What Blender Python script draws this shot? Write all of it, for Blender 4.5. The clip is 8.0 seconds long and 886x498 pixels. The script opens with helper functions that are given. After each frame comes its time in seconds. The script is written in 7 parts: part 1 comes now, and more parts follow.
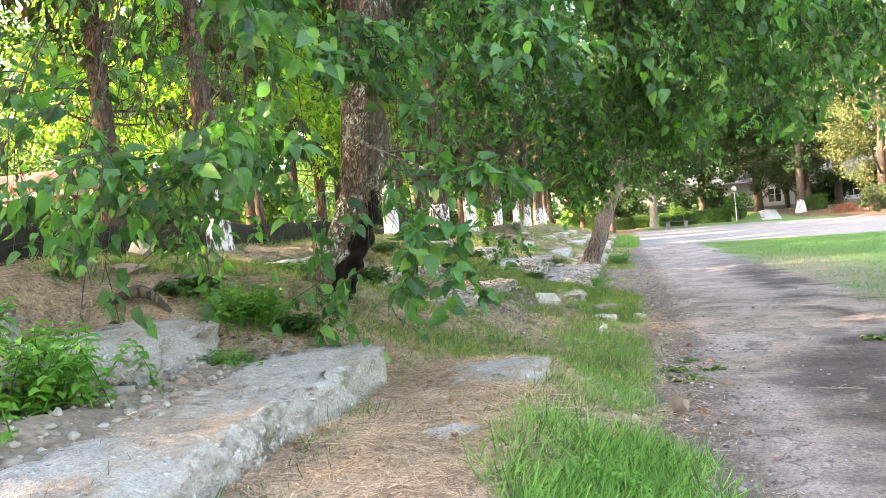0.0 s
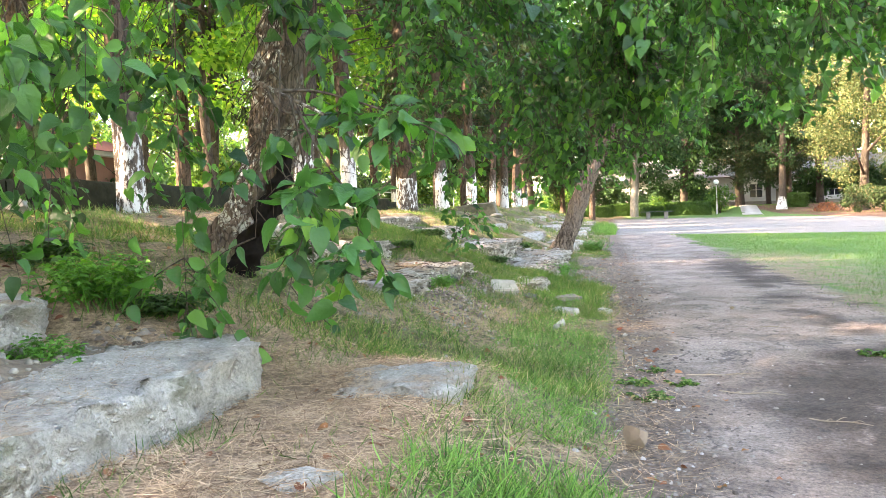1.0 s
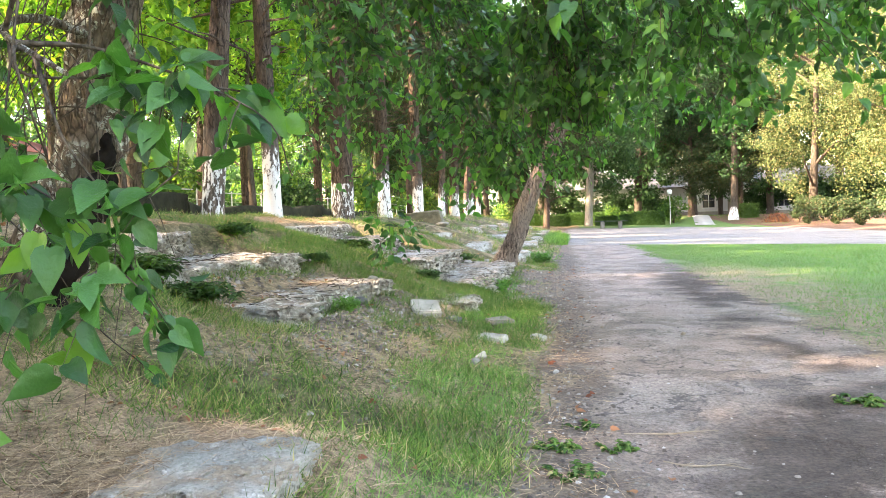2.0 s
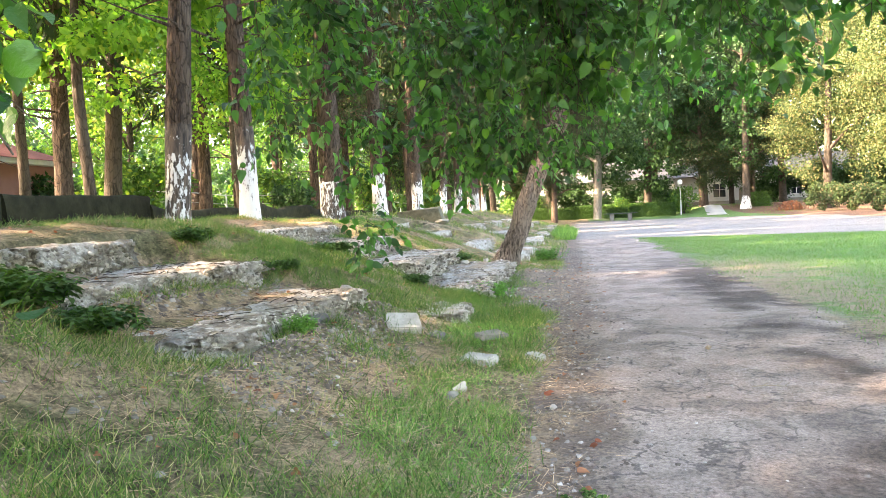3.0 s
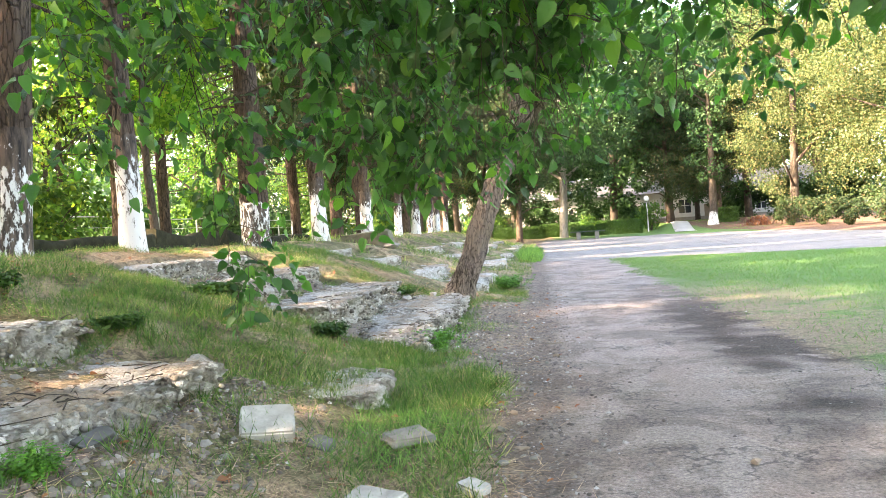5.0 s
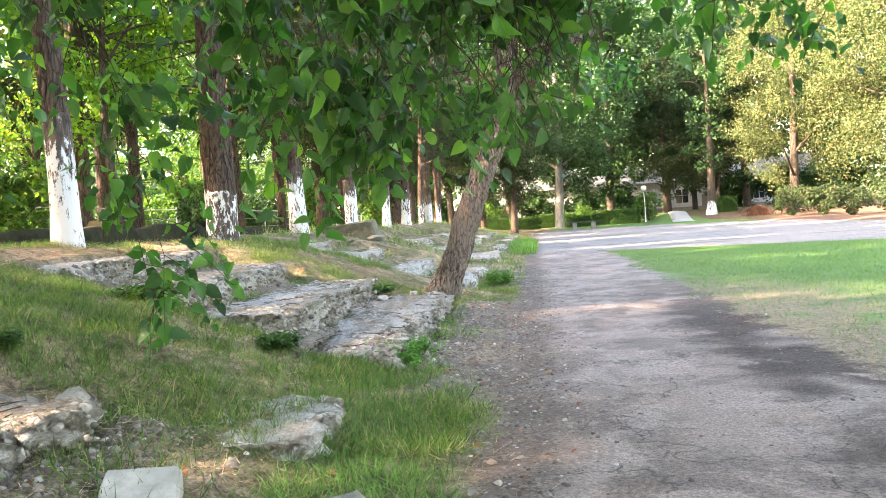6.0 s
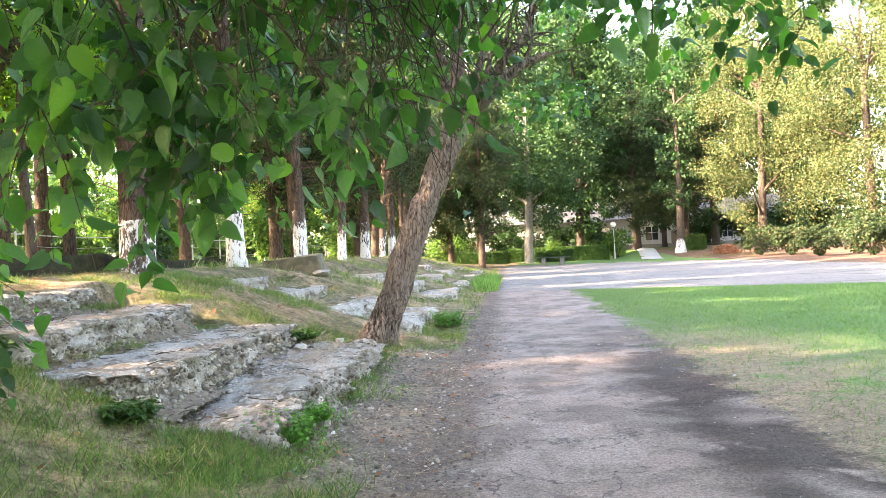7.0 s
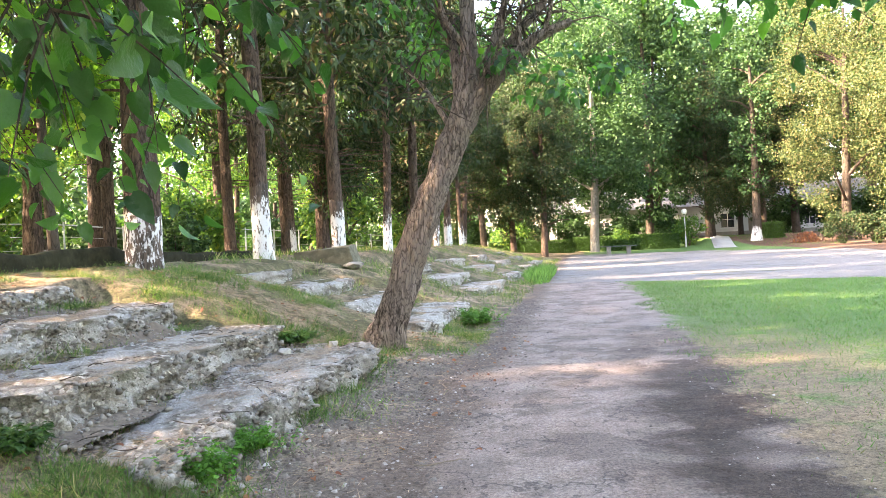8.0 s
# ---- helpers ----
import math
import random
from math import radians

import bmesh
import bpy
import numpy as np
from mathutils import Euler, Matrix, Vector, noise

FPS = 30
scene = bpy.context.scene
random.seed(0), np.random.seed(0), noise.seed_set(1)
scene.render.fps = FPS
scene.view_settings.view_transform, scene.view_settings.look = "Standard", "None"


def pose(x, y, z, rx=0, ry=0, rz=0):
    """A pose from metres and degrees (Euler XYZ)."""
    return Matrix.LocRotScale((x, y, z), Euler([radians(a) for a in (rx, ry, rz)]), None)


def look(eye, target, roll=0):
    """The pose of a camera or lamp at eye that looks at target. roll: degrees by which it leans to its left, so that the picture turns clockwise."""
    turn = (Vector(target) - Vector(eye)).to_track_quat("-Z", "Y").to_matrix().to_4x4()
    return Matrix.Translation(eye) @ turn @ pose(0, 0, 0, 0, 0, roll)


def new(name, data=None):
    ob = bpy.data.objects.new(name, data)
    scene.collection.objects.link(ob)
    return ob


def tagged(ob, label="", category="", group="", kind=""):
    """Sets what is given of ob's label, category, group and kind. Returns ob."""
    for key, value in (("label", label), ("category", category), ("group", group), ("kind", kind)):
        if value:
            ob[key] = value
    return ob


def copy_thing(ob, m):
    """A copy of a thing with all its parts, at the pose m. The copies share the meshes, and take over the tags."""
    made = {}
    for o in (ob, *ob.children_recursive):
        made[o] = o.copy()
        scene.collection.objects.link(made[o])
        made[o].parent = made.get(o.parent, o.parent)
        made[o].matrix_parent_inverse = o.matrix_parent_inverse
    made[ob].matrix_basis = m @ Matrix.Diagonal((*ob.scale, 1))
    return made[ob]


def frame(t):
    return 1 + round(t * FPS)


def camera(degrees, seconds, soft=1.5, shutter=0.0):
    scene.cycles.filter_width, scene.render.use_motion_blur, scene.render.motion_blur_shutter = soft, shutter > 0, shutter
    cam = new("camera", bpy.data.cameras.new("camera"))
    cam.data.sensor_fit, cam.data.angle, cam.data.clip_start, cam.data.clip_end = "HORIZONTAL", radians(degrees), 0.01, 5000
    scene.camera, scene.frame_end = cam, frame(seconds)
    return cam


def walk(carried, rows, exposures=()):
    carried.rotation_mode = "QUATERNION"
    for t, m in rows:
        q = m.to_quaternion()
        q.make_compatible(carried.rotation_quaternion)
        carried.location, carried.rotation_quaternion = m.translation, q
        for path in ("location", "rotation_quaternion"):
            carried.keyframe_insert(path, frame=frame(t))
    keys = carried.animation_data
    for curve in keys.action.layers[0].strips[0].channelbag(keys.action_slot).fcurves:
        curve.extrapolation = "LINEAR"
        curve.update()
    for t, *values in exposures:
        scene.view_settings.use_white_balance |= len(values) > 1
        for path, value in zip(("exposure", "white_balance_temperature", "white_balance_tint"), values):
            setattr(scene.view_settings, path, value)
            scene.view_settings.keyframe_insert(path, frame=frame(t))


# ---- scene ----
cam = camera(60.9, 8.0, soft=0.85)
PATH = [
    (0, (-0.686, -1.697, 1.345), (-1.161, 0.246, 1.304), -4.8),
    (0.5, (-0.644, -1.105, 1.293), (-1.125, 0.834, 1.188), -3.2),
    (1, (-0.548, -0.446, 1.266), (-0.976, 1.505, 1.167), -1.8),
    (1.5, (-0.395, 0.238, 1.265), (-0.757, 2.202, 1.164), -1.0),
    (2, (-0.324, 0.902, 1.273), (-0.643, 2.874, 1.191), -1.3),
    (3.5, (-0.197, 2.789, 1.286), (-0.555, 4.754, 1.193), -3.2),
    (4, (-0.182, 3.458, 1.304), (-0.51, 5.43, 1.244), -2.5),
    (4.5, (-0.191, 4.118, 1.329), (-0.462, 6.1, 1.295), -3.4),
    (6, (-0.132, 6.057, 1.344), (-0.381, 8.04, 1.275), -3.8),
    (6.5, (0.011, 6.727, 1.382), (-0.203, 8.716, 1.375), -3.0),
    (7, (0.248, 7.354, 1.405), (0.075, 9.346, 1.417), -2.7),
    (7.5, (0.588, 7.955, 1.406), (0.343, 9.94, 1.411), -2.3),
    (8, (0.939, 8.474, 1.442), (0.577, 10.441, 1.431), -2.8),
]
walk(cam, [(t, look(eye, target, roll)) for t, eye, target, roll in PATH],
     exposures=((0.0, 4.36, 7850, 18), (4.0, 4.34, 7750, 17), (6.5, 4.26, 7650, 18), (8.0, 4.18, 7550, 21)))

# ---------------------------------------------------------------- light
SUN_EL, SUN_AZ = radians(27), radians(-112)      # from behind and to the left of the walk
SUN_DIR = Vector((math.sin(SUN_AZ) * math.cos(SUN_EL), math.cos(SUN_AZ) * math.cos(SUN_EL), math.sin(SUN_EL)))
world = bpy.data.worlds.new("sky")
scene.world = world
world.use_nodes = True
wn = world.node_tree.nodes
sky = wn.new("ShaderNodeTexSky")
sky.sky_type = "NISHITA"
sky.sun_disc = False
sky.sun_elevation, sky.sun_rotation = SUN_EL, SUN_AZ
sky.air_density, sky.dust_density = 1.2, 2.0
wn["Background"].inputs[1].default_value = 0.125
world.node_tree.links.new(sky.outputs[0], wn["Background"].inputs[0])
sun_data = bpy.data.lights.new("sun", "SUN")
sun_data.energy, sun_data.angle, sun_data.color = 4.2, radians(0.9), (1.0, 0.84, 0.66)
sun = new("sun", sun_data)
sun.matrix_world = look(SUN_DIR * 200, (0, 0, 0))

rng = np.random.default_rng(11)


# ---------------------------------------------------------------- materials
def nodes_of(name):
    m = bpy.data.materials.new(name)
    m.use_nodes = True
    nt = m.node_tree
    bs = nt.nodes["Principled BSDF"]
    return m, nt, bs


def add(nt, kind, **values):
    n = nt.nodes.new(kind)
    for k, v in values.items():
        n.inputs[k.replace("_", " ")].default_value = v
    return n


def ramp(nt, src, stops):
    r = nt.nodes.new("ShaderNodeValToRGB")
    e = r.color_ramp.elements
    while len(e) < len(stops):
        e.new(0.5)
    for el, (p, c) in zip(e, stops):
        el.position = p
        el.color = (*c, 1) if len(c) == 3 else c
    nt.links.new(src, r.inputs[0])
    return r.outputs[0]


def mix(nt, fac, a, b, blend="MIX"):
    n = nt.nodes.new("ShaderNodeMix")
    n.data_type, n.blend_type = "RGBA", blend
    for sock, v in ((n.inputs[0], fac), (n.inputs[6], a), (n.inputs[7], b)):
        if isinstance(v, (int, float)):
            sock.default_value = v
        elif isinstance(v, tuple):
            sock.default_value = (*v, 1)
        else:
            nt.links.new(v, sock)
    return n.outputs[2]


def maths(nt, op, a, b=None, clamp=False):
    n = nt.nodes.new("ShaderNodeMath")
    n.operation, n.use_clamp = op, clamp
    for sock, v in zip(n.inputs, (a, b)):
        if v is None:
            continue
        if isinstance(v, (int, float)):
            sock.default_value = v
        else:
            nt.links.new(v, sock)
    return n.outputs[0]


def smooth(nt, v, lo, hi):
    n = nt.nodes.new("ShaderNodeMapRange")
    n.interpolation_type = "SMOOTHSTEP"
    nt.links.new(v, n.inputs[0])
    n.inputs[1].default_value, n.inputs[2].default_value = lo, hi
    return n.outputs[0]


def place(nt):
    return nt.nodes.new("ShaderNodeNewGeometry").outputs["Position"]


def noise_tex(nt, vec, scale, detail=5.0, rough=0.6, dist=0.0):
    n = add(nt, "ShaderNodeTexNoise", Scale=scale, Detail=detail, Roughness=rough, Distortion=dist)
    nt.links.new(vec, n.inputs["Vector"])
    return n.outputs[0]


def bump(nt, bs, height, strength, distance):
    b = add(nt, "ShaderNodeBump", Strength=strength, Distance=distance)
    nt.links.new(height, b.inputs["Height"])
    nt.links.new(b.outputs[0], bs.inputs["Normal"])


def leaf_mat(name, dark, light, gloss=0.45, trans=0.35, odd=None, at=(0.85, 0.97), spec=0.2, glow=(1.5, 1.7, 0.7), crinkle=0.0):
    m, nt, bs = nodes_of(name)
    isl = nt.nodes.new("ShaderNodeNewGeometry").outputs["Random Per Island"]
    stops = [(0.0, dark), (at[0], light)] + ([(at[1], odd)] if odd else [])
    col = ramp(nt, isl, stops)
    big = noise_tex(nt, place(nt), 0.9, 2.0)
    col = mix(nt, 1.0, col, ramp(nt, big, [(0.3, (0.72, 0.74, 0.7)), (0.7, (1.0, 1.0, 1.0))]), "MULTIPLY")
    nt.links.new(col, bs.inputs["Base Color"])
    bs.inputs["Roughness"].default_value = gloss
    bs.inputs["Specular IOR Level"].default_value = spec
    tr = nt.nodes.new("ShaderNodeBsdfTranslucent")
    nt.links.new(mix(nt, 1.0, col, glow, "MULTIPLY"), tr.inputs[0])
    if crinkle:
        bump(nt, bs, noise_tex(nt, place(nt), 42.0, 3.0, 0.55), crinkle, 0.02)
    ms = nt.nodes.new("ShaderNodeMixShader")
    ms.inputs[0].default_value = trans
    nt.links.new(bs.outputs[0], ms.inputs[1])
    nt.links.new(tr.outputs[0], ms.inputs[2])
    nt.links.new(ms.outputs[0], nt.nodes["Material Output"].inputs[0])
    return m


def bark_mat(name, dark, light, scale=9.0, lichen=None, depth=0.02):
    m, nt, bs = nodes_of(name)
    pos = place(nt)
    mp = nt.nodes.new("ShaderNodeMapping")
    mp.inputs["Scale"].default_value = (1, 1, 0.18)
    nt.links.new(pos, mp.inputs[0])
    ridges = noise_tex(nt, mp.outputs[0], scale * 2.2, 6.0, 0.65, 0.6)
    broad = noise_tex(nt, pos, 1.6, 3.0)
    col = ramp(nt, ridges, [(0.38, dark), (0.58, light)])
    col = mix(nt, smooth(nt, broad, 0.35, 0.7), col, tuple(c * 0.75 for c in light))
    if lichen:
        spots = noise_tex(nt, pos, 22.0, 4.0, 0.7)
        where = noise_tex(nt, pos, 2.6, 2.0)
        col = mix(nt, maths(nt, "MULTIPLY", smooth(nt, spots, 0.5, 0.56), smooth(nt, where, 0.42, 0.54)), col, lichen)
    mc = nt.nodes.new("ShaderNodeMapping")
    mc.inputs["Scale"].default_value = (1, 1, 0.24)
    nt.links.new(pos, mc.inputs[0])
    wob = add(nt, "ShaderNodeTexNoise", Scale=scale, Detail=3.0)
    nt.links.new(mc.outputs[0], wob.inputs["Vector"])
    shift = nt.nodes.new("ShaderNodeVectorMath")
    shift.operation = "MULTIPLY_ADD"
    shift.inputs[1].default_value = (0.06, 0.06, 0.06)
    nt.links.new(wob.outputs["Color"], shift.inputs[0])
    nt.links.new(mc.outputs[0], shift.inputs[2])
    plate = add(nt, "ShaderNodeTexVoronoi", Scale=scale * 1.7)
    plate.feature = "DISTANCE_TO_EDGE"
    nt.links.new(shift.outputs[0], plate.inputs["Vector"])
    crack = smooth(nt, plate.outputs["Distance"], 0.0, 0.09)
    col = mix(nt, maths(nt, "ADD", maths(nt, "MULTIPLY", crack, 0.6), 0.4), tuple(c * 0.7 for c in dark), col)
    nt.links.new(col, bs.inputs["Base Color"])
    bs.inputs["Roughness"].default_value = 0.95
    bs.inputs["Specular IOR Level"].default_value = 0.15
    bump(nt, bs, maths(nt, "ADD", ridges, maths(nt, "MULTIPLY", crack, 0.3)), 0.9, depth)
    return m


def ground_mat():
    m, nt, bs = nodes_of("park_ground")
    pos = place(nt)
    xyz = nt.nodes.new("ShaderNodeSeparateXYZ")
    nt.links.new(pos, xyz.inputs[0])
    X, Y = xyz.outputs[0], xyz.outputs[1]
    n_mid = noise_tex(nt, pos, 1.3, 5.0)
    n_fine = noise_tex(nt, pos, 9.0, 6.0, 0.7)
    n_grain = noise_tex(nt, pos, 70.0, 4.0, 0.7)
    n_big = noise_tex(nt, pos, 0.35, 3.0)
    wob = maths(nt, "ADD", maths(nt, "MULTIPLY", maths(nt, "SUBTRACT", n_mid, 0.5), 1.3),
                maths(nt, "MULTIPLY", maths(nt, "SUBTRACT", n_fine, 0.5), 0.5))
    xw = maths(nt, "ADD", X, wob)
    yw = maths(nt, "ADD", Y, maths(nt, "MULTIPLY", wob, 2.0))
    # worn asphalt walk and the cross road behind the lawn
    left = smooth(nt, xw, -0.75, -0.35)
    right = smooth(nt, xw, 2.55, 2.2)
    walkway = maths(nt, "MULTIPLY", left, right)
    yc = maths(nt, "ADD", yw, maths(nt, "MULTIPLY", X, 0.35))
    far_edge = maths(nt, "MULTIPLY", smooth(nt, maths(nt, "ADD", yw, maths(nt, "MULTIPLY", X, 0.2)), 72.6, 71.6),
                     smooth(nt, maths(nt, "ADD", yw, maths(nt, "MULTIPLY", X, 1.1)), 79.8, 78.8))
    far_edge = maths(nt, "MULTIPLY", far_edge, smooth(nt, maths(nt, "ADD", xw, maths(nt, "MULTIPLY", yw, 0.085)), 21.9, 21.1))
    cross = maths(nt, "MULTIPLY", smooth(nt, yc, 33.4, 34.0), far_edge)
    cross = maths(nt, "MULTIPLY", cross, smooth(nt, xw, -0.75, -0.2))
    paved = maths(nt, "MULTIPLY", maths(nt, "MAXIMUM", walkway, cross), far_edge)
    # worn plates of asphalt, dusty in places and down to the earth in others
    plates = noise_tex(nt, pos, 0.85, 9.0, 0.66, 0.4)
    dust = noise_tex(nt, pos, 1.25, 9.0, 0.68, 0.8)
    asph = ramp(nt, n_grain, [(0.25, (0.158, 0.12, 0.102)), (0.75, (0.342, 0.272, 0.236))])
    asph = mix(nt, maths(nt, "MULTIPLY", smooth(nt, n_mid, 0.45, 0.62), 0.6), asph, (0.14, 0.112, 0.098))
    asph = mix(nt, maths(nt, "MULTIPLY", smooth(nt, plates, 0.52, 0.57), 0.5), asph, ramp(nt, n_grain, [(0.3, (0.07, 0.054, 0.046)), (0.7, (0.15, 0.12, 0.105))]))
    asph = mix(nt, maths(nt, "MULTIPLY", smooth(nt, dust, 0.48, 0.58), 0.5), asph, ramp(nt, n_grain, [(0.3, (0.265, 0.218, 0.192)), (0.7, (0.385, 0.325, 0.288))]))
    asph = mix(nt, maths(nt, "MULTIPLY", cross, 0.8), asph, ramp(nt, n_fine, [(0.3, (0.13, 0.122, 0.115)), (0.7, (0.26, 0.245, 0.232))]))
    # grass in the joints of the old road
    ms = nt.nodes.new("ShaderNodeMapping")
    ms.inputs["Scale"].default_value = (0.16, 1.0, 1.0)
    nt.links.new(pos, ms.inputs[0])
    seam = maths(nt, "MULTIPLY", smooth(nt, noise_tex(nt, ms.outputs[0], 0.9, 6.0, 0.7), 0.55, 0.6), smooth(nt, yw, 29.0, 33.0))
    asph = mix(nt, maths(nt, "MULTIPLY", seam, 0.75), asph, (0.075, 0.085, 0.05))
    # dark damp earth along the lawn, dusty tan along the steps
    near_wet = maths(nt, "MULTIPLY", smooth(nt, yw, 6.8, 5.2), 1.0)        # the wet stretch reaches further in at the start of the walk
    damp = maths(nt, "MULTIPLY", smooth(nt, maths(nt, "ADD", xw, near_wet), 1.0, 1.8), maths(nt, "MAXIMUM", smooth(nt, n_big, 0.38, 0.5), smooth(nt, yw, 6.8, 5.2)))
    damp = maths(nt, "MULTIPLY", maths(nt, "MULTIPLY", damp, smooth(nt, yw, 24.0, 15.0)), smooth(nt, plates, 0.33, 0.43))
    asph = mix(nt, maths(nt, "MULTIPLY", damp, 0.9), asph, ramp(nt, n_fine, [(0.3, (0.024, 0.017, 0.014)), (0.7, (0.062, 0.046, 0.038))]))
    dusty = maths(nt, "MULTIPLY", smooth(nt, xw, 0.15, -0.25), smooth(nt, n_fine, 0.28, 0.5))
    asph = mix(nt, maths(nt, "MULTIPLY", dusty, 0.9), asph, ramp(nt, n_fine, [(0.35, (0.06, 0.044, 0.034)), (0.65, (0.17, 0.128, 0.1))]))
    vor = add(nt, "ShaderNodeTexVoronoi", Scale=26.0)
    nt.links.new(pos, vor.inputs["Vector"])
    chips = maths(nt, "MULTIPLY", smooth(nt, vor.outputs["Distance"], 0.16, 0.10), smooth(nt, n_fine, 0.55, 0.62))
    asph = mix(nt, maths(nt, "MULTIPLY", chips, 0.8), asph, (0.4, 0.37, 0.34))
    # cracks
    vc = add(nt, "ShaderNodeTexVoronoi", Scale=1.25)
    vc.feature = "DISTANCE_TO_EDGE"
    wv = nt.nodes.new("ShaderNodeVectorMath")
    wv.operation = "ADD"
    nt.links.new(pos, wv.inputs[0])
    nz = add(nt, "ShaderNodeTexNoise", Scale=2.5, Detail=5.0)
    nt.links.new(pos, nz.inputs["Vector"])
    nt.links.new(nz.outputs["Color"], wv.inputs[1])
    nt.links.new(wv.outputs[0], vc.inputs["Vector"])
    crack = maths(nt, "MULTIPLY", smooth(nt, vc.outputs["Distance"], 0.024, 0.006), smooth(nt, n_mid, 0.42, 0.52))
    asph = mix(nt, maths(nt, "MULTIPLY", crack, 0.7), asph, (0.07, 0.06, 0.055))
    # soil with needles and straw, moss green darkened like shade under the grass
    soil = ramp(nt, n_fine, [(0.32, (0.06, 0.043, 0.03)), (0.52, (0.27, 0.195, 0.13)), (0.75, (0.4, 0.305, 0.21))])
    soil = mix(nt, smooth(nt, n_grain, 0.6, 0.75), soil, (0.36, 0.27, 0.17))
    green = ramp(nt, n_fine, [(0.35, (0.022, 0.03, 0.01)), (0.7, (0.08, 0.1, 0.034))])
    soil = mix(nt, maths(nt, "MULTIPLY", smooth(nt, n_mid, 0.38, 0.58), 0.75), soil, green)
    bed = maths(nt, "MULTIPLY", smooth(nt, yw, 4.9, 3.9), smooth(nt, xw, -1.0, -1.5))
    soil = mix(nt, maths(nt, "MULTIPLY", bed, 0.85), soil, ramp(nt, n_fine, [(0.35, (0.16, 0.108, 0.074)), (0.65, (0.42, 0.3, 0.21))]))
    bare = maths(nt, "MULTIPLY", maths(nt, "MULTIPLY", smooth(nt, yw, 11.0, 12.0), smooth(nt, yw, 19.0, 17.5)), smooth(nt, xw, -1.5, -1.0))
    soil = mix(nt, maths(nt, "MULTIPLY", bare, 0.8), soil, ramp(nt, n_fine, [(0.3, (0.085, 0.07, 0.06)), (0.7, (0.2, 0.165, 0.14))]))
    lawn = ramp(nt, n_fine, [(0.25, (0.05, 0.11, 0.03)), (0.75, (0.115, 0.19, 0.056))])
    worn_lawn = maths(nt, "MULTIPLY", smooth(nt, xw, 5.6, 2.8), maths(nt, "ADD", maths(nt, "MULTIPLY", smooth(nt, yw, 22.0, 17.0), 0.75), 0.2))
    lawn = mix(nt, maths(nt, "MULTIPLY", smooth(nt, n_mid, 0.34, 0.5), worn_lawn), lawn, ramp(nt, n_fine, [(0.3, (0.13, 0.095, 0.065)), (0.7, (0.27, 0.205, 0.14))]))
    litter = maths(nt, "MULTIPLY", smooth(nt, maths(nt, "ADD", xw, maths(nt, "MULTIPLY", yw, 0.085)), 21.0, 21.6), smooth(nt, Y, 40.0, 46.0))
    lawn = mix(nt, litter, lawn, ramp(nt, n_fine, [(0.3, (0.06, 0.035, 0.024)), (0.7, (0.17, 0.1, 0.07))]))
    is_lawn = smooth(nt, X, 1.0, 1.2)
    off = mix(nt, is_lawn, soil, lawn)
    col = mix(nt, paved, off, asph)
    speck = noise_tex(nt, pos, 38.0, 5.0, 0.8)
    grit = maths(nt, "SUBTRACT", 1.0, maths(nt, "MULTIPLY", paved, 0.25))
    col = mix(nt, grit, col, mix(nt, 1.0, col, ramp(nt, speck, [(0.32, (0.3, 0.29, 0.27)), (0.5, (1.0, 1.0, 1.0)), (0.68, (1.65, 1.6, 1.5))]), "MULTIPLY"))
    nt.links.new(col, bs.inputs["Base Color"])
    bs.inputs["Roughness"].default_value = 0.95
    bs.inputs["Specular IOR Level"].default_value = 0.2
    hgt = maths(nt, "ADD", maths(nt, "MULTIPLY", n_fine, 0.6), maths(nt, "MULTIPLY", n_grain, 0.35))
    hgt = maths(nt, "SUBTRACT", hgt, maths(nt, "MULTIPLY", smooth(nt, plates, 0.53, 0.56), 0.25))
    bump(nt, bs, hgt, 1.0, 0.05)
    return m


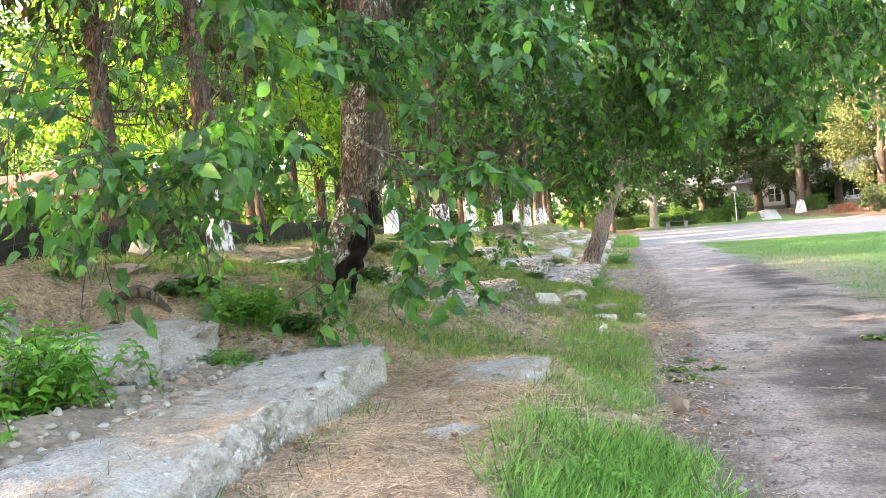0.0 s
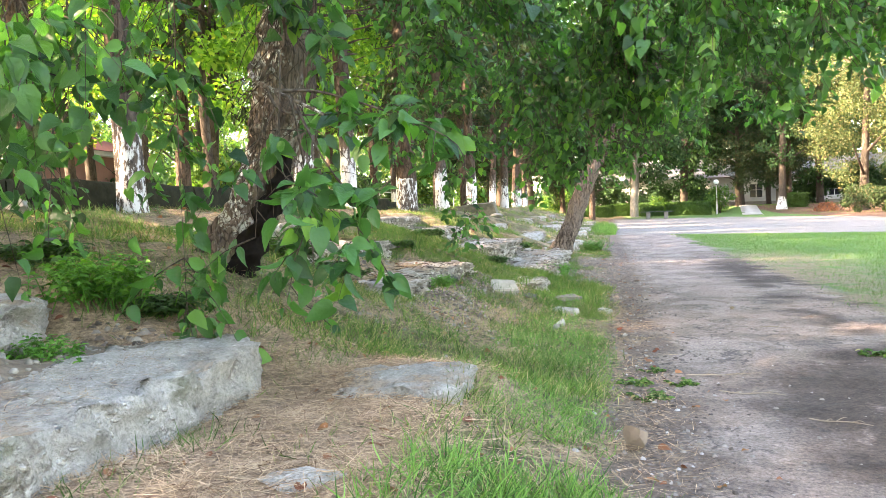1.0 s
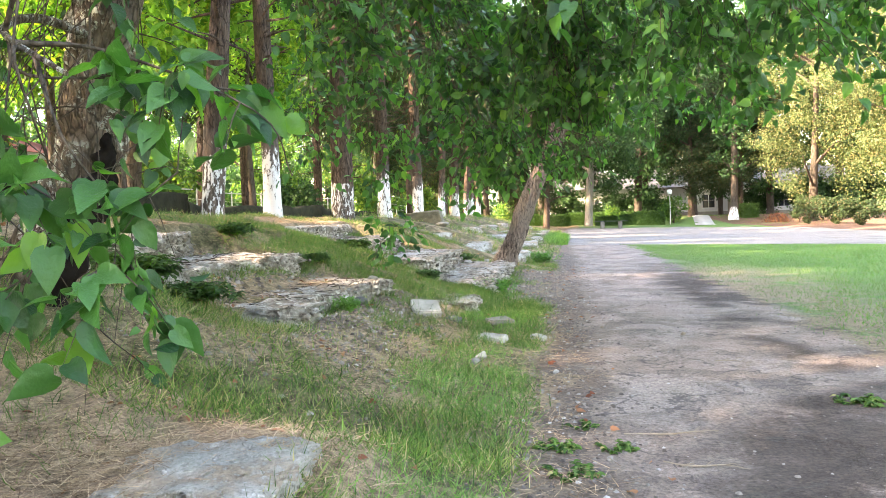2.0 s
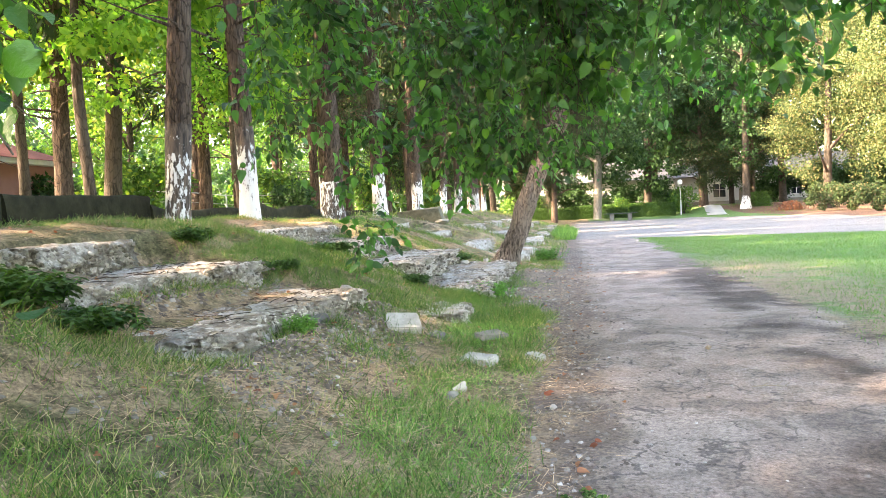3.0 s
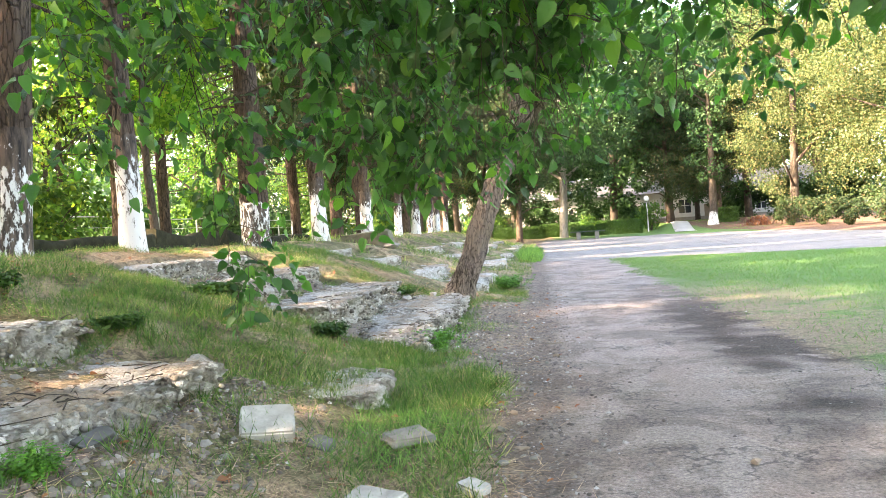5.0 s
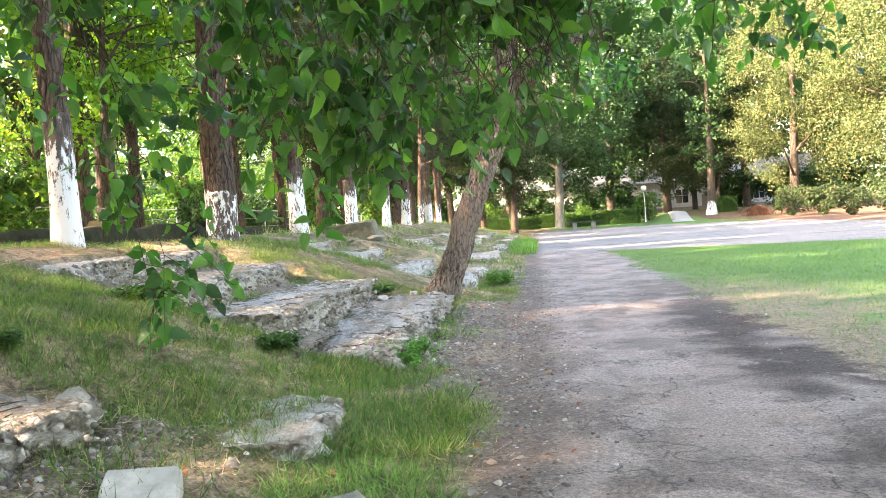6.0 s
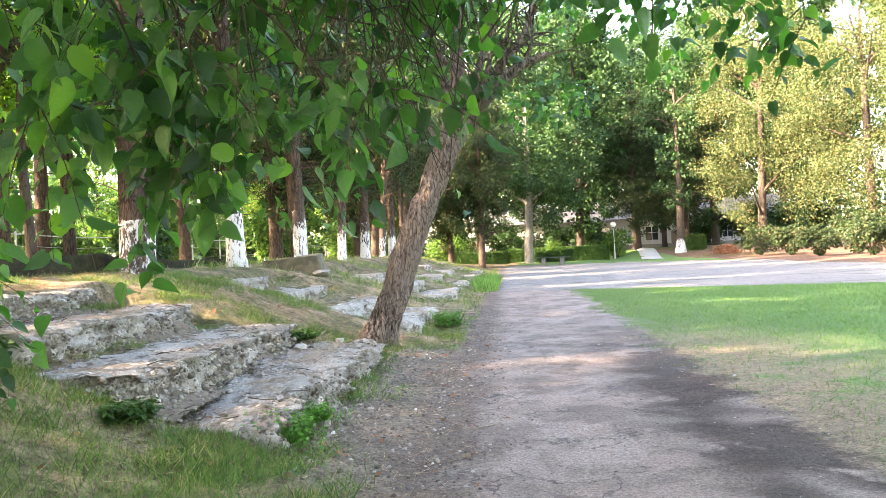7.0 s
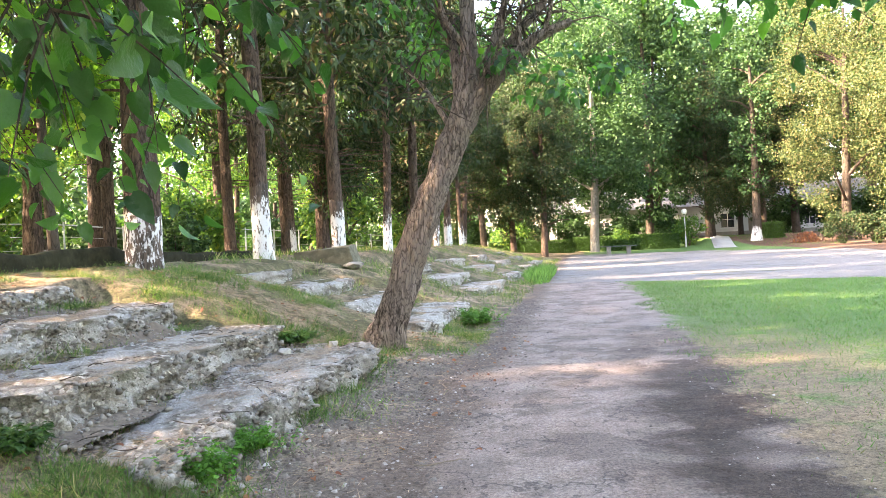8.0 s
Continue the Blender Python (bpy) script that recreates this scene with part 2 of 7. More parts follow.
def concrete_mat(name="old_concrete", crumble=(0.42, 0.56), dirt=(0.49, 0.63), value=1.0):
    m, nt, bs = nodes_of(name)
    pos = place(nt)
    a = noise_tex(nt, pos, 3.0, 6.0, 0.65)
    b = noise_tex(nt, pos, 28.0, 5.0, 0.7)
    c = noise_tex(nt, pos, 1.1, 3.0)
    col = ramp(nt, a, [(0.28, (0.41, 0.385, 0.35)), (0.5, (0.61, 0.585, 0.545)), (0.72, (0.78, 0.755, 0.715))])
    vor = add(nt, "ShaderNodeTexVoronoi", Scale=34.0)
    nt.links.new(pos, vor.inputs["Vector"])
    col = mix(nt, maths(nt, "MULTIPLY", smooth(nt, vor.outputs["Distance"], 0.3, 0.12), smooth(nt, b, 0.5, 0.6)), col, (0.52, 0.5, 0.47))
    peb = add(nt, "ShaderNodeTexVoronoi", Scale=17.0, Detail=2.0)
    nt.links.new(pos, peb.inputs["Vector"])
    pits = smooth(nt, peb.outputs["Distance"], 0.42, 0.7)
    col = mix(nt, maths(nt, "MULTIPLY", pits, 0.42), col, (0.16, 0.14, 0.12))
    wv = nt.nodes.new("ShaderNodeVectorMath")
    wv.operation = "ADD"
    nt.links.new(pos, wv.inputs[0])
    nz = add(nt, "ShaderNodeTexNoise", Scale=9.0, Detail=3.0)
    nt.links.new(pos, nz.inputs["Vector"])
    half = nt.nodes.new("ShaderNodeVectorMath")
    half.operation = "SCALE"
    half.inputs[3].default_value = 0.12
    nt.links.new(nz.outputs["Color"], half.inputs[0])
    nt.links.new(half.outputs[0], wv.inputs[1])
    agg = add(nt, "ShaderNodeTexVoronoi", Scale=15.0, Randomness=1.0)
    nt.links.new(wv.outputs[0], agg.inputs["Vector"])
    tone = nt.nodes.new("ShaderNodeSeparateColor")
    nt.links.new(agg.outputs["Color"], tone.inputs[0])
    broken = smooth(nt, noise_tex(nt, pos, 2.3, 4.0), *crumble)
    stones = mix(nt, 1.0, col, ramp(nt, tone.outputs[0], [(0.0, (0.5, 0.46, 0.4)), (0.5, (1.0, 0.97, 0.92)), (1.0, (1.6, 1.58, 1.55))]), "MULTIPLY")
    stones = mix(nt, smooth(nt, agg.outputs["Distance"], 0.36, 0.62), stones, (0.17, 0.145, 0.115))
    col = mix(nt, maths(nt, "MULTIPLY", broken, 0.85), col, stones)
    speck = noise_tex(nt, pos, 55.0, 5.0, 0.8)
    col = mix(nt, 1.0, col, ramp(nt, speck, [(0.3, (0.55, 0.53, 0.5)), (0.5, (1.0, 1.0, 1.0)), (0.68, (1.28, 1.28, 1.26))]), "MULTIPLY")
    nrm = nt.nodes.new("ShaderNodeSeparateXYZ")
    nt.links.new(nt.nodes.new("ShaderNodeNewGeometry").outputs["True Normal"], nrm.inputs[0])
    top = smooth(nt, nrm.outputs[2], 0.6, 0.9)
    litter = maths(nt, "MULTIPLY", maths(nt, "MULTIPLY", smooth(nt, c, *dirt), top), smooth(nt, b, 0.36, 0.46))
    col = mix(nt, maths(nt, "MULTIPLY", litter, 0.85), col, ramp(nt, b, [(0.4, (0.25, 0.18, 0.125)), (0.65, (0.48, 0.365, 0.265))]))
    moss = maths(nt, "MULTIPLY", smooth(nt, a, 0.55, 0.7), maths(nt, "SUBTRACT", 1.0, top))
    col = mix(nt, maths(nt, "MULTIPLY", moss, 0.7), col, (0.11, 0.12, 0.065))
    col = mix(nt, 1.0, col, (value, value, value), "MULTIPLY")
    nt.links.new(col, bs.inputs["Base Color"])
    bs.inputs["Roughness"].default_value = 0.93
    bs.inputs["Specular IOR Level"].default_value = 0.2
    d = noise_tex(nt, pos, 75.0, 3.0, 0.7)
    bump(nt, bs, maths(nt, "ADD", maths(nt, "ADD", a, maths(nt, "MULTIPLY", b, 0.8)), maths(nt, "MULTIPLY", d, 0.4)), 1.0, 0.06)
    bs.inputs["Normal"].links[0].from_node.inputs["Strength"].default_value = 1.0
    low = maths(nt, "SUBTRACT", bs.inputs["Normal"].links[0].from_node.inputs["Height"].links[0].from_socket, maths(nt, "ADD", maths(nt, "MULTIPLY", pits, 0.5), maths(nt, "MULTIPLY", maths(nt, "MULTIPLY", agg.outputs["Distance"], broken), 1.1)))
    nt.links.new(low, bs.inputs["Normal"].links[0].from_node.inputs["Height"])
    return m


def plain(name, color, rough=0.8, vary=0.25, scale=8.0, metal=0.0, relief=0.01):
    m, nt, bs = nodes_of(name)
    pos = place(nt)
    n1 = noise_tex(nt, pos, scale, 5.0, 0.65)
    n2 = noise_tex(nt, pos, scale * 0.17, 3.0)
    info = nt.nodes.new("ShaderNodeObjectInfo")
    lo, hi = tuple(c * (1 - vary) for c in color), tuple(min(1, c * (1 + vary)) for c in color)
    col = ramp(nt, n1, [(0.3, lo), (0.7, hi)])
    col = mix(nt, maths(nt, "MULTIPLY", smooth(nt, n2, 0.4, 0.65), 0.5), col, tuple(c * 0.8 for c in color))
    col = mix(nt, 1.0, col, ramp(nt, info.outputs["Random"], [(0.0, (0.85, 0.85, 0.85)), (1.0, (1.0, 1.0, 1.0))]), "MULTIPLY")
    nt.links.new(col, bs.inputs["Base Color"])
    bs.inputs["Roughness"].default_value = rough
    bs.inputs["Specular IOR Level"].default_value = 0.5 if rough < 0.7 else 0.15
    bs.inputs["Metallic"].default_value = metal
    if relief:
        bump(nt, bs, n1, 0.6, relief)
    return m


def limewash_mat(name="limewash", hi=0.86, lo=0.78):
    m, nt, bs = nodes_of(name)
    pos = place(nt)
    mp = nt.nodes.new("ShaderNodeMapping")
    mp.inputs["Scale"].default_value = (1, 1, 0.35)
    nt.links.new(pos, mp.inputs[0])
    n = noise_tex(nt, mp.outputs[0], 16.0, 6.0, 0.7)
    w = noise_tex(nt, pos, 2.2, 3.0)
    high = nt.nodes.new("ShaderNodeSeparateXYZ")
    nt.links.new(nt.nodes.new("ShaderNodeTexCoord").outputs["Object"], high.inputs[0])
    worn = maths(nt, "MULTIPLY", smooth(nt, high.outputs[2], 0.85, 1.5), 0.22)        # the brush left less paint higher up
    flake = smooth(nt, maths(nt, "ADD", maths(nt, "ADD", n, maths(nt, "MULTIPLY", w, 0.35)), worn), hi, lo)
    mb = nt.nodes.new("ShaderNodeMapping")
    mb.inputs["Scale"].default_value = (1, 1, 0.18)
    nt.links.new(pos, mb.inputs[0])
    bare = ramp(nt, noise_tex(nt, mb.outputs[0], 19.8, 6.0, 0.65, 0.6), [(0.36, (0.012, 0.009, 0.007)), (0.62, (0.1, 0.07, 0.053))])
    col = mix(nt, flake, bare, (0.52, 0.51, 0.5))
    nt.links.new(col, bs.inputs["Base Color"])
    bs.inputs["Roughness"].default_value = 0.9
    bump(nt, bs, n, 0.7, 0.015)
    return m


def rubble_mat(name, stops):
    m, nt, bs = nodes_of(name)
    isl = nt.nodes.new("ShaderNodeNewGeometry").outputs["Random Per Island"]
    n = noise_tex(nt, place(nt), 40.0, 4.0, 0.7)
    col = mix(nt, 1.0, ramp(nt, isl, stops), ramp(nt, n, [(0.3, (0.7, 0.7, 0.7)), (0.7, (1.0, 1.0, 1.0))]), "MULTIPLY")
    nt.links.new(col, bs.inputs["Base Color"])
    bs.inputs["Roughness"].default_value = 0.92
    bump(nt, bs, n, 0.7, 0.01)
    return m


RUBBLE = rubble_mat("rubble", [(0.0, (0.06, 0.045, 0.034)), (0.55, (0.16, 0.122, 0.095)), (0.92, (0.25, 0.21, 0.175)), (1.0, (0.5, 0.46, 0.41))])
GROUND = ground_mat()
DEBRIS = plain("crumbled_soil", (0.15, 0.118, 0.09), 0.95, 0.55, 16.0, 0.0, 0.03)
CONCRETE = concrete_mat()
CONCRETE_GREY = concrete_mat("grey_concrete", (0.54, 0.66), (0.5, 0.6), 0.88)
LIME = limewash_mat("limewash", 0.80, 0.70)
LIME_WORN = limewash_mat("worn_limewash", 0.70, 0.62)
BARK_FURROW = bark_mat("furrowed_bark", (0.024, 0.017, 0.014), (0.285, 0.228, 0.192), 13.0, None, 0.1)
BARK_GREY = bark_mat("grey_bark", (0.03, 0.022, 0.017), (0.22, 0.17, 0.138), 12.0, (0.5, 0.5, 0.46), 0.14)
BARK_RED = bark_mat("red_brown_bark", (0.016, 0.012, 0.01), (0.122, 0.086, 0.065), 9.0, None, 0.1)
BARK_DARK = bark_mat("dark_bark", (0.0225, 0.0188, 0.015), (0.09, 0.0713, 0.0562), 8.0, None, 0.02)
BARK_PALE = bark_mat("pale_bark", (0.12, 0.105, 0.09), (0.285, 0.262, 0.225), 6.0, None, 0.01)
HOLLOW = plain("charred_hollow", (0.007, 0.005, 0.004), 1.0, 0.5, 20.0)
LEAF_MUL = leaf_mat("mulberry_leaf", (0.0125, 0.055, 0.018), (0.072, 0.205, 0.053), 0.36, 0.5, (0.14, 0.3, 0.05), (0.88, 0.99), 0.45, (1.3, 1.65, 0.65), 0.55)
LEAF_MID = leaf_mat("broad_leaf", (0.026, 0.075, 0.02), (0.105, 0.21, 0.05), 0.65, 0.38, (0.18, 0.24, 0.045))
LEAF_DARK = leaf_mat("dark_broad_leaf", (0.013, 0.04, 0.017), (0.055, 0.115, 0.042), 0.6, 0.28)
LEAF_YELLOW = leaf_mat("yellowing_leaf", (0.02, 0.042, 0.016), (0.098, 0.122, 0.046), 0.8, 0.25, (0.23, 0.185, 0.1), (0.8, 0.98))
LEAF_BRIGHT = leaf_mat("bright_leaf", (0.04, 0.105, 0.02), (0.145, 0.24, 0.05), 0.65, 0.42, (0.27, 0.25, 0.06))
# yellow-green lightened in place of sunlight that the trees around keep off
LEAF_MAPLE = leaf_mat("maple_leaf_sunlit", (0.06, 0.18, 0.028), (0.22, 0.4, 0.07), 0.6, 0.5, (0.36, 0.42, 0.08), (0.88, 0.99))
LEAF_CON = leaf_mat("conifer_spray", (0.012, 0.028, 0.012), (0.044, 0.074, 0.026), 0.6, 0.22, (0.11, 0.075, 0.042))
LEAF_HEDGE = leaf_mat("hedge_leaf", (0.0198, 0.0594, 0.0165), (0.0528, 0.112, 0.0264), 0.5, 0.25)
GRASS = leaf_mat("grass_blade", (0.026, 0.064, 0.016), (0.175, 0.275, 0.068), 0.7, 0.25, (0.42, 0.34, 0.2), (0.76, 0.9), 0.2)
GRASS_FRESH = leaf_mat("fresh_grass_blade", (0.028, 0.09, 0.022), (0.21, 0.39, 0.1), 0.65, 0.28, None, (0.95, 1.0), 0.2)
GRASS_LUSH = leaf_mat("lush_grass_blade", (0.022, 0.065, 0.016), (0.125, 0.225, 0.06), 0.65, 0.28, (0.3, 0.27, 0.13), (0.85, 0.97), 0.15)
STRAW = leaf_mat("dry_needle", (0.12, 0.066, 0.042), (0.62, 0.43, 0.29), 0.85, 0.05, None, (0.9, 1.0), 0.1)
HERB = leaf_mat("herb_leaf", (0.04, 0.14, 0.022), (0.115, 0.29, 0.05), 0.45, 0.35)
DRYLEAF = leaf_mat("dead_leaf", (0.15, 0.045, 0.0263), (0.315, 0.143, 0.075), 0.7, 0.15)
GRIT = rubble_mat("grit", [(0.0, (0.06, 0.045, 0.036)), (0.6, (0.158, 0.128, 0.109)), (0.9, (0.247, 0.217, 0.191)), (1.0, (0.45, 0.42, 0.39))])
LAWN = leaf_mat("lawn_blade", (0.0481, 0.126, 0.0259), (0.122, 0.252, 0.0592), 0.5, 0.3, (0.222, 0.207, 0.0962), (0.8, 0.95), 0.2)
STONE_W = plain("white_stone", (0.338, 0.315, 0.277), 0.9, 0.28, 12.0)
STONE_G = plain("grey_stone", (0.203, 0.188, 0.165), 0.9, 0.35, 14.0)
STONE_D = plain("dark_stone", (0.112, 0.109, 0.105), 0.9, 0.3, 12.0)
STONE_T = plain("tan_stone", (0.232, 0.176, 0.135), 0.9, 0.25, 12.0)
# parapet concrete, its colour darkened for the shade of the overhanging tree
WALLC = plain("weathered_wall_concrete_shaded", (0.022, 0.021, 0.011), 0.95, 0.7, 5.0, 0.0, 0.03)
WALLC_PALE = plain("pale_wall_concrete", (0.13, 0.12, 0.085), 0.95, 0.5, 6.0, 0.0, 0.02)
PEBBLE = rubble_mat("cemented_pebbles", [(0.0, (0.1, 0.084, 0.066)), (0.5, (0.2, 0.178, 0.15)), (0.9, (0.27, 0.245, 0.212)), (1.0, (0.4, 0.38, 0.345))])
PLASTER = plain("white_plaster", (0.495, 0.488, 0.465), 0.9, 0.08, 1.5, 0.0, 0.004)
PINK = plain("red_plaster", (0.315, 0.165, 0.143), 0.9, 0.12, 1.5, 0.0, 0.004)
ROOF_RED = plain("red_roof_tile", (0.225, 0.0713, 0.0562), 0.9, 0.2, 6.0)
ROOF_GREY = plain("grey_roof_sheet", (0.15, 0.15, 0.15), 0.7, 0.15, 3.0)
PAINT_W = plain("white_paint", (0.562, 0.562, 0.547), 0.6, 0.08, 6.0, 0.0, 0.003)
PAINT_D = plain("dark_green_paint", (0.0375, 0.0562, 0.045), 0.5, 0.2, 6.0, 0.0, 0.003)
WOOD = plain("grey_wood", (0.225, 0.18, 0.135), 0.85, 0.3, 20.0)
WOOD_CUT = plain("red_brown_brushwood", (0.15, 0.09, 0.0675), 0.9, 0.4, 8.0)
STEEL = plain("pale_painted_steel", (0.38, 0.4, 0.4), 0.6, 0.1, 6.0, 0.0, 0.002)
PAVE = plain("pale_paving", (0.45, 0.435, 0.405), 0.85, 0.1, 4.0)
GLASS, _gn, _gb = nodes_of("dark_window_glass")
_gb.inputs["Base Color"].default_value = (0.02, 0.025, 0.03, 1)
_gb.inputs["Roughness"].default_value = 0.08
GLOBE = plain("milk_glass", (0.765, 0.765, 0.756), 0.3, 0.03, 3.0, 0.0, 0)

# ---------------------------------------------------------------- mesh helpers
def wave(x, y, f, seed=0, n=6):
    """Smooth pseudo-random field of about +-1, for arrays."""
    r = np.random.default_rng(seed)
    out = 0
    for _ in range(n):
        a, k, p = r.uniform(0, 2 * np.pi), f * r.uniform(0.5, 1.7), r.uniform(0, 6.28)
        out = out + np.sin(k * (np.cos(a) * x + np.sin(a) * y) + p + 1.3 * np.sin(0.61 * k * (np.cos(a + 1.1) * x + np.sin(a + 1.1) * y) + 2 * p))
    return out / math.sqrt(n) / 0.9


def unit(v):
    return v / np.maximum(np.linalg.norm(v, axis=-1, keepdims=True), 1e-9)


def make(name, chunks, mat, parent=None, label="", smooth_shade=False):
    """One mesh object from (verts, faces) arrays."""
    me = bpy.data.meshes.new(name)
    vs, ls, st, off = [], [], [], 0
    lo = 0
    for v, f in chunks:
        v, f = np.asarray(v, dtype=np.float32), np.asarray(f, dtype=np.int64)
        vs.append(v)
        ls.append((f + off).ravel())
        st.append(lo + np.arange(len(f)) * f.shape[1])
        lo += f.size
        off += len(v)
    v, l, s = np.concatenate(vs), np.concatenate(ls).astype(np.int32), np.concatenate(st).astype(np.int32)
    me.vertices.add(len(v))
    me.vertices.foreach_set("co", v.ravel())
    me.loops.add(len(l))
    me.loops.foreach_set("vertex_index", l)
    me.polygons.add(len(s))
    me.polygons.foreach_set("loop_start", s)
    me.update(calc_edges=True)
    me.validate()
    if smooth_shade:
        me.polygons.foreach_set("use_smooth", np.ones(len(me.polygons), dtype=bool))
    me.materials.append(mat)
    ob = new(name, me)
    if parent:
        ob.parent = parent
    if label:
        ob["label"] = label
    return ob


def part(name, bm, mat, parent=None, label="", smooth_shade=False):
    me = bpy.data.meshes.new(name)
    bm.to_mesh(me)
    bm.free()
    if smooth_shade:
        me.polygons.foreach_set("use_smooth", np.ones(len(me.polygons), dtype=bool))
    me.materials.append(mat)
    ob = new(name, me)
    if parent:
        ob.parent = parent
    if label:
        ob["label"] = label
    return ob


def empty(name, at, label, category, group=""):
    ob = new(name)
    ob.empty_display_size = 0.2
    ob.location = at
    return tagged(ob, label, category, group)


def box(bm, x0, x1, y0, y1, z0, z1, bev=0.0):
    geo = bmesh.ops.create_cube(bm, size=1.0)
    vs = geo["verts"]
    for v in vs:
        v.co = Vector(((x0 + x1) / 2 + v.co.x * (x1 - x0), (y0 + y1) / 2 + v.co.y * (y1 - y0), (z0 + z1) / 2 + v.co.z * (z1 - z0)))
    if bev:
        es = list({e for v in vs for e in v.link_edges})
        bmesh.ops.bevel(bm, geom=es, offset=bev, segments=2, affect="EDGES")


def boxed(*dims, bev=0.0):
    bm = bmesh.new()
    box(bm, *dims, bev=bev)
    return bm


def curve_pts(ctrl, n):
    """Catmull-Rom through control points."""
    c = np.asarray(ctrl, dtype=float)
    c = np.vstack([2 * c[0] - c[1], c, 2 * c[-1] - c[-2]])
    t = np.linspace(0, len(c) - 3 - 1e-6, n)
    i = t.astype(int)
    u = (t - i)[:, None]
    p0, p1, p2, p3 = c[i], c[i + 1], c[i + 2], c[i + 3]
    return 0.5 * ((2 * p1) + (-p0 + p2) * u + (2 * p0 - 5 * p1 + 4 * p2 - p3) * u ** 2 + (-p0 + 3 * p1 - 3 * p2 + p3) * u ** 3)


def tube(ctrl, radii, n=12, sides=8, ridge=0.0, seed=0, cap=True):
    """A tapered, slightly uneven branch along control points."""
    p = curve_pts(ctrl, n)
    r = np.interp(np.linspace(0, 1, n), np.linspace(0, 1, len(radii)), radii)
    d = unit(np.gradient(p, axis=0))
    a = unit(np.cross(d, np.array([0.31, 0.95, 0.05])))
    b = np.cross(d, a)
    th = np.linspace(0, 2 * np.pi, sides, endpoint=False)
    k = 1 + ridge * (0.6 * np.sin(th * 7 + seed)[None, :] * np.sin(np.arange(n) * 0.35 + seed)[:, None]
                     + wave(th[None, :] * 3 + 0 * r[:, None], np.arange(n)[:, None] * 0.5, 1.0, seed)
                     + 0.5 * wave(th[None, :] * 9 + 0 * r[:, None], np.arange(n)[:, None] * 0.6, 1.2, seed + 5))
    v = p[:, None, :] + (r[:, None] * k)[..., None] * (np.cos(th)[None, :, None] * a[:, None, :] + np.sin(th)[None, :, None] * b[:, None, :])
    idx = np.arange(n * sides).reshape(n, sides)
    f = np.stack([idx[:-1], np.roll(idx, -1, 1)[:-1], np.roll(idx, -1, 1)[1:], idx[1:]], -1).reshape(-1, 4)
    v = v.reshape(-1, 3)
    if cap:
        v = np.vstack([v, p[-1] + d[-1] * r[-1] * 0.6])
        tip = np.full(sides, len(v) - 1)
        f = np.vstack([f, np.stack([idx[-1], np.roll(idx[-1], -1), tip, tip], -1)])
    return v, f


def tubes_tri(ch):
    """Quad chunks with collapsed cap quads become clean triangles and quads."""
    out = []
    for v, f in ch:
        bad = f[:, 2] == f[:, 3]
        out.append((v, f[~bad]))
        if bad.any():
            used = f[bad][:, :3]
            out.append((v[used.ravel()], np.arange(used.size).reshape(-1, 3)))
    return out


FINE = ((0.14, 0.0, 0.06), (0.29, 0.1, 0.12), (0.37, 0.32, 0.15), (0.34, 0.6, 0.09), (0.19, 0.88, -0.04))
SHAPES = {
    "mulberry": (np.array([(0, 0, 0), (-0.27, 0.06, 0.12), (-0.37, 0.34, 0.15), (-0.25, 0.72, 0.06), (0, 1.1, -0.24), (0.25, 0.72, 0.06), (0.37, 0.34, 0.15), (0.27, 0.06, 0.12), (0, 0.42, 0.0)]),
                 np.array([(0, 8, 1), (1, 8, 2), (2, 8, 3), (3, 8, 4), (4, 8, 5), (5, 8, 6), (6, 8, 7), (7, 8, 0)])),
    "mulberry_fine": (np.array([(0, 0.06, 0.02)] + [(-x, y, z) for x, y, z in FINE] + [(0, 1.16, -0.24)] + [(x, y, z) for x, y, z in FINE[::-1]] + [(0, 0.3, -0.01), (0, 0.7, -0.05)]),
                      np.array([(0, 12, 1), (1, 12, 2), (2, 12, 3), (3, 12, 13), (3, 13, 4), (4, 13, 5), (5, 13, 6), (6, 13, 7), (7, 13, 8), (8, 13, 9), (9, 13, 12), (9, 12, 10), (10, 12, 11), (11, 12, 0)])),
    "thin": (np.array([(-0.018, 0, 0), (0.018, 0, 0), (-0.015, 0.55, 0.07), (0.015, 0.55, 0.07), (0, 1, 0.32)]), np.array([(0, 1, 3), (0, 3, 2), (2, 3, 4)])),
    "rhomb": (np.array([(0, 0, 0), (-0.36, 0.45, 0.08), (0, 1, 0), (0.36, 0.45, 0.08)]), np.array([(0, 2, 1), (0, 3, 2)])),
    "spray": (np.array([(0, 0, 0), (-0.16, 0.35, 0.0), (0.02, 1, -0.1), (0.17, 0.5, 0.03)]), np.array([(0, 2, 1), (0, 3, 2)])),
    "blade": (np.array([(-0.022, 0, 0), (0.022, 0, 0), (-0.018, 0.5, 0.08), (0.018, 0.5, 0.08), (0, 1, 0.4)]), np.array([(0, 1, 3), (0, 3, 2), (2, 3, 4)])),
    "short": (np.array([(-0.07, 0, 0), (0.07, 0, 0), (0, 1, 0.2)]), np.array([(0, 1, 2)])),
    "needle": (np.array([(-0.013, 0, 0), (0.013, 0, 0), (0.006, 1, 0.05)]), np.array([(0, 1, 2)])),
}


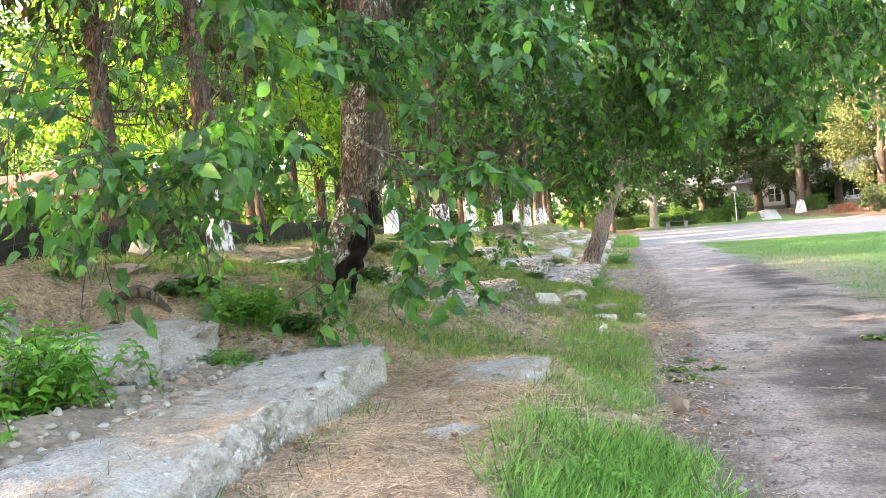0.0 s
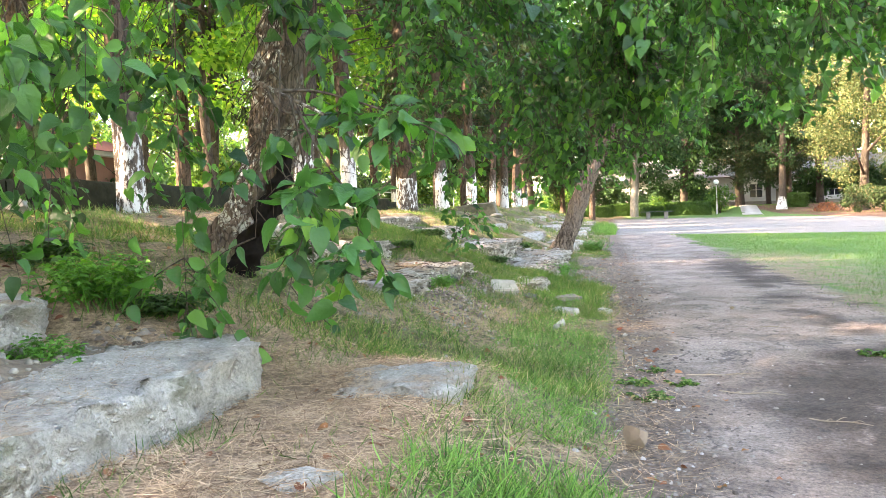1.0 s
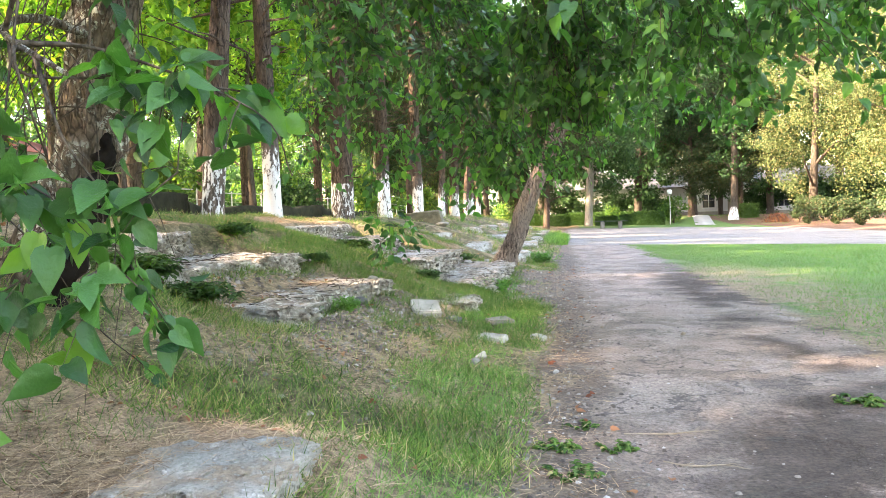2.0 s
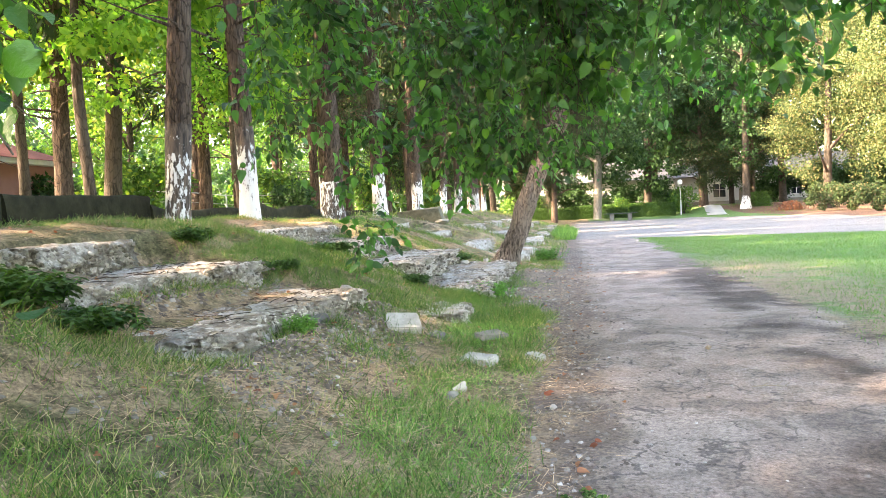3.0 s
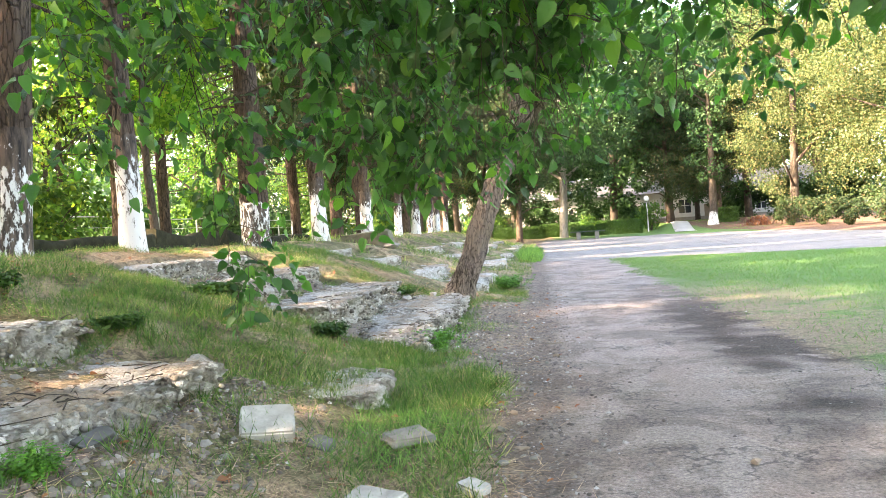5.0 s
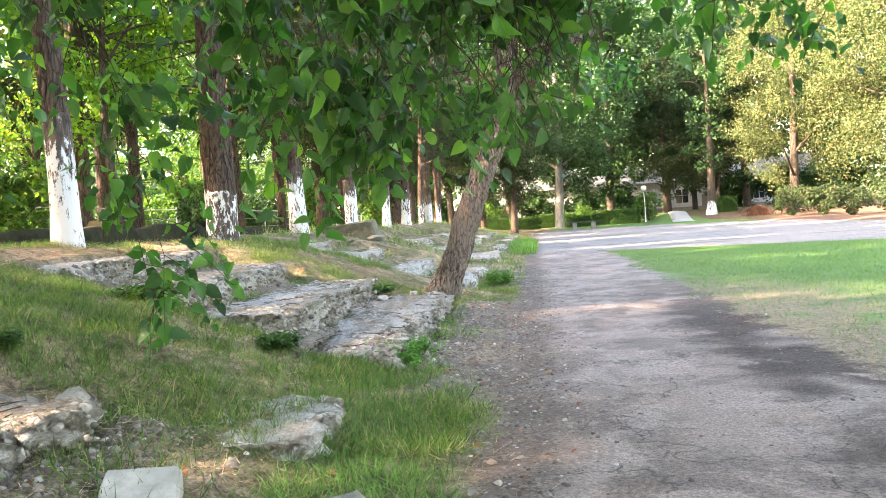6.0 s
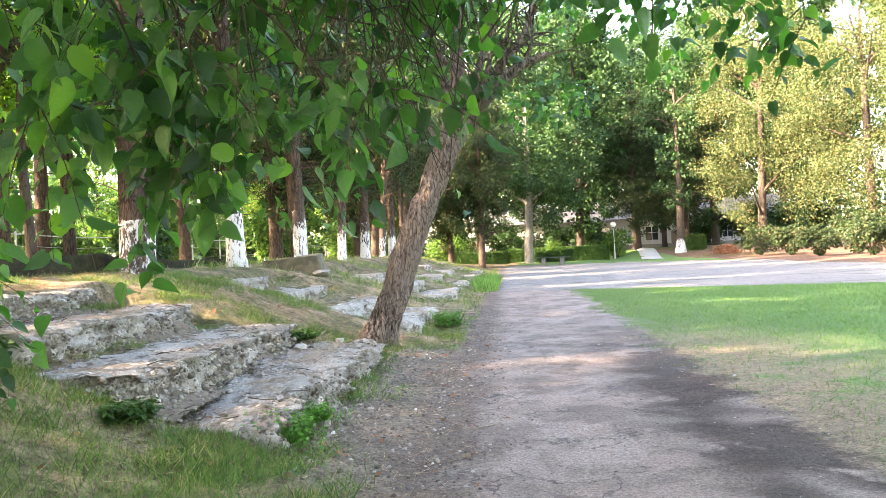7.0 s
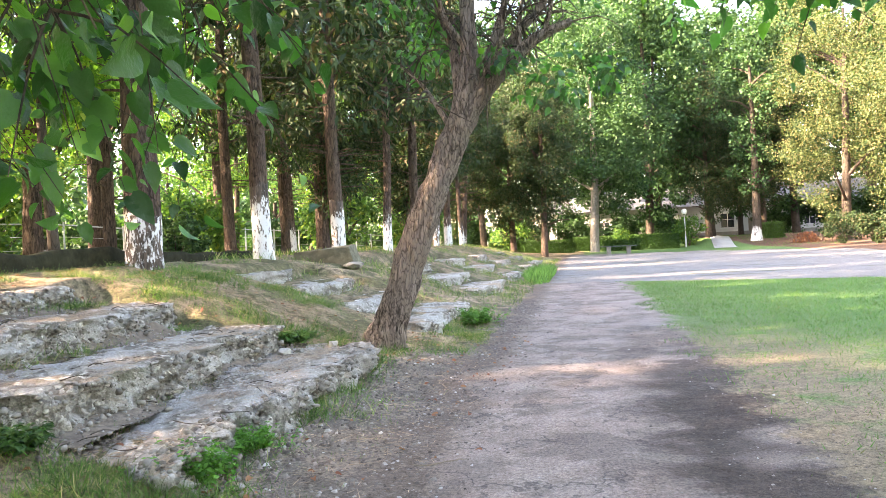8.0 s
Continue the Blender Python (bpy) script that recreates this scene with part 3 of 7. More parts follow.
def leaves(P, D, S, shape, up=None, r=rng):
    """Many leaves at once: stalk points, tip directions, lengths. up: the side that faces up."""
    n = len(P)
    tv, tf = SHAPES[shape]
    D = unit(D)
    if up is None:
        up = r.normal(size=(n, 3)) * 0.7 + np.array([0, 0, 0.6])
    s = unit(np.cross(D, up))
    w = np.cross(s, D)
    S = np.broadcast_to(np.asarray(S, dtype=float), (n,))[:, None, None]
    v = P[:, None, :] + S * (tv[None, :, 0:1] * s[:, None, :] + tv[None, :, 1:2] * D[:, None, :] + tv[None, :, 2:3] * w[:, None, :])
    f = tf[None] + (np.arange(n) * len(tv))[:, None, None]
    return v.reshape(-1, 3), f.reshape(-1, 3)


# ---------------------------------------------------------------- lie of the land
ROW_X = (-1.40, -2.50, -3.60, -4.65)          # front edges of the four stepped rows
ROW_Z = (0.30, 0.60, 0.90, 1.16)              # their tops
BAYS = ((-2.8, 3.4), (6.3, 10.2), (12.5, 16.9), (20.0, 24.0), (27.2, 31.4), (34.4, 38.6), (41.6, 45.8))
SLOPE = ([-400, -60, -6.6, -5.8, -4.7, -3.6, -2.5, -1.4, -0.95, -0.5, 400], [1.3, 1.4, 1.34, 1.36, 1.12, 0.80, 0.42, 0.11, 0.04, 0, 0])


def sstep(v, a, b):
    t = np.clip((v - a) / (b - a), 0, 1)
    return t * t * (3 - 2 * t)


def zg(x, y):
    x, y = np.asarray(x, dtype=float), np.asarray(y, dtype=float)
    base = np.interp(x, *SLOPE)
    terr = np.full_like(base, 0.0)
    for rx, lo, hi in zip(ROW_X, (0.02,) + ROW_Z[:3], ROW_Z):
        terr = terr + (hi - 0.05 - (lo - 0.05 if lo > 0.1 else 0.0)) * sstep(x, rx - 0.18, rx - 0.42)
        terr = terr + 0.09 * np.exp(-((x - rx - 0.04) / 0.14) ** 2) * (0.6 + 0.5 * wave(y, x, 2.3, 8))
    terr = np.where(x < -5.1, base, np.minimum(terr, 1.3))
    inside = np.zeros_like(base)
    for a, b in BAYS:
        inside = np.maximum(inside, sstep(y, a - 0.1, a + 0.35) * sstep(y, b + 0.1, b - 0.35))
    z = base * (1 - inside) + terr * inside
    bed = np.interp(x, [-2.7, -2.4, -1.9, -1.35, -1.0, -0.6], [0.38, 0.35, 0.345, 0.325, 0.17, 0.02])      # needle bed over the buried first row
    w = sstep(y, 4.7, 3.8) * sstep(y, -0.8, 0.4)
    z = z * (1 - w) + np.maximum(z, bed) * w
    w1 = sstep(y, 5.8, 6.6) * sstep(y, 10.5, 9.7) * sstep(x, -2.5, -2.3)
    z = z * (1 - w1) + np.interp(x, [-2.5, -2.2, -1.6, -1.1, -0.6], [0.36, 0.31, 0.2, 0.085, 0.02]) * w1     # the first row is gone here
    z = z + sstep(y, 5.7, 6.4) * sstep(y, 10.3, 9.7) * (0.08 * np.exp(-((x + 2.35) / 0.4) ** 2) + 0.09 * np.exp(-((x + 3.5) / 0.2) ** 2))  # soil heaped at the step's foot
    z = z + 0.24 * np.exp(-((x + 3.4) ** 2 + (y - 5.0) ** 2) / 0.75)                                      # mound round the mulberry
    z = z * (1 - 0.85 * sstep(y, 48, 88))
    rough = 0.025 * wave(x, y, 2.1, 3) + 0.02 * wave(x, y, 5.3, 4)
    z = z + rough * (0.22 + 0.78 * sstep(x, -0.4, -1.2))
    kerb = np.minimum(np.minimum(72.6 - 0.2 * x, 79.8 - 1.1 * x), (21.9 - x) / 0.085)             # far edge of the road
    z = z + 0.1 * sstep(y, kerb, kerb + 0.5) * sstep(x, -6, -2) + 0.75 * sstep(y, 72, 88) * sstep(x, 10.6, 13)
    return z


def build_ground():
    def axis(lo, hi, step, out_lo, out_hi, grow):
        mid = np.arange(lo, hi, step)
        def run(d, far):
            o, p, s = [], 0.0, step
            while p < far:
                s *= grow
                p += s
                o.append(p)
            return np.array(o)
        return np.concatenate([lo - run(-1, out_lo)[::-1], mid, mid[-1] + run(1, out_hi)])
    xs = axis(-6.4, 3.2, 0.08, 500, 500, 1.13)
    ys = axis(-1.5, 26.0, 0.10, 300, 700, 1.10)
    X, Y = np.meshgrid(xs, ys, indexing="ij")
    V = np.stack([X, Y, zg(X, Y)], -1).reshape(-1, 3)
    i = np.arange(len(xs) * len(ys)).reshape(len(xs), len(ys))
    F = np.stack([i[:-1, :-1], i[1:, :-1], i[1:, 1:], i[:-1, 1:]], -1).reshape(-1, 4)
    g = make("ground", [(V, F)], GROUND, smooth_shade=True)
    return tagged(g, "park ground with a worn asphalt walk, lawn and needle-strewn soil", "ground", kind="structure")


ground = build_ground()


def slab_mesh(x0, x1, y0, y1, z, thick, seed, chip, cell, ends):
    """One length of step. ends: whether its near and far ends are broken faces or joints."""
    drop = np.array([1.0, 0.86, 0.7, 0.54, 0.38, 0.24, 0.12, 0.03, 0.0]) * thick
    m = len(drop) - 1
    nx, ny = max(4, int((x1 - x0) / cell)), max(4, int((y1 - y0) / cell))

    def ax(a, b, n):
        return np.concatenate([[a] * m, np.linspace(a, b, n), [b] * m]), np.concatenate([np.arange(m), np.full(n, m), np.arange(m)[::-1]])
    gx, lx = ax(x0, x1, nx)
    gy, ly = ax(y0, y1, ny)
    if not ends[0]:
        gy, ly = gy[m:], ly[m:]
    if not ends[1]:
        gy, ly = gy[:-m], ly[:-m]
    X, Y = np.meshgrid(gx, gy, indexing="ij")
    L = np.minimum(lx[:, None], ly[None, :])
    Z = z - drop[L]
    ex = np.minimum(X - x0, x1 - X)
    ey = np.minimum(Y - y0 if ends[0] else X * 0 + 9, y1 - Y if ends[1] else X * 0 + 9)
    e = np.minimum(ex, ey)
    rim = np.exp(-e / 0.05) + 0.5 * np.exp(-e / 0.14)
    bite = 0.16 * np.clip(wave(Y, Z * 0.3, 2.6, seed % 50 + 60) - 0.35, 0, 1.2) * min(1.0, chip / 0.06)
    lump = np.clip(wave(X, Y, 6.0, 3) + 0.7 * wave(X, Y, 15.0, 7) - 0.15, 0, 1.6)
    Z = Z + 0.012 * wave(X, Y, 4, 1) + 0.008 * wave(X, Y, 19, 2) + 0.006 * wave(X, Y, 130, 22)
    Z = Z - chip * 1.1 * lump * rim
    side = e < 0.1 * cell
    near = np.exp(-(ex + ey) / 0.12) * np.random.default_rng(seed % 50).uniform(0.05, 0.16)
    X0, Y0 = X, Y
    X, Y = X - near * np.sign(X - (x0 + x1) / 2), Y - near * np.sign(Y - (y0 + y1) / 2)
    X = X - (X > (x0 + x1) / 2) * bite * np.exp(-(x1 - X0) / 0.12)
    crev = np.abs(wave(Y0 + 0.6 * Z, Z * 1.6 - 0.4 * Y0, 17.0, 33)) + 0.6 * np.abs(wave(Y0 - Z, Z * 1.7, 31.0, 34))
    X = X + side * (-0.45 * chip * np.sign(X0 - (x0 + x1) / 2) * (crev - 1.0) + 0.5 * chip * wave(Y0, Z * 2, 3.2, 13) + 0.55 * chip * wave(Y0 + Z, Z * 2.5, 13.0, 14) + 0.45 * chip * wave(Y0, Z, 70.0, 24))
    Y = Y + side * (ey < 0.01) * (0.5 * chip * wave(X0, Z * 2, 4.0, 15) + 0.5 * chip * wave(X0, Z * 2, 14.0, 16) + 0.4 * chip * wave(X0, Z, 70.0, 25))
    V = np.stack([X, Y, Z], -1).reshape(-1, 3)
    i = np.arange(X.size).reshape(X.shape)
    F = np.stack([i[:-1, :-1], i[1:, :-1], i[1:, 1:], i[:-1, 1:]], -1).reshape(-1, 4)
    return V, F


def lumps(P, S, r):
    """Many small rounded stones at once: an octahedron cut once, each dented by chance."""
    o = np.array([(1, 0, 0), (-1, 0, 0), (0, 1, 0), (0, -1, 0), (0, 0, 1), (0, 0, -1)], dtype=float)
    e = [(0, 2), (0, 3), (0, 4), (0, 5), (1, 2), (1, 3), (1, 4), (1, 5), (2, 4), (2, 5), (3, 4), (3, 5)]
    mid = {q: 6 + k for k, q in enumerate(e)}
    tv = np.vstack([o, [unit(o[a] + o[b]) for a, b in e]])
    tf = []
    for a in (0, 1):
        for b in (2, 3):
            for c in (4, 5):
                ab, ac, bc = mid[(a, b)], mid[(a, c)], mid[(b, c)]
                t = [(a, ab, ac), (b, bc, ab), (c, ac, bc), (ab, bc, ac)]
                flip = (a + b + c) % 2 == 1
                tf += [q[::-1] if flip else q for q in t]
    tf = np.array(tf)
    n = len(P)
    k = tv[None] * r.uniform(0.72, 1.15, (n, len(tv), 1)) * r.uniform(0.65, 1.25, (n, 1, 3)) * np.asarray(S)[:, None, None]
    a = r.uniform(0, 6.28, n)
    c, q = np.cos(a)[:, None], np.sin(a)[:, None]
    k = np.stack([k[..., 0] * c - k[..., 1] * q, k[..., 0] * q + k[..., 1] * c, k[..., 2] * 0.8], -1)
    v = P[:, None, :] + k
    return v.reshape(-1, 3), (tf[None] + (np.arange(n) * len(tv))[:, None, None]).reshape(-1, 3)


def slab(x0, x1, y0, y1, z, thick, seed, chip=0.05, label="", cell=0.04, skew=0.0):
    """A crumbling concrete step, cracked across into lengths that have settled a little."""
    r = np.random.default_rng(seed + 900)
    root = empty("concrete_step", ((x0 + x1) / 2, (y0 + y1) / 2, z - thick), label or "long crumbling grey concrete terrace step in the grass", "step", "stepped seating rows")
    n = max(1, int(round((y1 - y0) / 2.6)))
    cut = np.linspace(y0, y1, n + 1)
    cut[1:-1] += r.uniform(-0.35, 0.35, max(0, n - 1))
    o = np.array(root.location)
    faces = []
    for k in range(n):
        v, f = slab_mesh(x0, x1, cut[k], cut[k + 1], z, thick, seed + 50 * k, chip, cell, (k == 0, k == n - 1))
        if skew and k == 0:                                    # broken off at a slant and sunk at that end
            left = np.clip((cut[1] - v[:, 1]) / (cut[1] - cut[0]), 0, 1)
            v[:, 1] += skew * left * np.clip((x1 - v[:, 0]) / (x1 - x0), 0, 1)
            v[:, 2] -= 0.12 * left ** 3
        make("segment", [(v - o, f)], CONCRETE_GREY if y1 < 4 else CONCRETE, root)
        faces.append(v[(v[:, 0] > x1 - 0.32) & (v[:, 2] < z - 0.025) & (v[:, 2] > z - 0.85 * thick)])
    if chip >= 0.06 and 5 < y1 < 18:
        p = np.concatenate(faces)
        p = p[r.integers(0, len(p), int(130 * (y1 - y0)))]
        tagged(make("pebble_face", [lumps(p - o, 0.009 + 0.026 * r.uniform(0, 1, len(p)) ** 2, r)], PEBBLE, root, "pebbles bedded in the broken face"), kind="stuff")
    TOPS.append((x0 + 0.04, x1 - 0.05, y0 + 0.05, y1 - 0.05, z))
    return root


def debris(x, y0, y1, z, h, seed, wide=0.26):
    """Crumbled concrete and soil heaped on a lower step against the face of the next one."""
    r = np.random.default_rng(seed)
    n = int((y1 - y0) / 0.06)
    ys = np.linspace(y0, y1, n)
    u = np.linspace(0, 1, 8)
    hh = h * (0.75 + 0.4 * wave(ys, ys * 0, 2.4, seed)) * sstep(ys, y0, y0 + 0.4) * sstep(ys, y1, y1 - 0.4)
    ww = wide + 0.1 * wave(ys, ys * 0, 1.7, seed + 3)
    X = x - 0.08 + u[None] * (ww[:, None] + 0.08)
    Z = z - 0.02 + hh[:, None] * (1 - u[None]) ** 1.3 + 0.012 * wave(X, ys[:, None] + 0 * X, 26, seed + 5) * (1 - u[None])
    V = np.stack([X, np.broadcast_to(ys[:, None], X.shape), Z], -1)
    i = np.arange(V.shape[0] * 8).reshape(-1, 8)
    F = np.stack([i[:-1, :-1], i[:-1, 1:], i[1:, 1:], i[1:, :-1]], -1).reshape(-1, 4)
    V = V.reshape(-1, 3)
    bank = make("rubble_bank", [(V, F)], DEBRIS, smooth_shade=True)
    tagged(bank, "crumbled concrete and soil heaped on the step", "rubble", kind="stuff")
    p = V[r.integers(0, len(V), int(120 * (y1 - y0)))]
    tagged(make("rubble", [lumps(p + r.normal(size=p.shape) * np.array([0.03, 0.03, 0.0]), 0.007 + 0.03 * r.uniform(0, 1, len(p)) ** 3, r)], PEBBLE), "broken concrete chips on the heaped rubble", "rubble", kind="stuff")


TOPS = []
# rows of each bay: which rows stand, and from where to where
slab(-2.0, -1.29, 3.1, 3.9, 0.385, 0.2, 3, 0.03, "thin broken plate of a concrete step among pine needles", 0.03)
slab(-3.15, -2.36, -2.6, 3.42, 0.60, 0.40, 5, 0.035)
slab(-4.45, -3.5, -2.6, 3.2, 0.88, 0.3, 7, 0.06)
slab(-5.3, -4.55, -2.6, 2.6, 1.14, 0.3, 9, 0.06)
slab(-2.15, -1.42, 9.75, 10.88, 0.25, 0.35, 11, 0.05, "broken stub of a concrete step half sunk in grass")
slab(-3.5, -2.42, 6.35, 9.75, 0.58, 0.36, 13, 0.095, "", 0.03)
slab(-4.6, -3.58, 6.6, 10.1, 0.88, 0.32, 15, 0.095, "", 0.03)
slab(-5.5, -4.62, 6.6, 9.4, 1.17, 0.3, 17, 0.07)
slab(-2.42, -1.42, 12.15, 17.2, 0.32, 0.36, 19, 0.085, "", 0.035, 0.9)
slab(-3.5, -2.46, 12.6, 16.7, 0.62, 0.36, 21, 0.075)
slab(-4.6, -3.56, 12.7, 16.6, 0.92, 0.34, 23, 0.06)
slab(-5.5, -4.66, 13.0, 16.2, 1.17, 0.3, 25, 0.06)
slab(-2.42, -1.35, 19.7, 23.9, 0.26, 0.3, 27, 0.06, cell=0.1)
slab(-3.4, -2.48, 20.0, 23.6, 0.55, 0.32, 29, 0.06, cell=0.1)
slab(-4.6, -3.62, 20.3, 23.6, 0.84, 0.32, 31, 0.06, cell=0.1)
slab(-5.4, -4.66, 20.5, 22.8, 1.1, 0.3, 33, 0.06, cell=0.1)
for k, (x, a, b, z, h) in enumerate(((-2.5, 12.7, 16.6, 0.30, 0.15), (-3.6, 12.8, 16.4, 0.62, 0.14), (-4.68, 13.1, 16.0, 0.92, 0.12), (-3.62, 6.7, 9.7, 0.58, 0.13), (-4.66, 6.8, 9.3, 0.88, 0.13), (-3.2, -2.4, 3.2, 0.60, 0.09))):
    debris(x, a, b, z, h, 70 + k, 0.36 if b < 4 else 0.26)
for k, (a, b) in enumerate(((27.0, 31.6), (34.5, 38.5), (41.8, 45.6), (49, 53))):
    drop = 1 - 0.85 * float(sstep((a + b) / 2, 48, 88))
    for r in range(3):
        slab(ROW_X[r] - 1.0, ROW_X[r], a + 0.3 * r, b - 0.2 * r, ROW_Z[r] * drop - 0.02, 0.3, 40 + 5 * k + r, 0.06, cell=0.16)


# ---------------------------------------------------------------- low wall behind the rows
def parapet(y0, y1, seed, h=0.33, broken=False):
    n = max(6, int((y1 - y0) / 0.12))
    ys = np.linspace(y0, y1, n)
    prof = np.array([(-0.13, -0.4), (-0.13, 0.0), (-0.125, h * 0.6), (-0.12, h - 0.03), (-0.09, h), (0.09, h), (0.12, h - 0.03), (0.125, h * 0.6), (0.13, 0.0), (0.13, -0.4)])
    zb = 1.40
    top = wave(ys, ys * 0, 3.0, seed) * (0.05 if broken else 0.022)
    V = np.stack([np.broadcast_to(-6.5 + prof[None, :, 0] + 0.012 * wave(ys[:, None], prof[None, :, 1] * 9, 5.0, seed + 2), (n, 10)),
                  np.broadcast_to(ys[:, None], (n, 10)),
                  zb + prof[None, :, 1] + top[:, None] * (prof[None, :, 1] > 0.1)], -1)
    i = np.arange(n * 10).reshape(n, 10)
    F = np.stack([i[:-1, :-1], i[1:, :-1], i[1:, 1:], i[:-1, 1:]], -1).reshape(-1, 4)
    v = V.reshape(-1, 3)
    caps = np.array([list(i[0]), list(i[-1][::-1])])
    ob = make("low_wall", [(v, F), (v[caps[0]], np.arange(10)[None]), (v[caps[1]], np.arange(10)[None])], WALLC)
    return tagged(ob, "low mossy concrete parapet wall along the terrace", "wall")


for a, b, s, h in ((-16, -9.02, 1, 0.33), (-9, -3.02, 2, 0.33), (-3, 1.48, 3, 0.33), (1.5, 5.97, 4, 0.33), (6, 9.45, 5, 0.36), (9.5, 12.4, 6, 0.36), (12.45, 16.3, 7, 0.2), (16.35, 20.4, 8, 0.22), (20.45, 24.6, 9, 0.13)):
    parapet(a, b, s, h, s > 6)


# ---------------------------------------------------------------- loose stones
def stone(name, at, size, mat, label, seed, sub=2, rot=0.0, boxy=0.0, group=""):
    bm = bmesh.new()
    bmesh.ops.create_icosphere(bm, subdivisions=max(3, sub) if max(size) > 0.15 else sub, radius=1.0)
    off = Vector((seed * 3.7, seed * 1.9, seed * 2.3))
    rr = random.Random(seed)
    cuts = [(Vector((rr.gauss(0, 1), rr.gauss(0, 1), rr.gauss(0, 0.8))).normalized(), rr.uniform(0.42, 0.74)) for _ in range(14)]
    for v in bm.verts:
        c = v.co.normalized()
        if boxy:
            m = max(abs(c.x), abs(c.y), abs(c.z))
            c = c.lerp(c / m * 0.86, boxy)
        for nrm, lim in cuts:
            over = c.dot(nrm) - lim
            if over > 0:
                c = c - nrm * over
        k = 1 + 0.12 * noise.noise(c * 1.3 + off) + 0.08 * noise.noise(c * 3.4 + off) + 0.07 * noise.noise(c * 8.0 + off) + 0.04 * noise.noise(c * 17.0 + off)
        c = c * k
        v.co = Vector((c.x * size[0] / 2, c.y * size[1] / 2, c.z * size[2] / 2))
    ob = part(name, bm, mat)
    z = float(zg(at[0], at[1]))
    ob.matrix_world = pose(at[0], at[1], (z if len(at) < 3 else at[2]) + size[2] * 0.33, 0, 0, rot)
    return tagged(ob, label, "stone", group)


def cut_stone(name, at, size, mat, label, seed, rot, tip=(0, 0)):
    """A squared stone with dulled, slightly chipped edges."""
    r = random.Random(seed)
    bm = bmesh.new()
    box(bm, -size[0] / 2, size[0] / 2, -size[1] / 2, size[1] / 2, 0, size[2])
    for v in bm.verts:
        v.co += Vector((r.uniform(-1, 1), r.uniform(-1, 1), r.uniform(-0.4, 0.4))) * 0.07 * size[0]
    bmesh.ops.bevel(bm, geom=list(bm.edges), offset=0.012, segments=2, affect="EDGES")
    bmesh.ops.triangulate(bm, faces=bm.faces[:])
    bmesh.ops.subdivide_edges(bm, edges=bm.edges[:], cuts=2, use_grid_fill=True)
    for v in bm.verts:
        v.co += Vector((noise.noise(v.co * 14 + Vector((seed, 0, 0))), noise.noise(v.co * 14 + Vector((0, seed, 0))), noise.noise(v.co * 14))) * 0.008
    ob = part(name, bm, mat)
    ob.matrix_world = pose(at[0], at[1], float(zg(at[0], at[1])) + at[2], tip[0], tip[1], rot)
    return tagged(ob, label, "stone")


cut_stone("stone_block", (-1.85, 9.0, -0.05), (0.29, 0.28, 0.13), STONE_W, "pale squared stone block lying beside the broken step", 1, 20, (22, 4))
stone("stone", (-1.52, 8.95, 0.1), (0.26, 0.26, 0.14), STONE_D, "dark grey boulder half hidden in grass", 2, 3, 40)
cut_stone("stone", (-1.05, 8.2, -0.01), (0.29, 0.22, 0.06), STONE_W, "flat pale stone slab lying in the grass", 3, -20, (3, 3))
stone("stone", (-1.03, 7.08), (0.15, 0.12, 0.1), STONE_W, "small white broken stone in thin grass", 4, 3, 10, 0.7)
stone("stone", (-1.07, 6.95), (0.13, 0.1, 0.07), STONE_G, "small grey broken stone beside the white one", 44, 3, 60, 0.7)
cut_stone("stone", (-1.05, 9.2, 0.0), (0.28, 0.22, 0.05), STONE_G, "flat grey stone in the grass", 5, 30, (4, -3))
cut_stone("stone", (-0.6, 8.5, -0.01), (0.15, 0.11, 0.06), STONE_W, "rough white stone at the walk's edge", 6, -30, (5, 8))
stone("stone", (-2.35, 8.1), (0.34, 0.26, 0.1), STONE_D, "dark stone in the rubble below the step", 7, 3, 15)
stone("stone", (-0.43, 3.45), (0.17, 0.14, 0.2), STONE_T, "tan upright rock at the walk's edge", 8, 3, 25)
stone("stone", (-3.35, 1.75, 0.56), (0.28, 0.24, 0.22), STONE_G, "rough grey rubble stone behind the step", 9, 2, 5, 0.6)
stone("stone", (-3.38, 2.5, 0.56), (0.24, 0.2, 0.15), STONE_G, "rough grey rubble stone behind the step", 10, 2, 70, 0.6)
stone("stone", (-3.2, 2.05, 0.58), (0.17, 0.15, 0.13), STONE_T, "small pinkish rubble stone", 11, 2, 0, 0.5)
stone("stone", (-5.6, 5.2), (0.4, 0.34, 0.26), STONE_G, "rounded grey boulder in the grass below the wall", 12, 2, 0)
stone("stone", (-4.4, 4.2), (0.5, 0.36, 0.15), STONE_D, "dark broken concrete lump in dry grass", 13, 3, 30, 0.5)
stone("stone", (-4.95, 4.1), (0.55, 0.4, 0.13), STONE_T, "low tan stone in dry grass", 14, 3, -10, 0.5)
stone("stone", (-5.35, 3.9), (0.5, 0.4, 0.28), STONE_D, "dark stone among weeds", 15, 3, 50, 0.4)
stone("stone", (-1.98, 16.9, 0.3), (0.16, 0.14, 0.12), STONE_W, "white broken stone on the step", 16, 3, 0, 0.4)
stone("stone", (-2.3, 16.2, 0.3), (0.2, 0.16, 0.14), STONE_W, "white broken stone on the step", 17, 3, 40, 0.4)
stone("stone", (-2.2, 16.45, 0.3), (0.15, 0.13, 0.09), STONE_G, "grey broken stone on the step", 18, 3, 80, 0.4)
stone("stone", (-1.62, 12.3, 0.03), (0.26, 0.22, 0.18), CONCRETE, "broken concrete lump at the step's end", 19, 3, 20, 0.3)
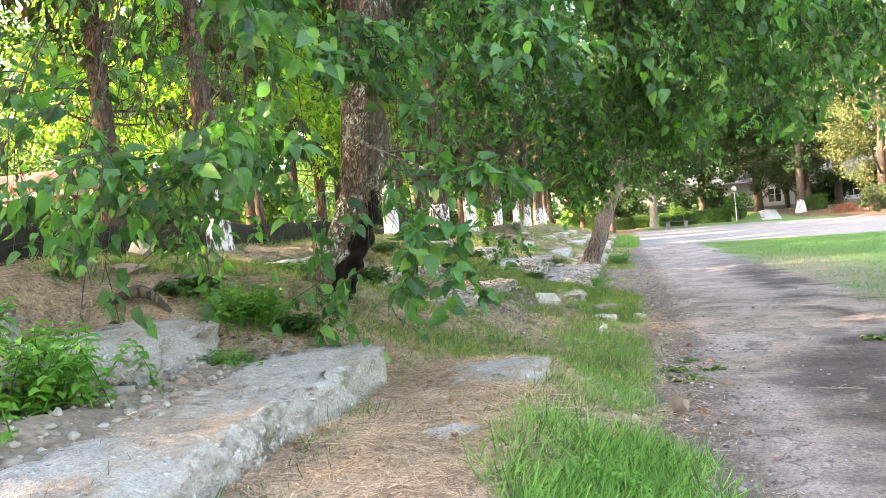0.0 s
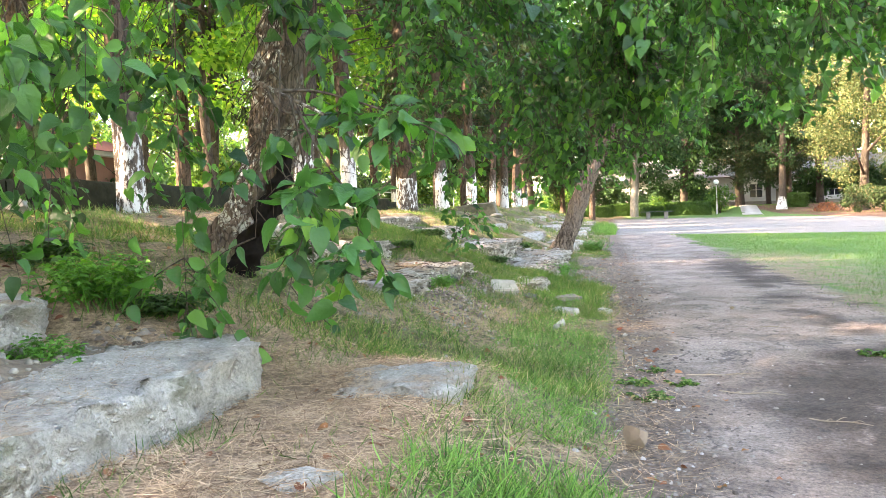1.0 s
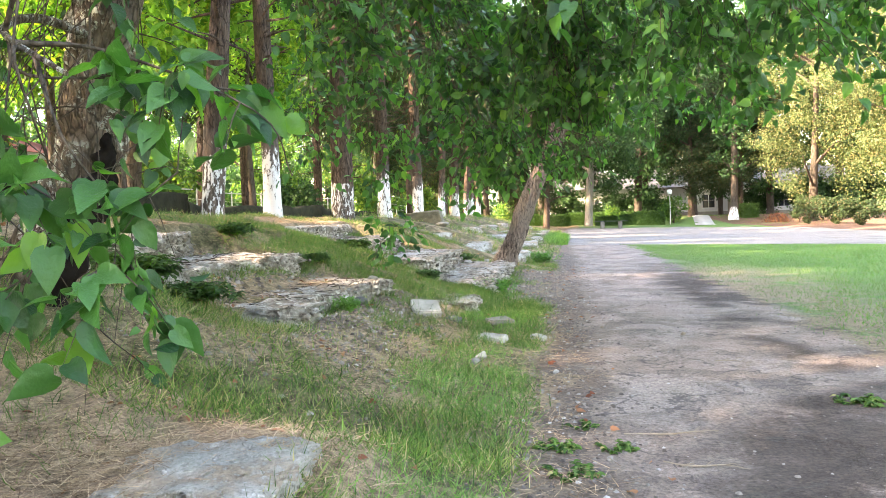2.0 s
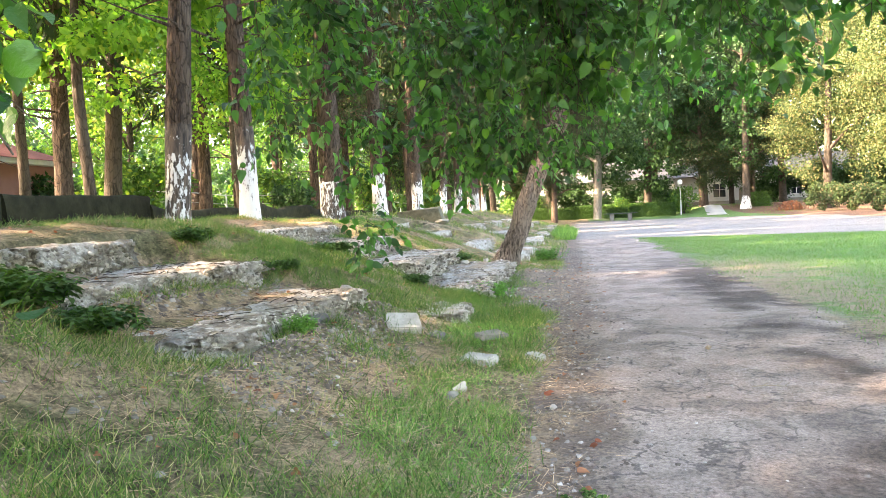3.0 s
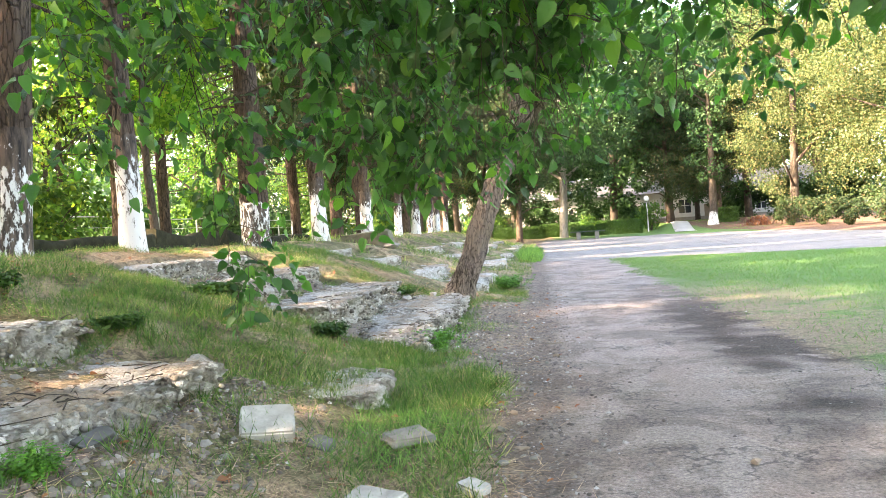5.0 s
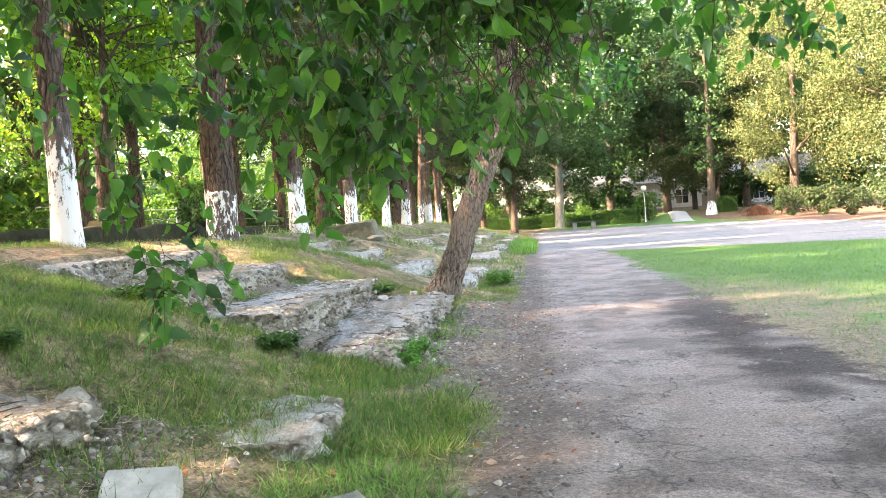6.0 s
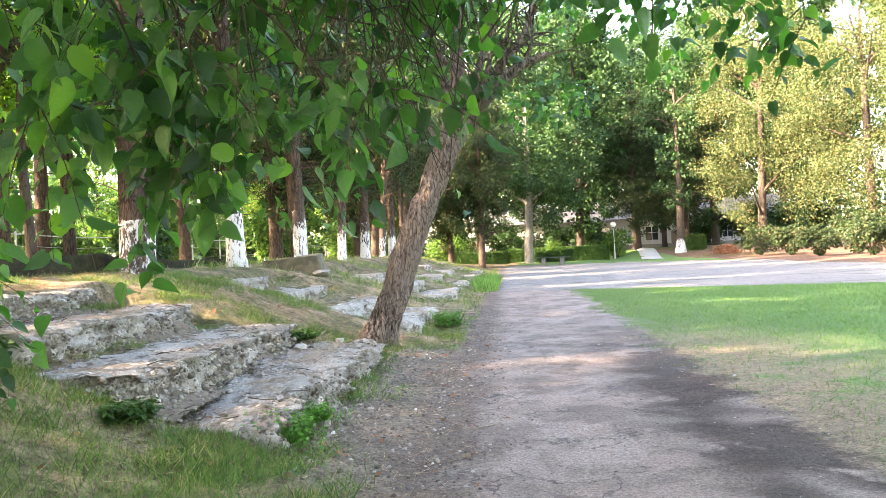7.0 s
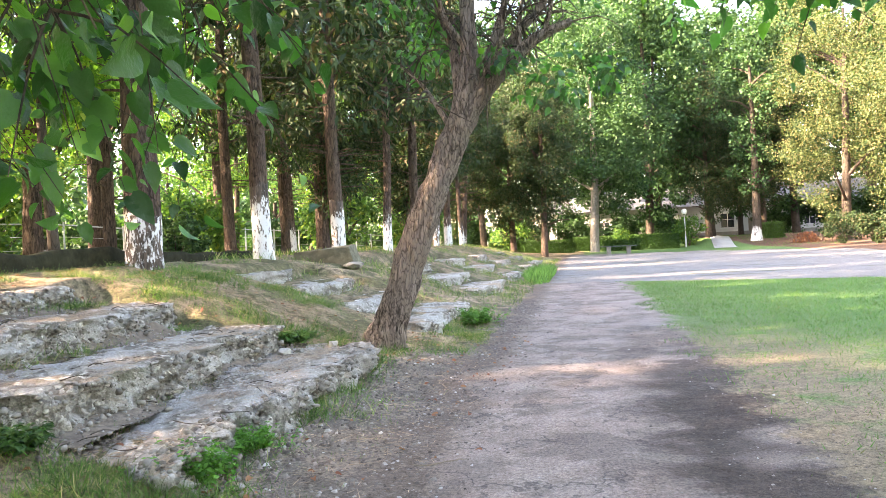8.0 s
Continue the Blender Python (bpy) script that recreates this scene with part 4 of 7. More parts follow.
stone("stone", (-1.72, 18.75), (0.12, 0.1, 0.1), STONE_W, "small white stone by the leaning tree", 20, 2, 0)
cut_stone("wall_block", (-5.0, 25.6, -0.16), (1.35, 0.6, 0.52), WALLC_PALE, "broken block of weathered concrete wall in the grass", 21, 8, (4, -6))
stone("stone", (-4.25, 25.3), (0.7, 0.6, 0.3), STONE_G, "heap of dark broken concrete", 22, 3, 60, 0.3)
stone("stone", (-1.62, 2.0, 0.315), (0.5, 0.36, 0.07), CONCRETE_GREY, "thin grey concrete scab in the needles", 23, 3, 10, 0.6)
stone("stone", (-1.98, 1.5, 0.315), (0.34, 0.5, 0.07), CONCRETE_GREY, "thin grey concrete scab in the needles", 24, 3, 50, 0.6)
stone("stone", (0.06, 9.3), (0.06, 0.05, 0.035), STONE_T, "small stone on the asphalt walk", 25, 2, 0)
stone("stone", (0.86, 8.84), (0.08, 0.07, 0.06), STONE_T, "small reddish stone on the asphalt walk", 26, 2, 0)
for k, (x, y, s) in enumerate(((-0.48, 8.95, 0.12), (-0.36, 9.2, 0.11), (-0.52, 9.6, 0.14), (-0.4, 9.75, 0.1), (-0.3, 9.0, 0.09), (-0.45, 10.1, 0.12), (-0.56, 10.4, 0.09), (-0.3, 12.4, 0.1), (-0.2, 12.1, 0.09), (-0.1, 12.5, 0.11), (-0.35, 11.2, 0.08), (-0.4, 6.9, 0.1), (-0.5, 6.3, 0.1), (-0.25, 7.7, 0.07))):
    stone("stone", (x, y), (s * 0.8, s * 0.62, s * 0.4), (STONE_G, STONE_T, STONE_G, STONE_W)[k % 4], "small loose stone at the walk's edge", 30 + k, 2, 40 * k, 0.8, "loose stones along the walk")


def gravel(n, region, lo, hi, mat, label, seed):
    """Grit and chips: small four-sided lumps in one mesh."""
    r = np.random.default_rng(seed)
    x, y = region(r, n)
    z = zg(x, y)
    s = r.uniform(lo, hi, n) * r.uniform(0.6, 1.2, n)
    tv = np.array([(1, 0, 0), (0.1, 0.9, 0), (-0.9, 0.2, 0), (-0.2, -0.9, 0), (0.55, 0.1, 0.55), (-0.2, 0.4, 0.65), (-0.25, -0.4, 0.5)])
    tf = np.array([(0, 1, 4), (1, 5, 4), (1, 2, 5), (2, 6, 5), (2, 3, 6), (3, 4, 6), (3, 0, 4), (4, 5, 6)])
    a = r.uniform(0, 6.28, n)
    c, sn = np.cos(a), np.sin(a)
    j = tv[None] * r.uniform(0.7, 1.25, (n, 7, 1))
    v = np.stack([x[:, None] + s[:, None] * (j[..., 0] * c[:, None] - j[..., 1] * sn[:, None]),
                  y[:, None] + s[:, None] * (j[..., 0] * sn[:, None] + j[..., 1] * c[:, None]),
                  z[:, None] - 0.003 + s[:, None] * j[..., 2]], -1).reshape(-1, 3)
    f = (tf[None] + (np.arange(n) * 7)[:, None, None]).reshape(-1, 3)
    return tagged(make("gravel", [(v, f)], mat), label, "gravel", kind="stuff")


gravel(7500, lambda r, n: (-0.35 + r.normal(0, 0.28, n), r.uniform(-1, 26, n)), 0.005, 0.024, GRIT, "pale grit and chips along the walk's edge", 1)
gravel(2600, lambda r, n: (r.uniform(-0.5, 2.7, n), -1 + 32 * r.uniform(0, 1, n) ** 1.2), 0.005, 0.014, GRIT, "pale chips scattered on the asphalt walk", 2)
gravel(420, lambda r, n: (r.uniform(-0.45, 2.6, n), 3 + 22 * r.uniform(0, 1, n) ** 1.1), 0.009, 0.022, GRIT, "small pale stones scattered on the asphalt walk", 12)
gravel(1000, lambda r, n: (2.25 + r.normal(0, 0.25, n), r.uniform(2, 26, n)), 0.006, 0.018, GRIT, "pale chips on the dark earth by the lawn", 3)
gravel(3000, lambda r, n: (r.normal(-2.15, 0.3, n), 5.9 + 4.4 * r.uniform(0, 1, n)), 0.006, 0.026, RUBBLE, "grey rubble below the broken steps", 4)
gravel(2200, lambda r, n: (-2.42 + r.normal(0, 0.14, n), r.uniform(12.4, 17, n)), 0.012, 0.04, RUBBLE, "grey rubble lying on the steps", 5)
gravel(1200, lambda r, n: (-3.3 + r.normal(0, 0.18, n), r.uniform(-2, 3.4, n)), 0.012, 0.045, RUBBLE, "grey rubble behind the step", 6)
gravel(1200, lambda r, n: (-1.0 + r.normal(0, 0.25, n), r.uniform(11.8, 18, n)), 0.01, 0.03, RUBBLE, "tan chips on bare earth by the steps", 7)

gravel(230, lambda r, n: (r.normal(-2.0, 0.33, n), 5.7 + 4.0 * r.uniform(0, 1, n)), 0.01, 0.042, PEBBLE, "pale broken stones below the steps", 8)
gravel(120, lambda r, n: (r.normal(-2.3, 0.6, n), 4.6 + 2.0 * r.uniform(0, 1, n)), 0.012, 0.035, PEBBLE, "pale stones in the trampled grass", 9)
gravel(200, lambda r, n: (r.normal(-3.45, 0.3, n), r.uniform(6.4, 10.0, n)), 0.01, 0.036, PEBBLE, "pale broken stones on the lower step", 10)

for k, (x, a, b) in enumerate(((-3.52, 6.5, 10.0), (-1.34, 12.4, 17.0), (-3.5, 12.6, 16.6), (-2.36, 6.4, 9.8))):
    gravel(420, lambda r, n: (x + np.abs(r.normal(0, 0.09, n)), r.uniform(a, b, n)), 0.01, 0.04, RUBBLE, "broken concrete rubble at the foot of the step", 20 + k)

# ---------------------------------------------------------------- trees
def fork_limbs(r, base, top, n, spread, length, rad):
    """Side limbs off a trunk between two heights."""
    out, tips = [], []
    for k in range(n):
        t = r.uniform(0, 1)
        a = base + (top - base) * t
        az = 2.4 * k + r.uniform(-0.4, 0.4)
        L = length * r.uniform(0.7, 1.15) * (1 - 0.35 * t)
        d = np.array([math.cos(az) * spread, math.sin(az) * spread, r.uniform(0.35, 0.9)])
        m = a + d * L * 0.5 + np.array([0, 0, 0.06 * L])
        e = a + d * L + np.array([0, 0, r.uniform(-0.1, 0.15) * L])
        out.append(tube([a, m, e], [rad, rad * 0.6, rad * 0.2], 7, 6, 0.04, k))
        tips += [m, e, (m + e) / 2]
    return out, tips


def clump_leaves(r, centres, rad, per, size, shape, flat=0.75, droop=0.25):
    c = np.repeat(np.asarray(centres), per, 0)
    rr = np.repeat(np.broadcast_to(rad, (len(centres),)), per)
    d = unit(r.normal(size=c.shape))
    q = r.uniform(0.25, 1.0, len(c)) ** 0.6
    off = d * (rr * q)[:, None] * np.array([1, 1, flat])
    D = d * 0.8 + r.normal(size=c.shape) * 0.55 + np.array([0, 0, -droop])
    S = size * r.uniform(0.6, 1.25, len(c))
    return leaves(c + off, D, S, shape, d + r.normal(size=c.shape) * 0.5 + np.array([0, 0, 0.5]), r)


def broad_tree(seed, height, trunk_r, crown_lo, crown_r, n_clump, per, size, bark, leaf, label, lean=(0, 0), shape="rhomb", rag=0.0):
    """Trunk, limbs and an uneven crown of leaf clumps; built at the origin."""
    r = np.random.default_rng(seed)
    root = empty("tree", (0, 0, 0), label, "tree")
    b = np.array([0, 0, -0.3])
    top = np.array([lean[0] * height, lean[1] * height, height * 0.8])
    mid = top * 0.45 + np.array([r.uniform(-0.25, 0.25), r.uniform(-0.25, 0.25), 0])
    trunk = [tube([b, b + np.array([0, 0, 0.7]), mid, top], [trunk_r * 1.35, trunk_r, trunk_r * 0.75, trunk_r * 0.25], 22, 12, 0.06, seed)]
    limbs, tips = fork_limbs(r, np.array([*(top[:2] * crown_lo / height), crown_lo]), top, 10, 1.0, crown_r * 0.85, trunk_r * 0.36)
    make("trunk", tubes_tri(trunk + limbs), bark, root, smooth_shade=True)
    cc = []
    ctr = np.array([*(top[:2] * 0.85), (crown_lo + height) / 2])
    while len(cc) < n_clump:
        d = unit(r.normal(size=3))
        q = r.uniform(0.15, 1.0) ** 0.5
        p = ctr + d * q * np.array([crown_r, crown_r, (height - crown_lo) / 2])
        taper = 1 - 0.35 * max(0, (p[2] - ctr[2]) / (height - ctr[2]))
        p[:2] = ctr[:2] + (p[:2] - ctr[:2]) * taper
        if r.uniform() < rag and d[2] < 0.2:
            p[2] -= r.uniform(0, 1.5)
        cc.append(p)
    make("crown", [clump_leaves(r, cc, r.uniform(0.13, 0.3, n_clump) * crown_r, per, size, shape)], leaf, root)
    return root


def conifer(seed, height, trunk_r, crown_lo, crown_r, n, bark, label, limed=True, lean=(0.0, 0.0), paint=1.15):
    """A tall bare-stemmed evergreen: limewashed foot, dead twigs, hanging dark sprays."""
    r = np.random.default_rng(seed)
    root = empty("conifer", (0, 0, 0), label, "tree")
    top = np.array([lean[0] * height, lean[1] * height, height])
    ctl = [np.array([0, 0, -0.3]), np.array([0, 0, 0.35]), top * 0.33 + np.array([r.uniform(-0.1, 0.1), r.uniform(-0.1, 0.1), 0]), top * 0.66, top]
    rad = [trunk_r * 1.5, trunk_r * 1.06, trunk_r * 0.85, trunk_r * 0.55, 0.03]
    ch = [tube(ctl, rad, 46, 18, 0.075, seed)]
    P = curve_pts(ctl, 46)
    cc, dead = [], []
    for k in range(int(n)):
        t = r.uniform(0, 1) ** 0.9
        z = crown_lo + (height - crown_lo) * t
        a = np.array([np.interp(z, P[:, 2], P[:, 0]), np.interp(z, P[:, 2], P[:, 1]), z])
        az = r.uniform(0, 6.28)
        L = crown_r * (1.0 - 0.72 * t) * r.uniform(0.5, 1.1)
        e = a + np.array([math.cos(az) * L, math.sin(az) * L, r.uniform(-0.15, 0.25) * L])
        m = (a + e) / 2 + np.array([0, 0, 0.12 * L])
        ch.append(tube([a, m, e], [0.045, 0.03, 0.012], 5, 5, 0, k))
        for s in (0.45, 0.7, 0.9, 1.05):
            cc.append(a + (e - a) * s + r.normal(size=3) * 0.12)
    for k in range(14):
        z = crown_lo * r.uniform(0.55, 1.05)
        a = np.array([np.interp(z, P[:, 2], P[:, 0]), np.interp(z, P[:, 2], P[:, 1]), z])
        az = r.uniform(0, 6.28)
        L = r.uniform(0.3, 1.5)
        e = a + np.array([math.cos(az) * L, math.sin(az) * L, r.uniform(-0.1, 0.2) * L])
        ch.append(tube([a, (a + e) / 2 + r.normal(size=3) * 0.06, e], [0.03, 0.02, 0.006], 6, 5, 0, k))
    trunk = make("trunk", tubes_tri(ch), bark, root, smooth_shade=True)
    if limed:
        ring = curve_pts(ctl, 46)
        k = int(np.searchsorted(ring[:, 2], paint))
        v, f = tube(ctl, [x * 1.015 + 0.004 for x in rad], 46, 18, 0.075, seed, False)
        v = v[:(k + 1) * 18].copy()
        f = f[:k * 18]
        v[-18:, 2] += wave(np.arange(18) * 1.0, np.zeros(18), 0.9, seed) * 0.07
        make("limewash", [(v, f)], LIME_WORN if "worn" in label else LIME, trunk, "flaking white limewash", True)
    make("crown", [clump_leaves(r, cc, r.uniform(0.35, 0.75, len(cc)), 26, 0.33, "spray", 0.6, 0.7)], LEAF_CON, root)
    return root


def put(ob, x, y, rot=0.0, scale=1.0, dz=0.0):
    ob.scale = (scale, scale, scale)
    ob.matrix_basis = pose(x, y, float(zg(x, y)) + dz, 0, 0, rot) @ Matrix.Diagonal((scale, scale, scale, 1))
    return ob


def again(ob, x, y, rot=0.0, scale=1.0, label=""):
    c = copy_thing(ob, pose(x, y, float(zg(x, y)), 0, 0, rot))
    c.scale = (scale, scale, scale)
    if label:
        c["label"] = label
    return c


# the limewashed row along the terrace
LBL = "tall evergreen with reddish bark and a limewashed foot"
con_a = conifer(5, 15, 0.20, 4.5, 2.6, 60, BARK_RED, LBL, True, (-0.035, 0.0), 1.25)
con_b = conifer(8, 16, 0.155, 4.7, 2.7, 60, BARK_RED, LBL, True, (-0.012, 0.004), 1.3)
con_c = conifer(12, 14, 0.165, 4.8, 2.7, 56, BARK_RED, "tall evergreen with peeling brown bark and worn limewash", True, (0.07, 0.0), 1.35)
con_d = conifer(15, 15, 0.19, 3.6, 2.8, 64, BARK_RED, "slender evergreen with plain brown trunk", False, (-0.004, 0.006))
ROW = "limewashed trees along the terrace"
for t in (con_a, con_b, con_c):
    t["group"] = ROW
put(con_c, -5.95, 12.45, 0)
put(con_b, -5.85, 14.7, 40)
put(con_a, -5.86, 23.85, 0)
put(con_d, -11.2, 23.5, 0)
again(con_c, -5.95, 7.35, 130, 0.9)
plain_brown = conifer(18, 15, 0.25, 5.0, 3.0, 54, BARK_RED, "thick evergreen with reddish bark and faint worn limewash", True, (0.004, 0.0), 0.8)
put(plain_brown, -5.84, 19.3, 0)
again(con_a, -5.7, 28.6, 90, 0.95)
again(con_d, -6.3, 30.3, 90, 0.95)
again(con_b, -5.7, 34.0, 250, 0.9)
again(con_a, -5.8, 38.9, 170, 0.95)
again(con_c, -5.9, 44.0, 20, 0.9)
again(con_a, -6.3, 49.5, 300)
again(con_b, -6.4, 55.0, 80, 0.9)
again(con_c, -7.2, 61.0, 10)
again(con_a, -6.0, 2.0, 210)
again(con_b, -6.0, -4.5, 300)
again(con_d, -10.9, 32.6, 180)
again(con_d, -12.0, 27.5, 40, 0.9)
again(con_d, -11.3, 38.5, 60)
again(con_a, -13.2, 44.0, 30)
again(con_d, -11.6, -3.0, 10, 0.9)
again(con_d, -10.8, 16.5, 10, 0.95)
again(con_d, -9.0, 9.3, 200, 0.95)
# evergreen added out of view to shade the steps
again(con_d, -8.6, 5.6, 120, 0.9)

# leafy wood behind the wall
mid_a = broad_tree(21, 15, 0.24, 4.2, 4.2, 64, 150, 0.23, BARK_DARK, LEAF_MID, "leafy dark-stemmed tree in the wood behind the wall", (0.01, 0.02))
mid_b = broad_tree(24, 13, 0.20, 3.2, 3.8, 58, 160, 0.215, BARK_DARK, LEAF_BRIGHT, "sunlit yellow-green tree in the wood behind the wall", (-0.02, 0.0))
mid_c = broad_tree(27, 17, 0.28, 5.0, 4.8, 68, 150, 0.24, BARK_RED, LEAF_MID, "tall leafy tree in the wood behind the wall", (0.0, 0.01))
WOODS = "trees of the wood behind the wall"
for t in (mid_a, mid_b, mid_c):
    t["group"] = WOODS
put(mid_a, -12.4, 20.6, 0)
put(mid_b, -19, 24, 0)
put(mid_c, -17, 34, 0)
# the tree at (-28, 10) is out of view, added to shade the walk
WOOD_AT = ((-17.5, 21), (-27, 31), (-24, 40), (-18, 46), (-14, 55), (-22, 56), (-30, 48), (-32, 22), (-36, 36), (-12, 66), (-20, 70), (-29, 66), (-40, 56), (-9, 74), (-16, 84), (-27, 84), (-40, 78), (-45, 42), (-44, 24), (-28, 10), (-38, 12))
for k, (x, y) in enumerate(WOOD_AT):
    again((mid_b if y < 30 else mid_a, mid_a, mid_b, mid_c)[k % 4], x, y, 67 * k, 0.9 + 0.25 * ((k * 7) % 5) / 5)
# unseen trees behind the start of the walk, some placed to block the sun
for k, (x, y) in enumerate(((-21.5, -3), (-14, -6), (-21, -9), (-33, -10), (-18, -18), (-28, -22), (-9, -16), (-38, -12), (-12, -28), (-46, 0))):
    again((mid_c, mid_a)[k % 2], x, y, 50 * k, 1.0)


def shrub(seed, w, h, n, per, size, leaf, label, name="shrub", flat=0.8):
    r = np.random.default_rng(seed)
    root = empty(name, (0, 0, 0), label, "shrub")
    st = []
    for k in range(7):
        az = k * 0.9 + r.uniform(-0.3, 0.3)
        e = np.array([math.cos(az) * w * 0.3, math.sin(az) * w * 0.3, h * r.uniform(0.5, 0.8)])
        st.append(tube([np.array([0, 0, -0.1]), e * 0.5 + np.array([0, 0, 0.1 * h]), e], [0.03, 0.02, 0.008], 6, 5, 0, k))
    tagged(make("stem_mass", tubes_tri(st), BARK_DARK, root), kind="stuff")
    c = unit(r.normal(size=(n, 3))) * (r.uniform(0.3, 1, n) ** 0.5)[:, None] * np.array([w / 2, w / 2, h / 2]) * 0.85 + np.array([0, 0, h * 0.5])
    c[:, 2] = np.maximum(c[:, 2], 0.12 * h)
    make("foliage", [clump_leaves(r, c, r.uniform(0.12, 0.24, n) * min(w, h), per, size, "rhomb", flat)], leaf, root)
    return root


# thin-crowned trees added mostly out of view, to dapple the walk and terrace
airy = broad_tree(35, 15, 0.25, 4.6, 4.6, 44, 150, 0.19, BARK_DARK, LEAF_MID, "airy leafy tree added mostly out of view to block the sun", (0.0, 0.01))
put(airy, -38, 4)
for k, (x, y) in enumerate(((-14, -2.2), (-17.5, -0.9), (-10.5, -7), (-16, 10.6), (-20.5, 2.8), (-13.5, 7.0), (-13.2, 4.0), (-14.8, 8.6))):
    again(airy, x, y, 95 * k, 0.95)
# low copies, added to shade the terrace but not the walk
for x, y, s in ((-13.1, 7.6, 0.52), (-13.5, 9.9, 0.5), (-16.2, 6.6, 0.62)):
    again(airy, x, y, 40 * y, s, "low leafy tree added mostly out of view to shade the terrace")
maple = broad_tree(29, 9.5, 0.12, 2.3, 3.0, 50, 170, 0.14, BARK_DARK, LEAF_MAPLE, "slender young maple behind the wall, its yellow-green leaves lightened as if sunlit", (0.02, 0.0), "mulberry")
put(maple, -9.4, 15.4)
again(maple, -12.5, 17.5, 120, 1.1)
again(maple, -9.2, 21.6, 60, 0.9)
und_a = shrub(31, 4.0, 2.6, 34, 90, 0.20, LEAF_MID, "bright leafy undergrowth in the wood")
und_b = shrub(33, 3.6, 2.2, 30, 90, 0.20, LEAF_DARK, "green leafy undergrowth in the wood")
put(und_a, -14.5, 25, 0)
put(und_b, -10.0, 27.5, 0, 0.6)
UND = ((-17, 29), (-21, 20), (-15, 38), (-20, 38), (-12, 48), (-17, 52), (-24, 47), (-28, 40), (-10, 58), (-15, 63), (-22, 64), (-30, 56), (-34, 44), (-26, 25), (-33, 30), (-24, 33), (-38, 48), (-9, 68), (-14, 76), (-22, 78), (-30, 74), (-40, 66), (-6, 84), (-18, 12), (-25, 9), (-31, 15), (-12, 95), (-25, 96), (-38, 92), (-50, 60), (-50, 34))
for k, (x, y) in enumerate(UND):
    again((und_a, und_b)[k % 2], x, y, 80 * k, 0.9 + 0.2 * ((k * 5) % 7) / 3)


